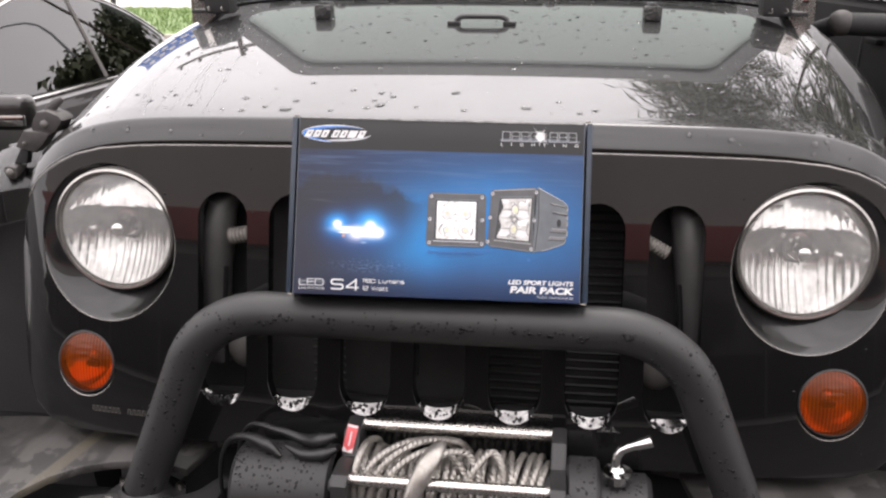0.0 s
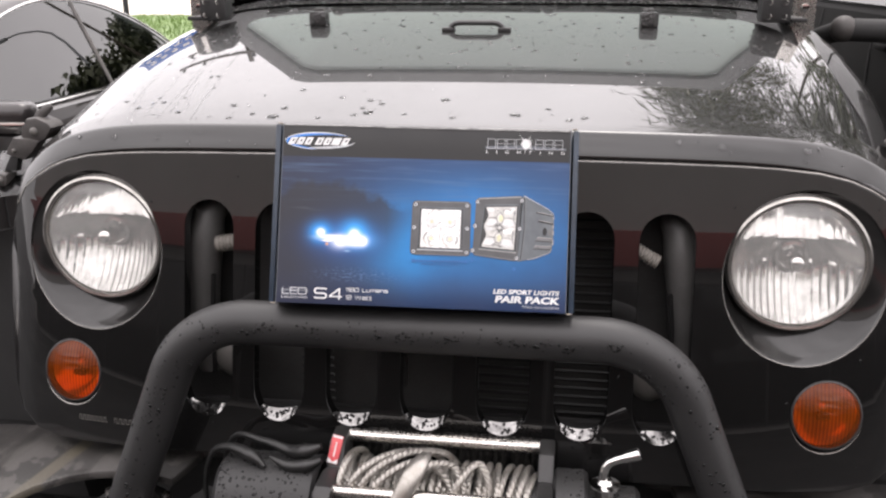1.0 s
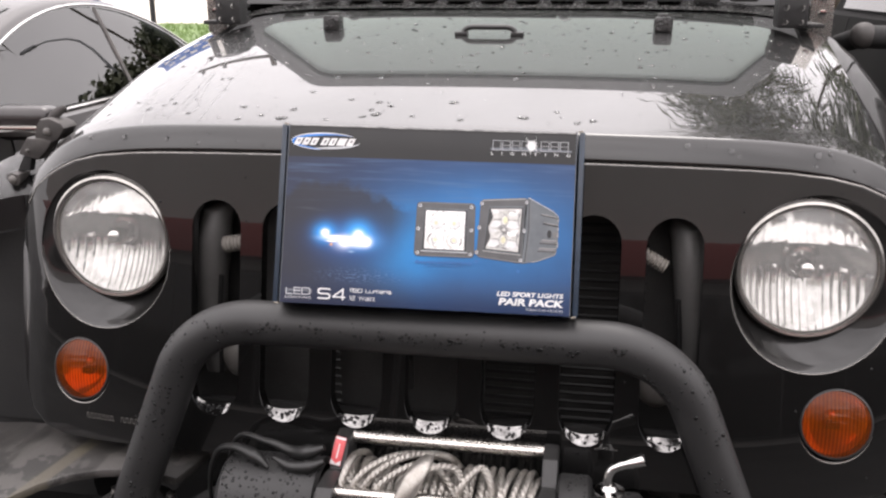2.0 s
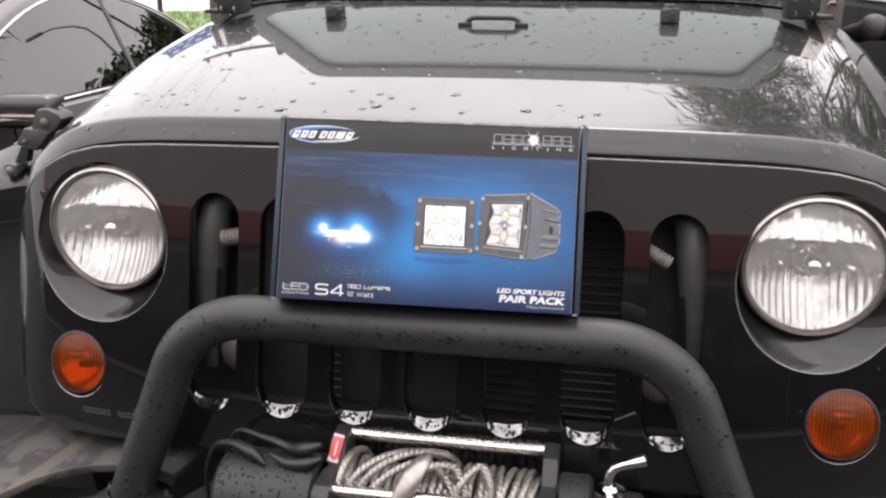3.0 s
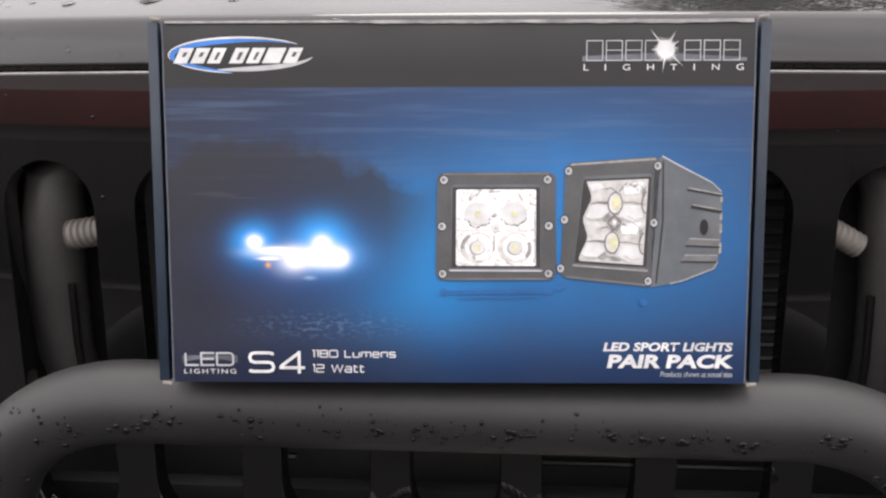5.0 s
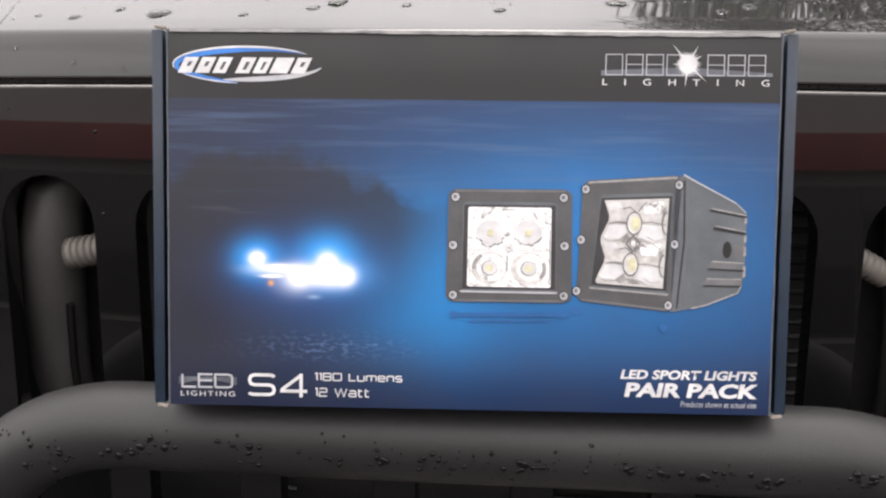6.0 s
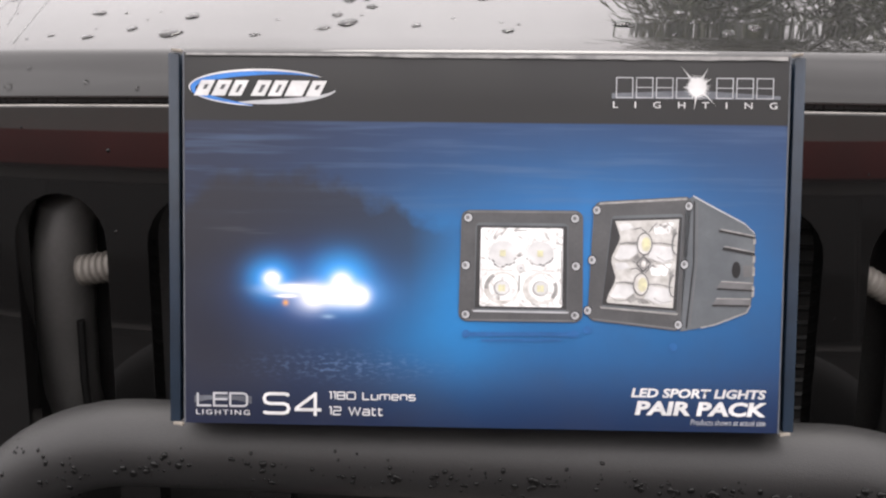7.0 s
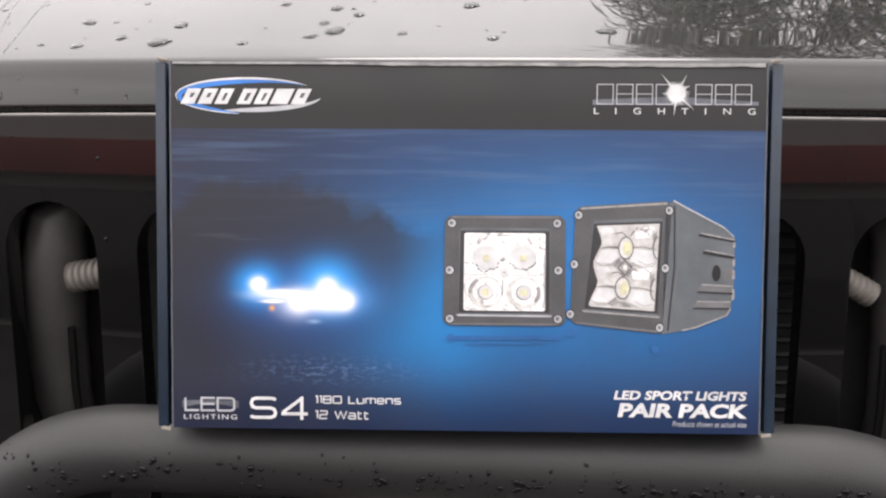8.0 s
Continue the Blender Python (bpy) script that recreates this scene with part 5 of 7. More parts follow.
    col = mix_color(nt, op("MULTIPLY", remap(nt, spark, 0.5, 0.7, 0, 0.7), blob(-0.080, -0.075, 0.042, 0.007)), col, (0.12, 0.20, 0.36))
    # head-lamp flare of the pictured vehicle
    for cu, cv, ru, rv, p, k in ((-0.098, -0.030, 0.040, 0.022, 0.6, (0.010, 0.09, 0.36)), (-0.127, -0.0235, 0.0125, 0.0110, 1.0, (0.02, 0.36, 0.95)), (-0.085, -0.0225, 0.0155, 0.0135, 1.0, (0.03, 0.38, 0.95)),
                                 (-0.083, -0.032, 0.019, 0.0090, 1.0, (0.12, 0.42, 0.95)), (-0.104, -0.0345, 0.011, 0.0080, 0.8, (0.55, 0.62, 0.85)), (-0.114, -0.0295, 0.015, 0.0032, 1.0, (0.75, 0.82, 0.9))):
        col = mix_color(nt, blob(cu, cv, ru, rv, p), col, k)
    for cu, cv, ru, rv in ((-0.1268, -0.0232, 0.0062, 0.0058), (-0.113, -0.0283, 0.0140, 0.0024), (-0.1015, -0.0335, 0.0086, 0.0082), (-0.0850, -0.0250, 0.0074, 0.0078), (-0.0830, -0.0320, 0.0128, 0.0092),
                           (-0.0745, -0.0330, 0.0074, 0.0073), (-0.092, -0.0325, 0.0100, 0.0072), (-0.118, -0.0335, 0.0080, 0.0013)):
        col = mix_color(nt, op("MINIMUM", blob(cu, cv, ru * 0.68, rv * 0.64, 2.0), 1.0), col, (0.9, 0.9, 0.9))
    col = mix_color(nt, blob(-0.1185, -0.0375, 0.0016, 0.0016), col, (0.75, 0.35, 0.08))
    col = mix_color(nt, blob(-0.093, -0.0455, 0.0036, 0.0012, 0.8), col, (0.25, 0.4, 0.6))
    # black heading
    col = mix_color(nt, remap(nt, v, 0.1813, 0.1823, 0, 1), col, (0.009, 0.009, 0.009))
    nt.links.new(mix_color(nt, remap(nt, mott, 0.4, 0.7, 0, 0.10), col, (0.02, 0.02, 0.03)), bsdf.inputs["Base Color"])
    bsdf.inputs["Specular IOR Level"].default_value = 0.45
    nt.links.new(remap(nt, mott, 0.3, 0.7, 0.36, 0.48), bsdf.inputs["Roughness"])
    b = nt.nodes.new("ShaderNodeBump")
    b.inputs["Strength"].default_value, b.inputs["Distance"].default_value = 0.05, 0.001
    nt.links.new(noise_at(nt, c, 35, 3), b.inputs["Height"])
    nt.links.new(b.outputs[0], bsdf.inputs["Normal"])
    return m


CARD = surface("navy_card", (0.016, 0.03, 0.052), 0.36, other=(0.010, 0.018, 0.03), coarse=25, fine=240, bump=0.08, vary=0.12, size=0.0008)
WORN = surface("worn_card_edge", (0.3, 0.27, 0.23), 0.8, coarse=200, fine=900, bump=0.2, vary=0.2)
CREASE = surface("rubbed_paper", (0.25, 0.245, 0.24), 0.6, other=(0.07, 0.07, 0.072), coarse=60, fine=600, bump=0.1, vary=0.2)
RUBBED = surface("rubbed_edge", (0.12, 0.13, 0.15), 0.5, coarse=80, fine=600, bump=0.1, vary=0.2)
ART = box_art()


def on_lid(a, b, n):
    """A place of the print: from the middle of the lid, n above it."""
    return (PU + a * PRINT, BOX_H + PV + b * PRINT, n)


def flat(pts, n):
    bm = bmesh.new()
    bm.faces.new([bm.verts.new(on_lid(a, b, n)) for a, b in pts])
    bmesh.ops.recalc_face_normals(bm, faces=list(bm.faces))
    for f in bm.faces:
        if f.normal.z < 0:
            f.normal_flip()
    return bm


def build_carton():
    bm = bmesh.new()       # tray behind the front panel
    block(bm, (0, BOX_H, -BOX_T / 2 - 0.0015), (2 * BOX_W - 0.002, 2 * BOX_H - 0.002, BOX_T - 0.003), 0.0015)
    part("tray", bm, CARD, carton)
    bm = bmesh.new()       # front panel: slightly dished, rounded at its edges
    nx, ny, rows = 24, 16, []
    for j in range(ny + 1):
        row = []
        for i in range(nx + 1):
            a, b = -BOX_W + 2 * BOX_W * i / nx, 2 * BOX_H * j / ny
            e = min(BOX_W - abs(a), b, 2 * BOX_H - b)
            row.append((a, b, -0.0016 * (1 - smooth(e, 0, 0.006)) - 0.0009 * math.sin(math.pi * j / ny) * math.sin(math.pi * i / nx)))
        rows.append(row)
    vs = sheet(bm, rows)
    rim = vs[0] + [r[-1] for r in vs[1:]] + vs[-1][::-1][1:] + [r[0] for r in vs[::-1][1:-1]]
    low = [bm.verts.new((v.co.x, v.co.y, -0.004)) for v in rim]
    ring_faces(bm, low, rim)
    bmesh.ops.recalc_face_normals(bm, faces=list(bm.faces))
    part("front_panel", bm, ART, carton, "printed front panel with a night scene and two lamps")
    for s in (-1, 1):      # double side walls stand a little proud of the lid
        bm = bmesh.new()
        block(bm, (s * (BOX_W + 0.0062), BOX_H, -BOX_T / 2 - 0.003), (0.0065, 2 * BOX_H, BOX_T), 0.0012)
        wall = part("side_wall", bm, CARD, carton, "navy side wall of the carton")
        for top in (0, 1):
            bm = bmesh.new()
            block(bm, (s * (BOX_W + 0.004), 2 * BOX_H * top + (0.0012 if top else -0.0008), -0.003), (0.006, 0.0016, 0.004), 0.0005, pose(0, 0, 0, 0, 0, 8 * s))
            part("worn_corner", bm, WORN, wall, "scuffed bare corner")
    rng = random.Random(14)
    bm = bmesh.new()       # the lid's rubbed top crease, uneven like torn paper
    n = 90
    low, high = [], []
    wob = 0.0
    for i in range(n + 1):
        a = -BOX_W + 0.002 + (2 * BOX_W - 0.004) * i / n
        wob = wob * 0.8 + rng.uniform(-0.0003, 0.0003)
        thin = 0.25 + 0.75 * smooth(a, -0.10, 0.02)
        low.append(bm.verts.new((a, 2 * BOX_H - 0.0014 - (0.0012 + wob) * thin, 0.0001)))
        high.append(bm.verts.new((a, 2 * BOX_H - 0.0002, -0.0006)))
    ring_faces(bm, low, high, closed=False)
    top = [bm.verts.new((v.co.x, v.co.y, v.co.z - 0.003)) for v in high]
    ring_faces(bm, high, top, closed=False)
    part("top_crease", bm, CREASE, carton, "rubbed pale crease along the lid")
    for s in (-1, 1):
        bm = bmesh.new()
        sweep(bm, [(s * (BOX_W - 0.0002), 2 * BOX_H * i / 12, -0.0016 + 0.0003 * math.sin(i * 2.1)) for i in range(13)], 0.0005, 6)
        part("rubbed_edge", bm, RUBBED, carton, "thin rubbed edge of the panel")


build_carton()


def writing(name, text, u0, u1, v0, v1, n, material, shear=0.0, bold=0.0, spacing=1.0):
    """Words filling a rectangle of the front panel."""
    cu = bpy.data.curves.new(name, "FONT")
    cu.body, cu.shear, cu.offset, cu.space_character = text, shear, bold, spacing
    cu.resolution_u = 3
    ob = new(name, cu)
    me = bpy.data.meshes.new_from_object(ob.evaluated_get(bpy.context.evaluated_depsgraph_get()))
    bpy.data.objects.remove(ob)
    co = np.array([v.co[:] for v in me.vertices])
    lo, hi = co.min(0), co.max(0)
    for v in me.vertices:
        v.co = on_lid(u0 + (v.co.x - lo[0]) / (hi[0] - lo[0]) * (u1 - u0), v0 + (v.co.y - lo[1]) / (hi[1] - lo[1]) * (v1 - v0), n)
    me.materials.clear()
    me.materials.append(material)
    o = new(name, me)
    o.parent = carton
    return o


P1, P2, P3, P4 = 0.0002, 0.0004, 0.0006, 0.0008
writing("word", "LIGHTING", -0.1727, -0.1401, -0.1061, -0.1031, P1, WHITE, spacing=1.3)
writing("word", "LED SPORT LIGHTS", 0.0889, 0.1688, -0.0912, -0.0856, P1, WHITE, 0.17, 0.034)
writing("word", "PAIR PACK", 0.0914, 0.1694, -0.1019, -0.0932, P1, WHITE, 0.13, 0.042)
writing("word", "Products shown at actual size", 0.1246, 0.1689, -0.1073, -0.1039, P1, SILVER, 0.15)


def stroke(lines, width, n, material, name):
    """Letters drawn as flat bent ribbons."""
    bm = bmesh.new()
    for pts in lines:
        pts = [Vector(p) for p in pts]
        left, right = [], []
        for i, p in enumerate(pts):
            d0 = (p - pts[i - 1]).normalized() if i else (pts[1] - p).normalized()
            d1 = (pts[i + 1] - p).normalized() if i < len(pts) - 1 else d0
            d = (d0 + d1).normalized()
            side = Vector((-d.y, d.x)) * (width / 2 / max(d.dot(d1), 0.5))
            left.append(bm.verts.new(on_lid(p.x + side.x, p.y + side.y, n)))
            right.append(bm.verts.new(on_lid(p.x - side.x, p.y - side.y, n)))
        ring_faces(bm, right, left, closed=False)
    for f in bm.faces:
        f.normal_update()
        if f.normal.z < 0:
            f.normal_flip()
    return part(name, bm, material, carton)


# wide square-shouldered letters, each in a box one high
ROUND = [(0.12, 0.0), (0.88, 0.0), (0.97, 0.04), (1.0, 0.14), (1.0, 0.86), (0.97, 0.96), (0.88, 1.0), (0.12, 1.0), (0.03, 0.96), (0.0, 0.86), (0.0, 0.14), (0.03, 0.04), (0.12, 0.0)]
X = 0.74
GLYPHS = {
    "L": (0.85, [[(0, 1), (0, 0), (0.85, 0)]]),
    "E": (0.85, [[(0.85, 1), (0, 1), (0, 0), (0.85, 0)], [(0, 0.52), (0.82, 0.52)]]),
    "D": (1.05, [[(0, 0), (0, 1), (0.82, 1), (0.98, 0.94), (1.05, 0.8), (1.05, 0.2), (0.98, 0.06), (0.82, 0), (0, 0)]]),
    "1": (0.24, [[(0, 1), (0.24, 1), (0.24, 0)]]),
    "8": (1.0, [ROUND, [(0.03, 0.53), (0.97, 0.53)]]),
    "0": (1.1, [[(a * 1.1, b) for a, b in ROUND]]),
    "2": (0.95, [[(0, 1), (0.82, 1), (0.93, 0.95), (0.95, 0.84), (0.95, 0.66), (0.92, 0.56), (0.82, 0.52), (0.14, 0.52), (0.03, 0.47), (0, 0.36), (0, 0), (0.95, 0)]]),
    "u": (0.85, [[(0, X), (0, 0.14), (0.04, 0.03), (0.14, 0), (0.71, 0), (0.82, 0.03), (0.85, 0.14), (0.85, X)]]),
    "n": (0.85, [[(0, 0), (0, X - 0.14), (0.04, X - 0.03), (0.14, X), (0.71, X), (0.82, X - 0.03), (0.85, X - 0.14), (0.85, 0)]]),
    "m": (1.3, [[(0, 0), (0, X - 0.14), (0.04, X - 0.03), (0.14, X), (1.16, X), (1.27, X - 0.03), (1.3, X - 0.14), (1.3, 0)], [(0.65, X), (0.65, 0)]]),
    "e": (0.85, [[(0.02, 0.38), (0.85, 0.38), (0.85, X - 0.12), (0.73, X), (0.12, X), (0, X - 0.12), (0, 0.12), (0.12, 0), (0.83, 0)]]),
    "s": (0.8, [[(0.8, X), (0.12, X), (0, X - 0.1), (0, 0.47), (0.1, 0.38), (0.7, 0.36), (0.8, 0.27), (0.8, 0.1), (0.68, 0), (0, 0)]]),
    "W": (1.5, [[(0, 1), (0.37, 0), (0.75, 0.95), (1.13, 0), (1.5, 1)]]),
    "a": (0.85, [[(0.05, X), (0.72, X), (0.85, X - 0.12), (0.85, 0), (0.12, 0), (0, 0.1), (0, 0.29), (0.1, 0.39), (0.85, 0.39)]]),
    "t": (0.55, [[(0.1, 0.98), (0.1, 0.12), (0.2, 0), (0.55, 0)], [(0, X), (0.52, X)]]),
    " ": (0.45, []),
}


def square_word(text, u0, u1, v0, v1, width, material, gap=0.3):
    """A word in the square-shouldered letters, filling a rectangle."""
    x, lines = 0.0, []
    for ch in text:
        w, strokes = GLYPHS[ch]
        lines += [[(x + a, b) for a, b in s] for s in strokes]
        x += w + gap
    x -= gap
    h = width / 2
    for k, line in enumerate(lines):
        pts = [(u0 + h + a / x * (u1 - u0 - width), v0 + h + b * (v1 - v0 - width)) for a, b in line]
        stroke([pts], width, P1 + 0.00003 * (k % 4), material, "letter")


PALE_BLUE = surface("shaded_grey_print", (0.13, 0.14, 0.16), 0.35, other=(0.05, 0.055, 0.07), coarse=60, fine=600, bump=0.0, vary=0.08)
part("word_shade", flat([(-0.1738, -0.0945), (-0.139, -0.0945), (-0.139, -0.0992), (-0.1475, -0.0972), (-0.1565, -0.0966), (-0.1655, -0.0972), (-0.1738, -0.0992)], 0.0001), PALE_BLUE, carton)
square_word("LED", -0.1723, -0.1411, -0.1013, -0.0924, 0.0012, SILVER, 0.17)
square_word("1180 Lumens", -0.0922, -0.0398, -0.0957, -0.0908, 0.00072, WHITE)
square_word("12 Watt", -0.0922, -0.0593, -0.1052, -0.0999, 0.00072, WHITE)
SX, SR, ST, SM, SB = -0.1313, -0.1164, -0.0928, -0.0988, -0.1046
stroke([[(SR, ST - 0.0012), (SR - 0.0008, ST - 0.0004), (SR - 0.0024, ST), (SX + 0.003, ST), (SX + 0.0008, ST - 0.0008), (SX, ST - 0.003), (SX + 0.0008, SM + 0.0008), (SX + 0.003, SM), (SR - 0.003, SM), (SR - 0.0008, SM - 0.0008), (SR, SM - 0.003), (SR - 0.0008, SB + 0.0008), (SR - 0.003, SB), (SX + 0.0018, SB), (SX + 0.0004, SB + 0.0004), (SX, SB + 0.0012)]], 0.0019, P1, WHITE, "letter")
stroke([[(-0.1003, SB - 0.0012), (-0.1003, ST + 0.0012)]], 0.0019, P2, WHITE, "letter")
stroke([[(-0.1000, ST + 0.0004), (-0.1116, -0.1012), (-0.1118, -0.1022), (-0.0967, -0.1022)]], 0.0019, P1, WHITE, "letter")


def swoosh(u0, u1, v0, v1, w0, w1, a0, a1, n, material, name="brand_swoosh"):
    """A tapering arc of an oval."""
    cu, cv, ru, rv = (u0 + u1) / 2, (v0 + v1) / 2, (u1 - u0) / 2, (v1 - v0) / 2
    bm = bmesh.new()
    k = 40
    out, inn = [], []
    for i in range(k + 1):
        t = i / k
        a = radians(a0 + (a1 - a0) * t)
        w = w0 + (w1 - w0) * t
        w *= math.sin(math.pi * min(max(t, 0.02), 0.98)) ** 0.5
        out.append(bm.verts.new(on_lid(cu + ru * math.cos(a), cv + rv * math.sin(a), n)))
        inn.append(bm.verts.new(on_lid(cu + (ru - w) * math.cos(a), cv + (rv - w) * math.sin(a), n)))
    ring_faces(bm, inn, out, closed=False)
    for f in bm.faces:
        f.normal_update()
        if f.normal.z < 0:
            f.normal_flip()
    return part(name, bm, material, carton)


INK = surface("dark_lamp_print", (0.068, 0.069, 0.072), 0.34, other=(0.095, 0.096, 0.1), coarse=40, fine=500, bump=0.0, vary=0.12)
RECESS = surface("lamp_recess_print", (0.026, 0.026, 0.028), 0.34, other=(0.04, 0.04, 0.042), coarse=60, fine=500, bump=0.0, vary=0.12)
INK2 = surface("lamp_flank_print", (0.13, 0.143, 0.155), 0.34, other=(0.075, 0.085, 0.097), coarse=24, fine=500, bump=0.0, vary=0.12)
BLACK_INK = surface("black_print", (0.012, 0.012, 0.014), 0.34, coarse=60, fine=600, bump=0.0, vary=0.08)
DIM = surface("grey_print", (0.16, 0.16, 0.165), 0.35, coarse=60, fine=600, bump=0.0, vary=0.08)
PALE = surface("pale_grey_print", (0.74, 0.73, 0.71), 0.34, other=(0.46, 0.44, 0.41), coarse=190, fine=500, bump=0.0, vary=0.12)
MID = surface("mid_grey_print", (0.36, 0.355, 0.345), 0.35, other=(0.2, 0.195, 0.19), coarse=220, fine=600, bump=0.0, vary=0.15)
SHADED = surface("shaded_reflector_print", (0.64, 0.63, 0.61), 0.34, other=(0.42, 0.41, 0.385), coarse=150, fine=500, bump=0.0, vary=0.15)
YELLOW = surface("pale_yellow_print", (0.70, 0.68, 0.42), 0.34, other=(0.52, 0.5, 0.36), coarse=260, fine=600, bump=0.0, vary=0.05)
MIST = surface("reflected_lamp_print", (0.020, 0.115, 0.33), 0.34, coarse=80, fine=600, bump=0.0, vary=0.1)
BLUE_INK = surface("bright_blue_print", (0.03, 0.2, 0.62), 0.35, coarse=60, fine=600, bump=0.0, vary=0.08)


def lamp_glass():
    """A printed reflector: burnt-out white with soft grey smears."""
    m, nt, bsdf, out = nodes_of("lamp_glass_print")
    c = nt.nodes.new("ShaderNodeTexCoord").outputs["Object"]
    n = nt.nodes.new("ShaderNodeTexNoise")
    n.inputs["Scale"].default_value, n.inputs["Detail"].default_value, n.inputs["Distortion"].default_value = 95.0, 4.0, 2.6
    nt.links.new(c, n.inputs["Vector"])
    col = mix_color(nt, remap(nt, n.outputs["Fac"], 0.50, 0.66, 0, 1), (0.86, 0.86, 0.86), (0.50, 0.49, 0.475))
    nt.links.new(mix_color(nt, remap(nt, n.outputs["Fac"], 0.63, 0.69, 0, 0.8), col, (0.2, 0.195, 0.19)), bsdf.inputs["Base Color"])
    bsdf.inputs["Roughness"].default_value = 0.34
    return m


LAMPGLASS = lamp_glass()

swoosh(-0.1753, -0.0890, 0.0800, 0.1006, 0.0052, 0.0022, 200, 40, P1, BLUE_INK)
swoosh(-0.1762, -0.0895, 0.0795, 0.1012, 0.0010, 0.0014, 195, 35, P2, WHITE)
swoosh(-0.1753, -0.0880, 0.0805, 0.1006, 0.0035, 0.0028, 250, 350, P1, SILVER)
swoosh(-0.1753, -0.0890, 0.0795, 0.1000, 0.0048, 0.0015, 190, 262, P2, BLUE_INK)
swoosh(-0.1748, -0.0885, 0.0793, 0.0999, 0.0010, 0.0006, 205, 262, P3, WHITE)
# brand marks as plain slanted and outlined shapes
x = -0.1732
for w, hole in ((0.0098, 0.42), (0.0098, 0.42), (0.0094, 0.22), (0.0, 0), (0.0098, 0.22), (0.0094, 0.22), (0.0122, 0.0), (0.0098, 0.42)):
    if w == 0.0:
        x += 0.0036
        continue
    part("brand_block", flat([(x, 0.0853), (x + w - 0.0016, 0.0853), (x + w + 0.0030, 0.0944), (x + 0.0046, 0.0944)], P3), WHITE, carton)
    if hole:
        y0 = 0.0853 + 0.0091 * hole
        k = 0.0046 / 0.0091
        part("brand_hole", flat([(x + 0.0034 + k * (y0 - 0.0853), y0), (x + w - 0.0044 + k * (y0 - 0.0853), y0), (x + w - 0.0040 + k * 0.0066, 0.0919), (x + 0.0034 + k * 0.0066, 0.0919)], P4), INK, carton)
    x += w + 0.0004


def outline_block(u0, u1, v0, v1, w, n, material):
    bm = bmesh.new()
    o = [bm.verts.new(on_lid(a, b, n)) for a, b in ((u0, v0), (u1, v0), (u1, v1), (u0, v1))]
    i = [bm.verts.new(on_lid(a, b, n)) for a, b in ((u0 + w, v0 + w), (u1 - w, v0 + w), (u1 - w, v1 - w), (u0 + w, v1 - w))]
    ring_faces(bm, o, i)
    for f in bm.faces:
        f.normal_update()
        if f.normal.z < 0:
            f.normal_flip()
    return part("brand_block", bm, material, carton)


for k in range(8):
    a = 0.0752 + 0.01165 * k
    if k != 4:
        outline_block(a + 0.0006, a + 0.0106, 0.0860, 0.0981, 0.00052, P2, SILVER)
        if k in (1, 2, 5, 6, 7):
            part("brand_bar", flat([(a + 0.001, 0.0920), (a + 0.0102, 0.0920), (a + 0.0102, 0.09245), (a + 0.001, 0.09245)], P2), SILVER, carton)
writing("word", "LIGHTING", 0.0743, 0.1697, 0.0803, 0.0840, P2, WHITE, spacing=3.6)
part("brand_shade", flat([(0.0735, 0.0857), (0.1715, 0.0857), (0.1715, 0.0878), (0.1225, 0.0908), (0.0735, 0.0888)], P1), PALE_BLUE, carton)


def star_print(cu, cv):
    """A white burst: a bright core and thin rays of uneven length."""
    bm = bmesh.new()
    mid = bm.verts.new(on_lid(cu, cv, P3))
    ring = []
    long = {4: 0.0095, 8: 0.0125, 17: 0.0150, 24: 0.009, 35: 0.0140, 42: 0.0150}
    for k in range(48):
        a = TAU * k / 48 + 0.02
        r = 0.0052 if k not in long else 0.0056
        ring.append(bm.verts.new(on_lid(cu + r * math.cos(a), cv + r * math.sin(a), P3)))
    for k in range(48):
        bm.faces.new((ring[k], ring[(k + 1) % 48], mid))
    rng = random.Random(2)
    for k in range(48):
        a = TAU * k / 48 + 0.02
        r, w = long.get(k, rng.uniform(0.0062, 0.0082)), 0.0005 if k in long else 0.00025
        d, e = Vector((math.cos(a), math.sin(a))), Vector((-math.sin(a), math.cos(a)))
        pts = [Vector((cu, cv)) + q for q in (d * 0.005 - e * w, d * r, d * 0.005 + e * w)]
        bm.faces.new([bm.verts.new(on_lid(q.x, q.y, P3)) for q in pts])
    for f in bm.faces:
        f.normal_update()
        if f.normal.z < 0:
            f.normal_flip()
    part("star_print", bm, WHITE, carton, "white starburst print")


star_print(0.1230, 0.0927)


def quad_at(q, s, t):
    """A place inside a four-cornered print: s across, t up."""
    a, b, c, d = (Vector(p) for p in q)          # low left, low right, top right, top left
    return (a + (b - a) * s) * (1 - t) + (d + (c - d) * s) * t


def rounded(q, r, k=5):
    pts = []
    for i, (cx, cy) in enumerate(((0, 0), (1, 0), (1, 1), (0, 1))):
        for j in range(k):
            a = radians(180 + 90 * i + 90 * j / (k - 1))
            ox, oy = (r if cx == 0 else 1 - r), (r if cy == 0 else 1 - r)
            pts.append(quad_at(q, ox + r * math.cos(a), oy + r * math.sin(a)))
    return pts


def disc(c, ru, rv, n, material, name, k=14):
    return part(name, flat([(c[0] + ru * math.cos(TAU * i / k), c[1] + rv * math.sin(TAU * i / k)) for i in range(k)], n), material, carton)


def arc_print(c, ru, rv, a0, a1, width, n, material, name="cup_print"):
    k = max(4, int(abs(a1 - a0) / 14))
    stroke([[(c[0] + ru * math.cos(radians(a0 + (a1 - a0) * i / k)), c[1] + rv * math.sin(radians(a0 + (a1 - a0) * i / k))) for i in range(k + 1)]], width, n, material, name)


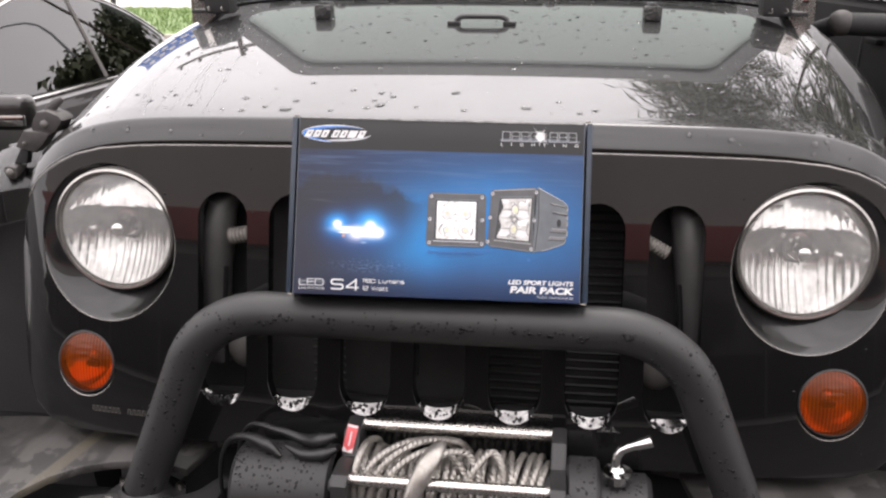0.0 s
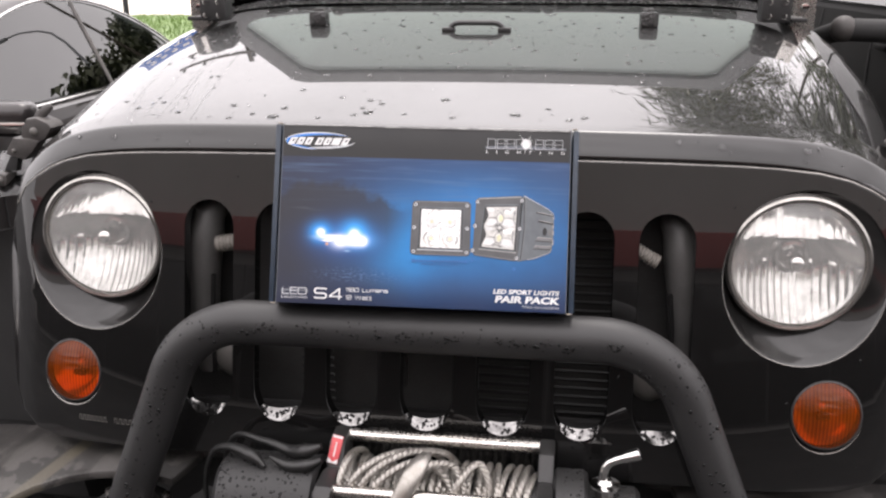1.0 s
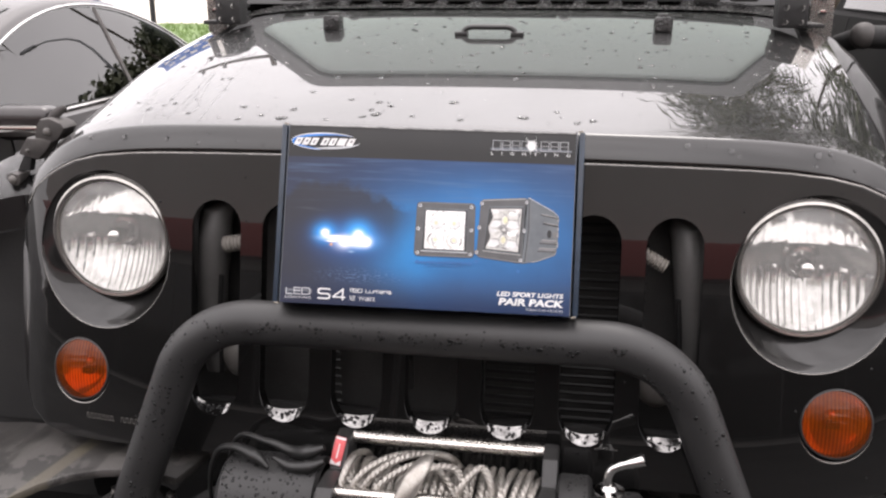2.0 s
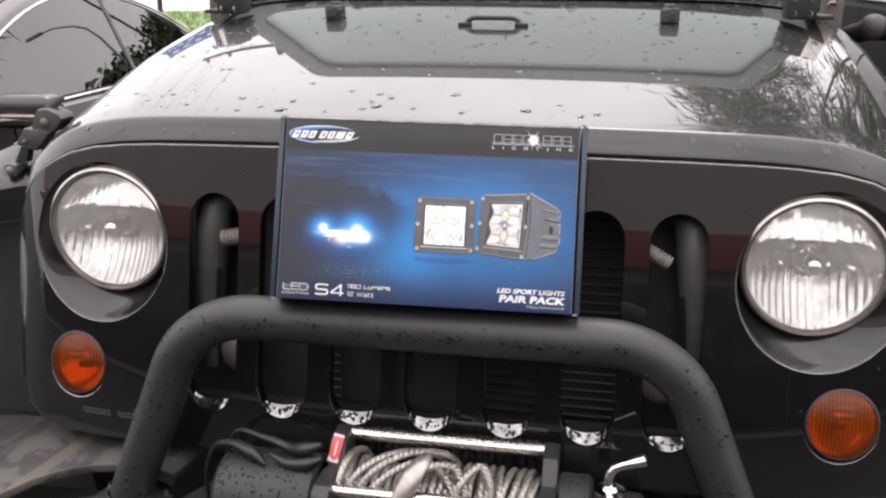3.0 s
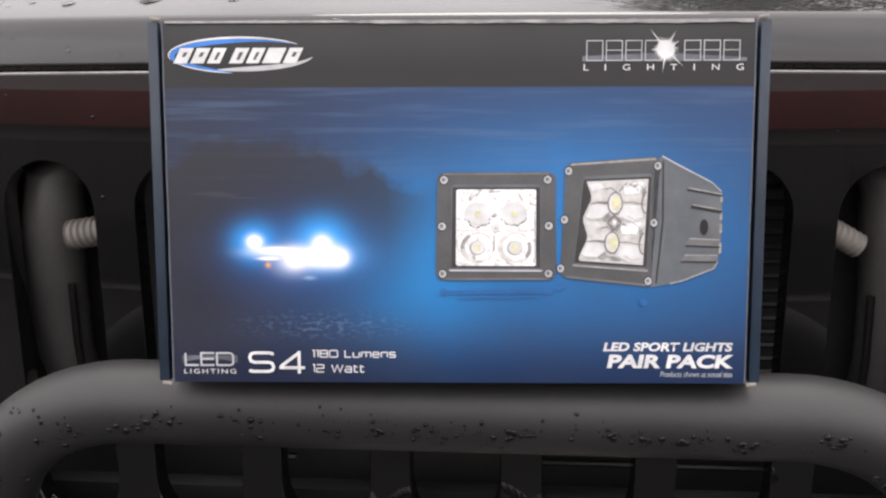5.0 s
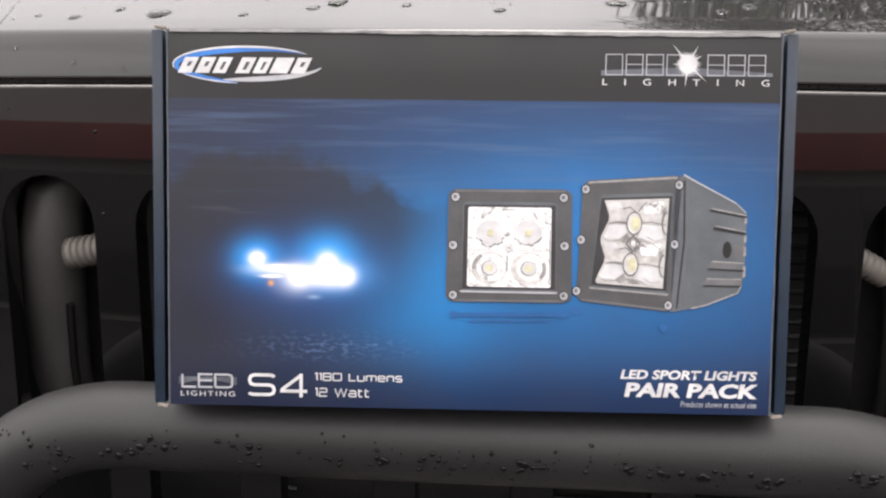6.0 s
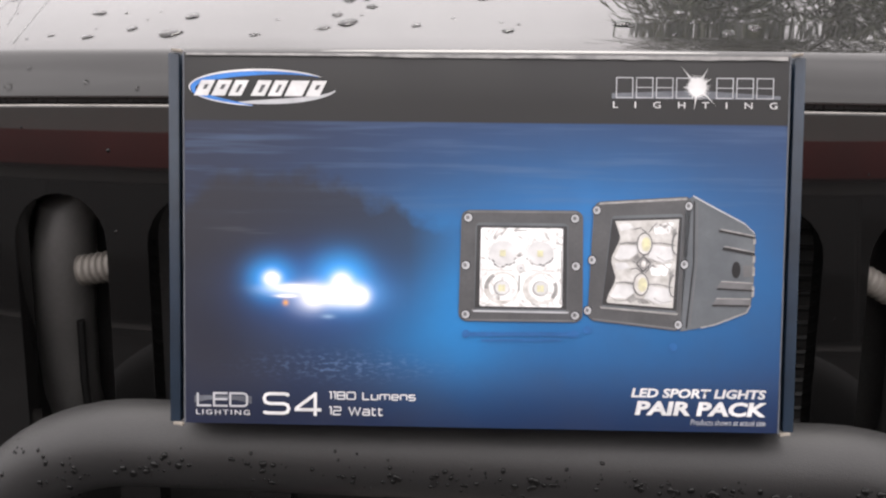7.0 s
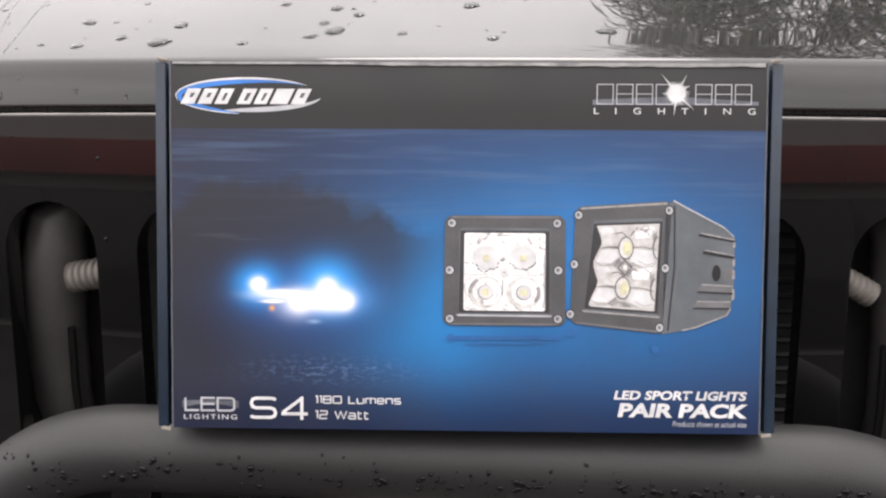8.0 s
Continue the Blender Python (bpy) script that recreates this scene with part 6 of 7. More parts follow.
def lamp_body(q, inner, screws, wide):
    """The dark frame of a printed lamp, its recess, lip and screws."""
    part("lamp_print", flat(rounded(q, 0.07), P1), INK, carton, "printed square lamp with a dark frame")
    edge = [quad_at(q, s, t) for s, t in ((0.05, 0.975), (0.95, 0.975), (0.94, 0.992), (0.06, 0.992))]
    part("lamp_edge_print", flat(edge, P2), MID if wide < 1 else DIM, carton)
    low = [quad_at(q, s, t) for s, t in ((0.06, 0.008), (0.94, 0.008), (0.95, 0.022), (0.05, 0.022))]
    part("lamp_edge_print", flat(low, P2), DIM, carton)
    big = [Vector(p) + (Vector(p) - quad_at(inner, 0.5, 0.5)) * 0.13 for p in inner]
    part("lamp_recess_print", flat(rounded(big, 0.05), P2), INK2, carton)
    near = [Vector(p) + (Vector(p) - quad_at(inner, 0.5, 0.5)) * 0.055 for p in inner]
    part("lamp_recess_print", flat([quad_at(near, s, t) for s, t in ((-0.03, 0.0), (1.03, 0.0), (1.02, 1.0), (-0.02, 1.0))], P2 + 0.0001), RECESS, carton)
    lip = [quad_at(inner, s, t) for s, t in ((-0.07, -0.075), (1.07, -0.075), (1.09, -0.052), (-0.09, -0.052))]
    part("lamp_lip_print", flat(lip, P3), SILVER if wide == 1.0 else MID, carton)
    for c in screws:
        disc(c, 0.0030 * (wide + 1) / 2, 0.0030, P2, BLACK_INK, "screw_rim_print")
        disc(c, 0.0024 * (wide + 1) / 2, 0.0024, P2 + 0.0001, SILVER, "screw_print")
        disc((c[0] - 0.0003, c[1] + 0.0002), 0.0012 * (wide + 1) / 2, 0.0013, P3, DIM, "screw_socket_print", 6)


def front_lamp(q, inner, screws):
    """Seen straight on: four cups, the upper two burnt out."""
    lamp_body(q, inner, screws, 1.0)
    part("lamp_glass_print", flat(rounded(inner, 0.025), P3 + 0.0001), LAMPGLASS, carton, "bright printed reflector")
    rng = random.Random(6)
    for a in (0, 1):
        c = quad_at(inner, 0.27 + 0.455 * a, 0.68)
        disc(c, 0.0082, 0.0074, P4, WHITE, "cup_print", 22)
        for k in range(9):
            w = 205 + 130 * k / 8
            r = 0.0078 + rng.uniform(-0.0006, 0.0014)
            arc_print(c, r, r * 0.92, w - rng.uniform(4, 9), w + rng.uniform(4, 10), rng.uniform(0.0004, 0.0009), P4 + 0.0001 + 0.00002 * k, rng.choice((MID, DIM, MID)))
        for k in range(3):
            w = rng.uniform(20, 160)
            arc_print(c, 0.0088, 0.0080, w, w + 22, 0.0006, P4 + 0.0001, PALE)
        part("diode_print", flat([(c.x - 0.0017, c.y - 0.0018), (c.x + 0.0017, c.y - 0.0018), (c.x + 0.0017, c.y + 0.0018), (c.x - 0.0017, c.y + 0.0018)], P4 + 0.0005), YELLOW, carton)
        c = quad_at(inner, 0.265 + 0.47 * a, 0.237)
        disc(c, 0.0105, 0.0098, P4, PALE, "cup_print", 24)
        disc((c.x + 0.001, c.y + 0.0004), 0.0084, 0.0080, P4 + 0.0001, LAMPGLASS, "cup_print", 24)
        side = 150 if a == 0 else -10
        arc_print(c, 0.0092, 0.0086, side - 30, side + 34, 0.0022, P4 + 0.0002, MID)
        disc(c, 0.0048, 0.0046, P4 + 0.0003, MID, "cup_print", 20)
        disc((c.x + 0.0004, c.y + 0.0002), 0.0042, 0.0041, P4 + 0.0004, WHITE, "cup_print", 20)
        for dx in (-0.00105, 0.00105):
            part("diode_print", flat([(c.x + dx - 0.0009, c.y - 0.0019), (c.x + dx + 0.0009, c.y - 0.0019), (c.x + dx + 0.0009, c.y + 0.0019), (c.x + dx - 0.0009, c.y + 0.0019)], P4 + 0.0005), YELLOW, carton)
    for s0, s1 in ((0.03, 0.40), (0.60, 0.97)):
        stroke([[quad_at(inner, s0, 0.462), quad_at(inner, s1, 0.462)]], 0.0007, P4 + 0.0001, PALE, "facet_print")
    stroke([[quad_at(inner, 0.475, 0.20), quad_at(inner, 0.478, 0.40)]], 0.0009, P4 + 0.0001, MID, "facet_print")
    stroke([[quad_at(inner, 0.40, 0.965), quad_at(inner, 0.56, 0.972)]], 0.0007, P4 + 0.0001, MID, "facet_print")
    stroke([[quad_at(inner, 0.985, 0.72), quad_at(inner, 0.99, 0.1)]], 0.0006, P4 + 0.0001, MID, "facet_print")
    stroke([[quad_at(inner, 0.02, 0.55), quad_at(inner, 0.03, 0.03), quad_at(inner, 0.3, 0.012)]], 0.0006, P4 + 0.0001, PALE, "facet_print")
    c = quad_at(inner, 0.49, 0.495)
    disc(c, 0.0026, 0.0026, P4 + 0.0002, PALE, "centre_print", 18)
    disc(c, 0.0021, 0.0021, P4 + 0.0003, WHITE, "centre_print", 18)
    disc((c.x + 0.0003, c.y), 0.0007, 0.0007, P4 + 0.0004, MID, "centre_print", 10)


def askew_lamp(q, inner, screws):
    """Seen from one side: two rows of leaning facets with a diode between each pair."""
    lamp_body(q, inner, screws, 0.8)
    rim = [(1, 0), (1, 1), (0.0, 1), (0.04, 0.93), (0.10, 0.82), (0.10, 0.76), (0.05, 0.66), (0.005, 0.56), (0.015, 0.49), (0.06, 0.40), (0.10, 0.32), (0.09, 0.25), (0.03, 0.12), (0.0, 0.03), (0.02, 0.0)]
    part("lamp_glass_print", flat([quad_at(inner, *p) for p in rim], P3 + 0.0001), SHADED, carton, "bright printed reflector")
    for t0 in (0.0, 0.475):
        def at(pts):
            return [quad_at(inner, a, t0 + b) for a, b in pts]
        for k, (tone, pts) in enumerate(((WHITE, ((0.04, 0.06), (0.12, 0.23), (0.38, 0.235), (0.41, 0.15), (0.28, 0.07))), (WHITE, ((0.56, 0.09), (0.62, 0.235), (0.93, 0.215), (0.95, 0.06), (0.80, 0.03))),
                                         (WHITE, ((0.10, 0.40), (0.06, 0.49), (0.24, 0.50), (0.30, 0.44))), (LAMPGLASS, ((0.64, 0.36), (0.60, 0.47), (0.93, 0.50), (0.86, 0.36))),
                                         (MID, ((0.43, 0.09), (0.54, 0.02), (0.66, 0.035), (0.55, 0.085))), (MID, ((0.28, 0.055), (0.40, 0.14), (0.45, 0.06), (0.36, 0.02))),
                                         (MID, ((0.93, 0.26), (0.97, 0.36), (0.97, 0.44), (0.90, 0.40))), (MID, ((0.13, 0.255), (0.36, 0.25), (0.38, 0.275), (0.20, 0.275))))):
            part("facet_print", flat(at(pts), P4 + 0.00004 * k), tone, carton)
        for k, (w, pts) in enumerate(((0.0007, ((0.10, 0.25), (0.24, 0.262), (0.39, 0.243))), (0.0007, ((0.60, 0.255), (0.75, 0.262), (0.97, 0.232))), (0.0006, ((0.30, 0.045), (0.42, 0.10), (0.50, 0.025), (0.60, 0.08), (0.72, 0.03))),
                                      (0.0008, ((0.30, 0.42), (0.40, 0.44), (0.50, 0.385))), (0.0008, ((0.54, 0.385), (0.60, 0.45), (0.66, 0.49))), (0.0006, ((0.02, 0.09), (0.14, 0.035), (0.30, 0.05))),
                                      (0.0007, ((0.80, 0.49), (0.90, 0.44), (0.98, 0.35))), (0.0005, ((0.70, 0.10), (0.82, 0.05), (0.96, 0.075))))):
            stroke([at(pts)], w * 0.62, P4 + 0.0004 + 0.00002 * k, DIM if k in (0, 1, 3, 4) else MID, "facet_print")
        c = quad_at(inner, 0.49, 0.25 + t0)
        disc(c, 0.0046, 0.0068, P4 + 0.0006, DIM, "cup_print", 20)
        disc(c, 0.0040, 0.0061, P4 + 0.0007, PALE, "cup_print", 20)
        disc((c.x + 0.0009, c.y - 0.0002), 0.0027, 0.0042, P4 + 0.0008, YELLOW, "diode_print", 16)
        c = quad_at(inner, 0.995, 0.25 + t0)
        arc_print(c, 0.0030, 0.0066, 95, 265, 0.0007, P4 + 0.0006, DIM)
    c = quad_at(inner, 0.50, 0.49)
    stroke([[(c.x - 0.0042, c.y), (c.x, c.y + 0.0046), (c.x + 0.0042, c.y), (c.x, c.y - 0.0046), (c.x - 0.0042, c.y)]], 0.0007, P4 + 0.0006, DIM, "centre_print")
    disc(c, 0.0023, 0.0030, P4 + 0.0007, MID, "centre_print")
    disc(c, 0.0014, 0.0019, P4 + 0.0008, PALE, "centre_print")


front_lamp([(-0.0148, -0.0470), (0.0592, -0.0468), (0.0582, 0.0198), (-0.0136, 0.0195)], [(-0.0023, -0.0377), (0.0467, -0.0379), (0.0465, 0.0091), (-0.0020, 0.0091)],
           [(-0.0096, 0.0148), (0.0535, 0.0150), (-0.0108, -0.0135), (0.0545, -0.0132), (-0.0105, -0.0429), (0.0546, -0.0426)])
part("lamp_flank", flat([(0.117, -0.0512), (0.1370, -0.0472), (0.1560, -0.0395), (0.1580, -0.0350), (0.1594, -0.0200), (0.1594, 0.0070), (0.1530, 0.0130), (0.1305, 0.0246), (0.1217, 0.0290), (0.1180, 0.0240)], P1), INK2, carton)
askew_lamp([(0.0618, -0.0452), (0.1175, -0.0512), (0.1220, 0.0290), (0.0645, 0.0250)], [(0.0728, -0.0346), (0.1122, -0.0373), (0.1145, 0.0154), (0.0771, 0.0138)],
           [(0.0662, 0.0201), (0.1201, 0.0232), (0.0640, -0.0094), (0.1184, -0.0113), (0.0620, -0.0395), (0.1157, -0.0472)])
for a, b, y0, y1, w in ((0.1411, 0.1593, -0.0006, -0.0039, 0.0018), (0.1385, 0.1594, 0.0095, 0.0056, 0.0012), (0.1397, 0.1590, -0.0213, -0.0222, 0.0045), (0.1372, 0.1577, -0.0315, -0.0316, 0.0042)):
    part("fin_print", flat([(a - w * 0.5, y0 - w), (b, y1 - w), (b, y1), (a, y0)], P2), DIM if w > 0.002 else BLACK_INK, carton)
    part("fin_glint", flat([(a, y0), (b, y1), (b, y1 + 0.0007), (a + 0.001, y0 + 0.0007)], P2), MID, carton)
    part("fin_shade", flat([(a - w * 0.5, y0 - w), (b, y1 - w), (b, y1 - w + 0.0009), (a - w * 0.3, y0 - w + 0.0009)], P3), BLACK_INK, carton)
part("fin_print", flat([(0.1527, -0.0114), (0.1590, -0.0112), (0.1590, -0.0181), (0.1532, -0.0183)], P2), DIM, carton)
disc((0.1488, -0.0141), 0.0026, 0.0050, P2, BLACK_INK, "vent_print")
stroke([[(0.1232, 0.0262), (0.1238, -0.0100), (0.1205, -0.0490)]], 0.0008, P2, BLACK_INK, "flank_seam_print")
stroke([[(0.1250, 0.0255), (0.1256, -0.0100), (0.1224, -0.0480)]], 0.0006, P2, DIM, "flank_seam_print")
for pts in ([(-0.012, -0.0560), (0.057, -0.0550), (0.057, -0.0525), (-0.012, -0.0535)], [(-0.001, -0.0590), (0.047, -0.0580), (0.047, -0.0568), (-0.001, -0.0578)]):
    part("reflection_print", flat(pts, P1), MIST, carton)
for c in ((-0.0101, -0.0545), (0.054, -0.0538), (0.062, -0.0510), (0.113, -0.0605)):
    disc(c, 0.0024, 0.0024, P2, MIST, "screw_print")
for v0, v1 in ((0.0050, 0.0012), (-0.0048, -0.0098), (-0.0120, -0.0176), (-0.0232, -0.0302)):      # pale tips of the fins
    part("fin_tip", flat([(0.1582, v1), (0.1597, v1 + 0.0004), (0.1597, v0 - 0.0004), (0.1582, v0)], P3), MID, carton)
stroke([[(0.1290, -0.0487), (0.1370, -0.0468), (0.1555, -0.0393), (0.1577, -0.0350)]], 0.0009, P3, MID, "flank_glint")
part("flank_glint", flat([(0.1225, 0.0287), (0.1305, 0.0243), (0.1530, 0.0127), (0.1590, 0.0072), (0.1588, 0.0082), (0.1528, 0.0137), (0.1305, 0.0253), (0.1225, 0.0297)], P3), SILVER, carton)


# ---------- other parked cars ----------
def paint_of(name, color):
    return surface(name, color, 0.35, metal=0.3, coat=0.5, coarse=3, fine=400, bump=0.02, vary=0.05, size=0.0003, spec=0.3)


def parked_car(name, m, label, paint, roof_z, belt_z, length, width, rear, split, trim):
    """A saloon or estate: its nose at local -y, the ground at 0."""
    ob = thing(name, m, label, "car")
    L, W = length, width / 2
    # lower body: sections along the length
    bm = bmesh.new()
    rows = []
    for t in [i / 30 for i in range(31)]:
        y = L * t
        nose = smooth(t, 0, 0.08) * (1 - smooth(t, 0.93, 1.0))
        w = W * (0.78 + 0.22 * nose ** 0.6)
        top = 0.62 + (belt_z - 0.62) * smooth(t, 0.0, 0.3)
        top -= 0.1 * smooth(t, 0.85, 1.0)
        sec = [(-w * 0.92, 0.22), (-w * 0.985, 0.34), (-w, 0.52), (-w * 0.99, top - 0.16), (-w * 0.965, top - 0.02), (-w * 0.93, top), (-w * 0.5, top + 0.03), (0, top + 0.045)]
        sec += [(-x, z) for x, z in sec[-2::-1]]
        rows.append([(x, y, z) for x, z in sec])
    vs = sheet(bm, rows)
    bm.faces.new(vs[0][::-1])
    bm.faces.new(vs[-1])
    bmesh.ops.recalc_face_normals(bm, faces=list(bm.faces))
    body = part("body", bm, paint, ob)
    # cabin: an arch from windscreen foot to boot
    y0, y3 = L * 0.29, L * rear
    bm = bmesh.new()
    rows = []
    prof = []
    for i in range(25):
        t = i / 24
        y = y0 + (y3 - y0) * t
        z = belt_z - 0.02 + (roof_z - belt_z + 0.02) * (math.sin(math.pi * t) ** 0.62)
        prof.append((y, z))
    for y, z in prof:
        h = (z - belt_z) / (roof_z - belt_z)
        w = W * (0.93 - 0.2 * max(h, 0))
        rows.append([(-W * 0.93, y, belt_z - 0.03), (-W * 0.93 + (W * 0.93 - w) * 0.5, y, (belt_z + z) / 2), (-w, y, z - 0.03), (-w * 0.93, y, z - 0.006), (0, y, z + 0.012), (w * 0.93, y, z - 0.006), (w, y, z - 0.03), (W * 0.93 - (W * 0.93 - w) * 0.5, y, (belt_z + z) / 2), (W * 0.93, y, belt_z - 0.03)])
    sheet(bm, rows)
    bmesh.ops.recalc_face_normals(bm, faces=list(bm.faces))
    cabin = part("cabin", bm, paint, ob)
    for s in (-1, 1):
        def on(y, t):
            """A place on the side glass: t from belt to roof rail."""
            k = min(max((y - y0) / (y3 - y0), 0.001), 0.999)
            z = belt_z - 0.02 + (roof_z - belt_z + 0.02) * (math.sin(math.pi * k) ** 0.62)
            h = max((z - belt_z) / (roof_z - belt_z), 0)
            w = W * (0.93 - 0.2 * h)
            zt = belt_z + 0.015 + (z - 0.05 - belt_z - 0.015) * t
            return Vector((s * (W * 0.93 + (w - W * 0.93) * ((zt - belt_z) / max(z - 0.03 - belt_z, 0.05)) + 0.008), y, zt))
        for a, b in ((L * 0.335, L * split - 0.02), (L * split + 0.02, L * (rear - 0.045))):
            bm = bmesh.new()
            rows = [[on(a + (b - a) * i / 16, t) for t in (0, 0.25, 0.5, 0.75, 1.0)] for i in range(17)]
            sheet(bm, rows)
            for f in bm.faces:
                f.normal_update()
                if f.normal.x * s < 0:
                    f.normal_flip()
            part("side_window", bm, SEDAN_GLASS, ob, "dark side window with rain and reflections")
        if trim:
            bm = bmesh.new()
            sweep(bm, [on(L * (0.33 + (rear - 0.37) * i / 30), 1.0) + Vector((s * 0.006, 0, 0.010)) for i in range(31)], 0.0055, 8)
            part("window_trim", bm, CHROME, ob, "chrome strip over the windows")
            bm = bmesh.new()
            sweep(bm, [on(L * (0.33 + (rear - 0.37) * i / 10), 0.0) + Vector((s * 0.006, 0, -0.012)) for i in range(11)], 0.005, 8)
            part("window_trim", bm, CHROME, ob)
        bm = bmesh.new()
        sweep(bm, [on(L * split, t) + Vector((s * 0.003, 0, 0)) for t in (0, 0.5, 1.0)], 0.008, 8, flat=0.5)
        part("pillar_cover", bm, FADED if trim else PLASTIC, ob)
        # mirror
        base = Vector((s * W * 0.96, L * 0.335, belt_z + 0.005))
        bm = bmesh.new()
        block(bm, base + Vector((s * 0.105, -0.02, 0.015)), (0.21, 0.11, 0.115), 0.045, segments=4)
        block(bm, base + Vector((s * 0.0, 0, 0.0)), (0.09, 0.06, 0.03), 0.01)
        mirror = part("side_mirror", bm, paint, ob, "side mirror with an indicator strip")
        bm = bmesh.new()
        block(bm, base + Vector((s * 0.112, -0.070, -0.006)), (0.188, 0.03, 0.04), 0.010, pose(0, 0, 0, 0, 0, s * 6))
        part("indicator", bm, CHROME if trim else RING, mirror, "pale indicator strip")
        # door seams, handles
        for y in (L * 0.34, L * split, L * 0.76):
            bm = bmesh.new()
            sweep(bm, [(s * (W * 0.995), y, 0.35), (s * (W * 1.002), y, 0.52), (s * (W * 0.992), y, belt_z - 0.17), (s * (W * 0.968), y, belt_z - 0.03)], 0.004, 6)
            part("door_seam", bm, RUBBER, ob)
        for y in (L * split - 0.18, L * 0.73):
            bm = bmesh.new()
            block(bm, (s * W * 1.0, y, belt_z - 0.14), (0.03, 0.16, 0.025), 0.008)
            part("door_handle", bm, CHROME if trim else paint, ob)
        for y in (L * 0.185, L * 0.80):
            bm = bmesh.new()
            lathe(bm, [(0.2, -0.1), (0.29, -0.105), (0.32, -0.08), (0.325, 0.0), (0.32, 0.08), (0.29, 0.105), (0.2, 0.1)], Matrix.Translation((s * (W - 0.1), y, 0.325)) @ pose(0, 0, 0, 0, 90, 0), 36)
            wheel = part("wheel", bm, RUBBER, ob)
            bm = bmesh.new()
            lathe(bm, [(0.0, 0.09), (0.05, 0.1), (0.07, 0.075), (0.17, 0.085), (0.2, 0.105), (0.21, 0.09), (0.21, -0.09)], Matrix.Translation((s * (W - 0.1), y, 0.325)) @ pose(0, 0, 0, 0, s * 90, 0), 30)
            part("rim", bm, RING, wheel)
        bm = bmesh.new()
        ball(bm, (s * W * 0.7, L * 0.022, 0.62), (0.17, 0.07, 0.07), 18, 10)
        part("headlight", bm, RING, ob)
        bm = bmesh.new()
        ball(bm, (s * W * 0.68, L * 0.985, 0.78), (0.16, 0.05, 0.07), 18, 10)
        part("tail_lamp", bm, RED_TAG, ob)
    # front and rear screens
    for a, b in ((0.02, 0.33), (0.74, 0.97)):
        bm = bmesh.new()
        rows = []
        for i in range(9):
            k = a + (b - a) * i / 8
            y = y0 + (y3 - y0) * k
            z = belt_z - 0.02 + (roof_z - belt_z + 0.02) * (math.sin(math.pi * k) ** 0.62)
            h = max((z - belt_z) / (roof_z - belt_z), 0)
            w = W * (0.93 - 0.2 * h) * 0.9
            rows.append([(w * q, y, z + 0.012 - 0.018 * abs(q) ** 2 + 0.006) for q in (-1, -0.5, 0, 0.5, 1)])
        sheet(bm, rows)
        face_to(bm, (0, 0, 1))
        part("screen", bm, GLASS, ob)
    return ob


SEDAN_PAINT = paint_of("dark_brown_metallic", (0.03, 0.026, 0.026))
parked_car("parked_sedan", pose(-2.57, 1.25, 0, 0, 0, 1.5), "dark wet saloon with chrome window trim, parked alongside", SEDAN_PAINT, 1.320, 0.90, 4.7, 1.74, 0.755, 0.548, True)
SUV_PAINT = surface("black_wet_car_paint", (0.007, 0.007, 0.007), 0.6, coat=0.0, coarse=3, fine=300, bump=0.02, vary=0.1, spec=0.02)
parked_car("parked_estate", pose(2.35, 1.4, 0), "black car parked close on the other side", SUV_PAINT, 1.95, 1.22, 4.9, 1.9, 0.86, 0.575, False)


# ---------- trees, lamp post, sign ----------
BARK = surface("wet_bark", (0.09, 0.07, 0.05), 0.85, coarse=5, fine=40, bump=0.5, vary=0.3, size=0.02)
LEAF = surface("dark_leaf", (0.08, 0.095, 0.045), 0.5, other=(0.12, 0.13, 0.06), coarse=1.5, fine=12, bump=0.0, vary=0.3)
DRY = surface("olive_leaf", (0.12, 0.12, 0.04), 0.5, other=(0.06, 0.085, 0.03), coarse=1.5, fine=12, bump=0.0, vary=0.3)


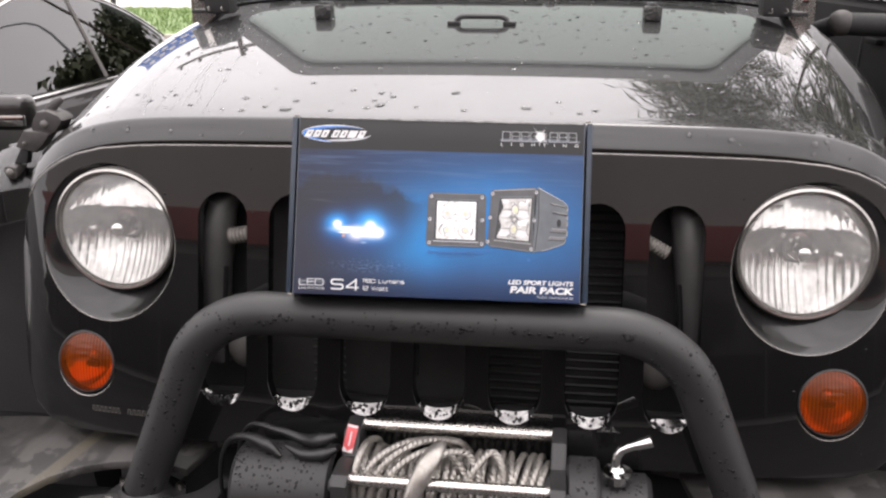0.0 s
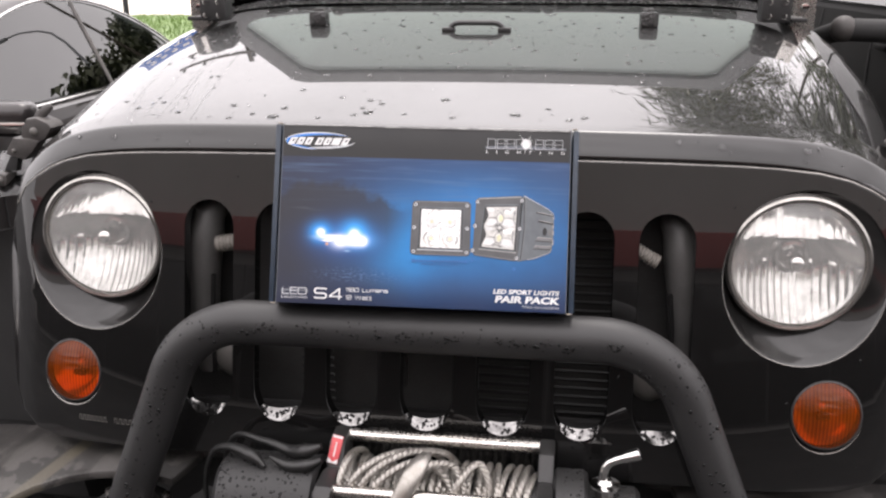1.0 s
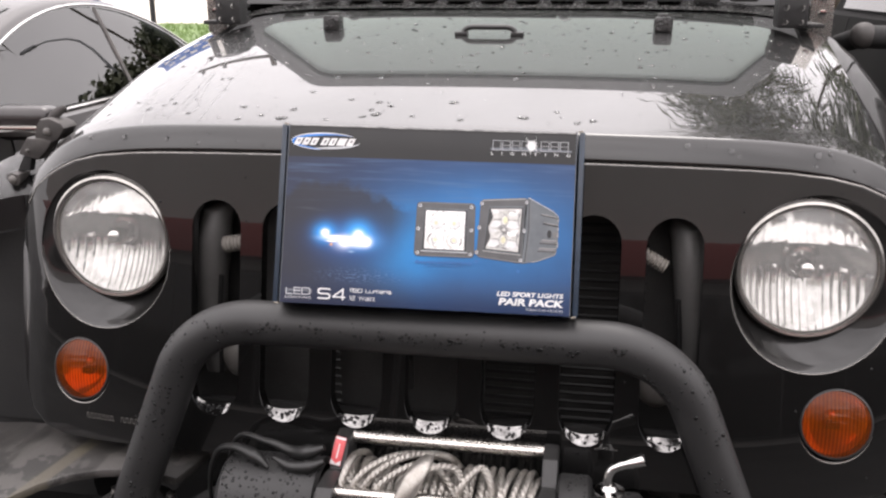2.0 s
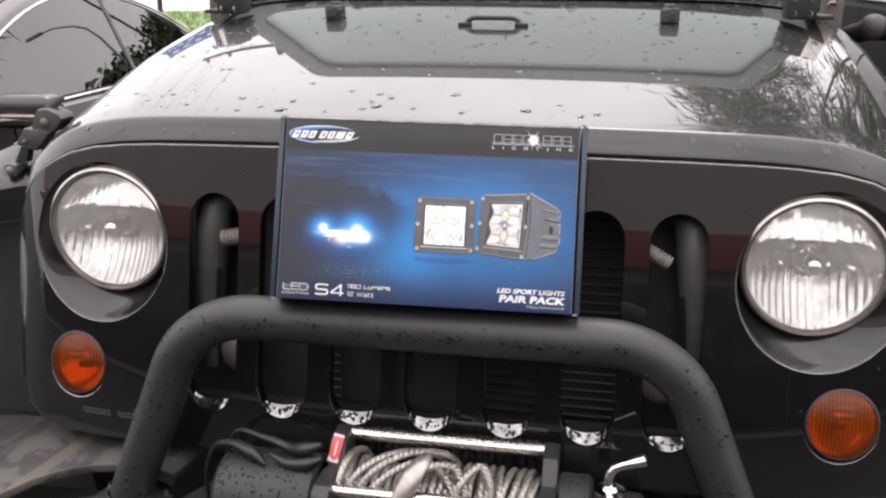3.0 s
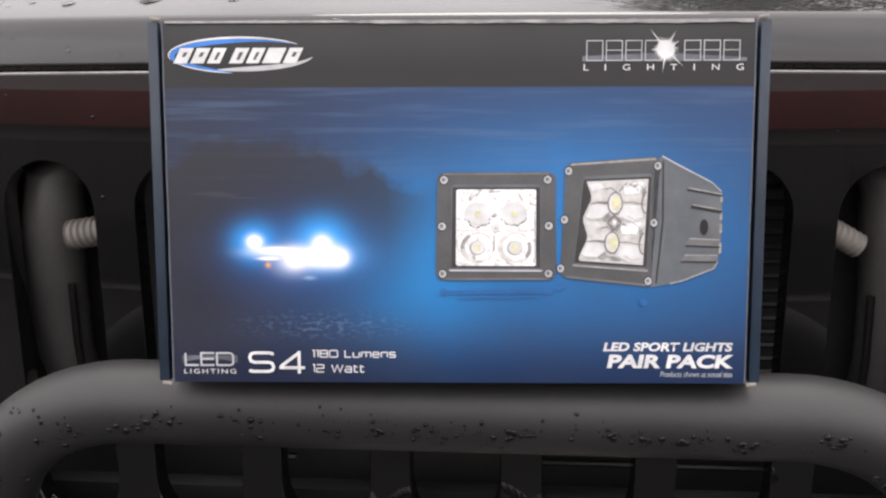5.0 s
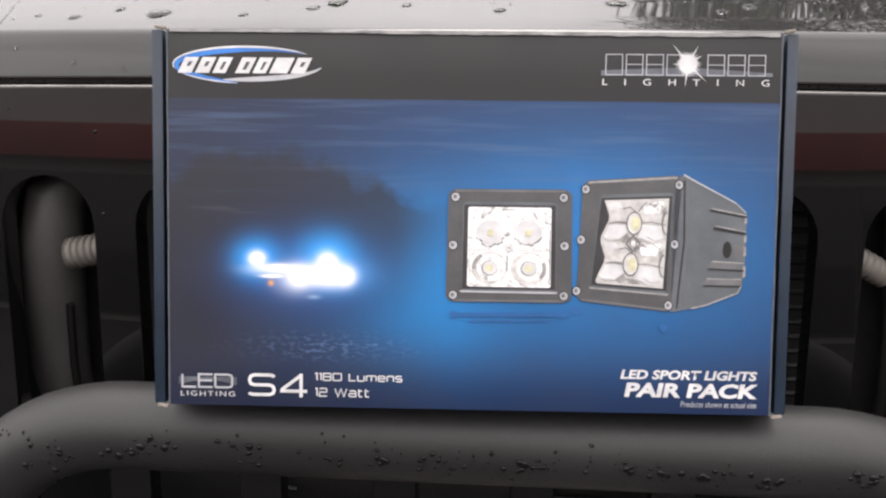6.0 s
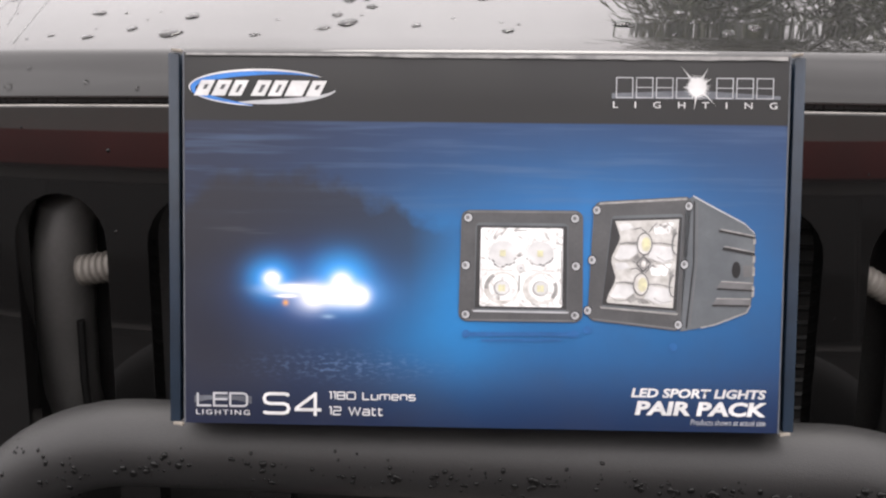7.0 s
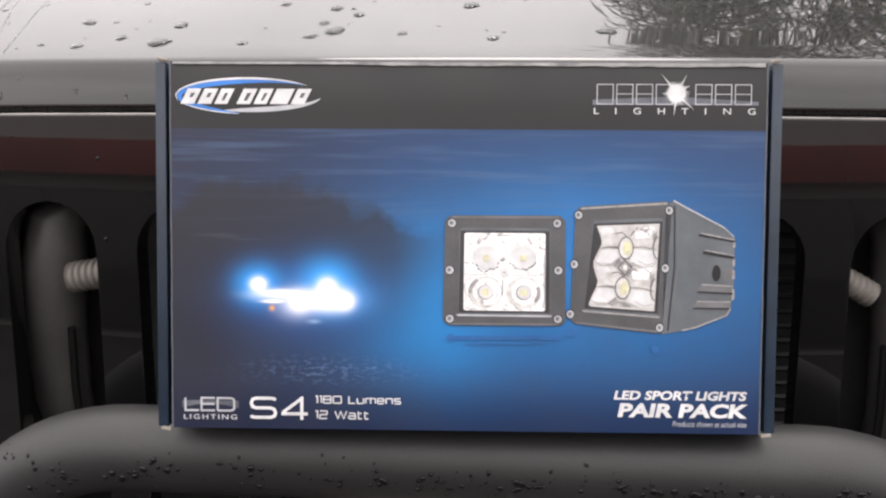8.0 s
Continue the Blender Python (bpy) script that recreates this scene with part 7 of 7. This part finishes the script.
def tree(x, y, height, spread, seed, fronds, long, leaf, label, bare=0.28, girth=1.0, blade=0.022, lean=0.0):
    rng = random.Random(seed)
    ob = thing("tree", pose(x, y, 0), label, "tree", "trees behind the vehicle")
    bm = bmesh.new()
    top = Vector((lean + rng.uniform(-0.3, 0.3), rng.uniform(-0.3, 0.3), height * 0.85))
    sweep(bm, [Vector((0, 0, 0)), top * 0.3 + Vector((0.1, 0.05, 0)), top * 0.65, top], [0.24 * girth, 0.18 * girth, 0.12 * girth, 0.04 * girth], 12)
    trunk = part("trunk", bm, BARK, ob)
    tips = []
    for k in range(26):
        t = bare + (0.98 - bare) * k / 26
        a = k * 2.4 + rng.uniform(-0.3, 0.3)
        base = top * t
        reach = spread * (1.1 - 0.75 * abs(t - 0.5)) * rng.uniform(0.6, 1.05)
        end = base + Vector((math.cos(a) * reach, math.sin(a) * reach, reach * rng.uniform(0.15, 0.6)))
        mid = (base + end) / 2 + Vector((0, 0, reach * 0.12))
        bm = bmesh.new()
        sweep(bm, [base, mid, end], [0.06 * (1.1 - t), 0.04 * (1.1 - t), 0.012], 7)
        part("limb", bm, BARK, ob)
        for q in range(7):
            w = 0.3 + 0.7 * q / 6
            p = base * (1 - w) ** 2 + mid * 2 * w * (1 - w) + end * w * w
            tips.append((p, (end - base).normalized()))
    bm = bmesh.new()
    for p, d in tips:
        for _ in range(fronds):
            c = p + Vector((rng.gauss(0, 0.28), rng.gauss(0, 0.28), rng.gauss(0, 0.22)))
            dirn = (d * 0.8 + Vector((rng.gauss(0, 0.55), rng.gauss(0, 0.55), rng.gauss(-0.45, 0.4)))).normalized()
            side = dirn.orthogonal().normalized()
            side.rotate(Matrix.Rotation(rng.uniform(0, TAU), 3, dirn))
            ln, w = long * rng.uniform(0.6, 1.2), blade * rng.uniform(0.7, 1.3)
            bend = Vector((0, 0, -0.3 * ln))
            v = [bm.verts.new(q) for q in (c, c + dirn * ln * 0.5 + side * w, c + dirn * ln + bend, c + dirn * ln * 0.5 - side * w)]
            bm.faces.new(v)
    part("crown", bm, leaf, ob, "crown of fine drooping leaves", "stuff")
    return ob


tree(0.1, 14.2, 15.0, 1.3, 9, 24, 0.7, DRY, "tall leaning olive-green tree behind the cars", 0.56, 0.14, lean=4.2)
for x, y, h, seed in ((6.8, 12.8, 11.5, 23), (8.6, 13.6, 10.5, 31), (11.6, 12.6, 10.0, 37)):
    tree(x, y, h, 2.3, seed, 8, 1.0, LEAF, "feathery tree with long drooping leaves behind the cars", 0.34, 0.3, 0.05)
tree(5.1, 13.6, 14.0, 1.65, 7, 12, 0.75, LEAF, "feathery tree with fine drooping leaves behind the cars", 0.58, 0.4)
tree(6.5, 28.0, 9.8, 2.9, 15, 66, 0.34, LEAF, "dark bushy tree beside the street lamp", 0.22, 0.6, 0.09)
tree(9.4, 28.0, 8.0, 1.6, 19, 44, 0.32, DRY, "low bushy tree beyond the verge", 0.2, 0.6, 0.09)


def street_lamp(x, y):
    ob = thing("street_lamp", pose(x, y, 0), "grey street lamp with a long curved arm", "lamp")
    GREY = surface("galvanised_post", (0.35, 0.36, 0.37), 0.5, metal=0.7, coarse=3, fine=60, bump=0.05, vary=0.15)
    bm = bmesh.new()
    sweep(bm, [(0, 0, 0), (0, 0, 4), (0, 0, 9.5), (0.12, 0, 10.0), (0.4, 0, 10.4), (1.0, 0, 10.95), (1.45, 0, 11.25)], [0.1, 0.07, 0.045, 0.035, 0.03, 0.027, 0.025], 12)
    part("post", bm, GREY, ob)
    bm = bmesh.new()
    block(bm, (0, 0, 0), (0.7, 0.26, 0.1), 0.04, Matrix.Translation((1.72, 0, 11.42)) @ pose(0, 0, 0, 0, -32, 0))
    part("lamp_head", bm, GREY, ob)


street_lamp(7.3, 27.0)


def road_sign(x, y):
    ob = thing("pole_sign", pose(x, y, 0), "blue and white shop sign on two posts", "sign")
    SIGN = surface("blue_sign_face", (0.03, 0.14, 0.5), 0.35, coarse=1.0, fine=40, bump=0.0, vary=0.1)
    for dx in (-1.2, 0.0):
        bm = bmesh.new()
        sweep(bm, [(dx, 0, 0), (dx, 0, 4.2)], 0.05, 12)
        part("post", bm, PLASTIC, ob)
    bm = bmesh.new()
    block(bm, (0, -0.15, 4.3), (3.0, 0.25, 2.4), 0.05)
    panel = part("panel", bm, SIGN, ob, "blue sign panel")
    for z, n in ((4.9, 7), (3.9, 8)):
        for k in range(n):
            bm = bmesh.new()
            block(bm, (-1.2 + 2.4 * k / (n - 1), -0.285, z), (0.2, 0.02, 0.4), 0.01)
            part("print_bar", bm, WHITE, panel)


road_sign(-7.9, 16.0)


def utility_pole(x, y):
    ob = thing("utility_pole", pose(x, y, 0), "dark wooden utility pole with two cross arms", "pole")
    bm = bmesh.new()
    sweep(bm, [(0, 0, 0), (0, 0, 4), (0.02, 0, 8.1)], [0.075, 0.07, 0.065], 12)
    part("post", bm, BARK, ob)
    for z, w in ((7.5, 1.5), (6.7, 1.15)):
        bm = bmesh.new()
        block(bm, (-0.5, -0.16, z), (2 * w, 0.12, 0.14), 0.02)
        arm = part("cross_arm", bm, BARK, ob)
        for k in (-0.9, -0.45, 0.45, 0.9):
            bm = bmesh.new()
            lathe(bm, [(0.03, 0.0), (0.06, 0.05), (0.04, 0.1), (0.07, 0.15), (0.04, 0.22), (0.0, 0.24)], Matrix.Translation((k * w - 0.5, -0.16, z + 0.07)), 10)
            part("insulator", bm, PLASTIC, arm)


utility_pole(-6.45, 16.2)


# ---------- an unseen building behind the camera, added for the grille to mirror ---
def shop():
    # wall tone sets how bright the upper grille panel mirrors
    FACADE = surface("beige_plaster", (0.47, 0.445, 0.425), 0.8, other=(0.41, 0.39, 0.37), coarse=0.5, fine=20, bump=0.1, vary=0.12)
    FASCIA = surface("red_fascia", (0.3, 0.035, 0.032), 0.45, coarse=0.6, fine=30, bump=0.0, vary=0.1)
    ob = thing("mirrored_building", pose(0, -12.8, 0), "unseen beige building added for the grille to mirror, with a red band and dark glazing", "building")
    bm = bmesh.new()
    block(bm, (0, -3, 3.25), (44, 5.8, 6.5), 0.03)
    part("wall", bm, FACADE, ob)
    bm = bmesh.new()
    block(bm, (0, 0.15, 3.0), (44, 0.5, 0.6), 0.03)
    part("fascia", bm, FASCIA, ob, "red fascia band")
    bm = bmesh.new()
    block(bm, (0, -3, 6.6), (44.4, 6.2, 0.22), 0.03)
    part("roof", bm, FACADE, ob)
    for k in range(14):
        x = -19.5 + 3 * k
        bm = bmesh.new()
        block(bm, (x, -0.06, 1.3), (2.98, 0.08, 2.4), 0.01)
        win = part("window", bm, PLASTIC, ob, "dark glazing added for the lower grille to mirror")
        bm = bmesh.new()
        block(bm, (x, -0.01, 1.3), (2.86, 0.02, 2.28), 0.004)
        part("pane", bm, GLASS, win)


shop()
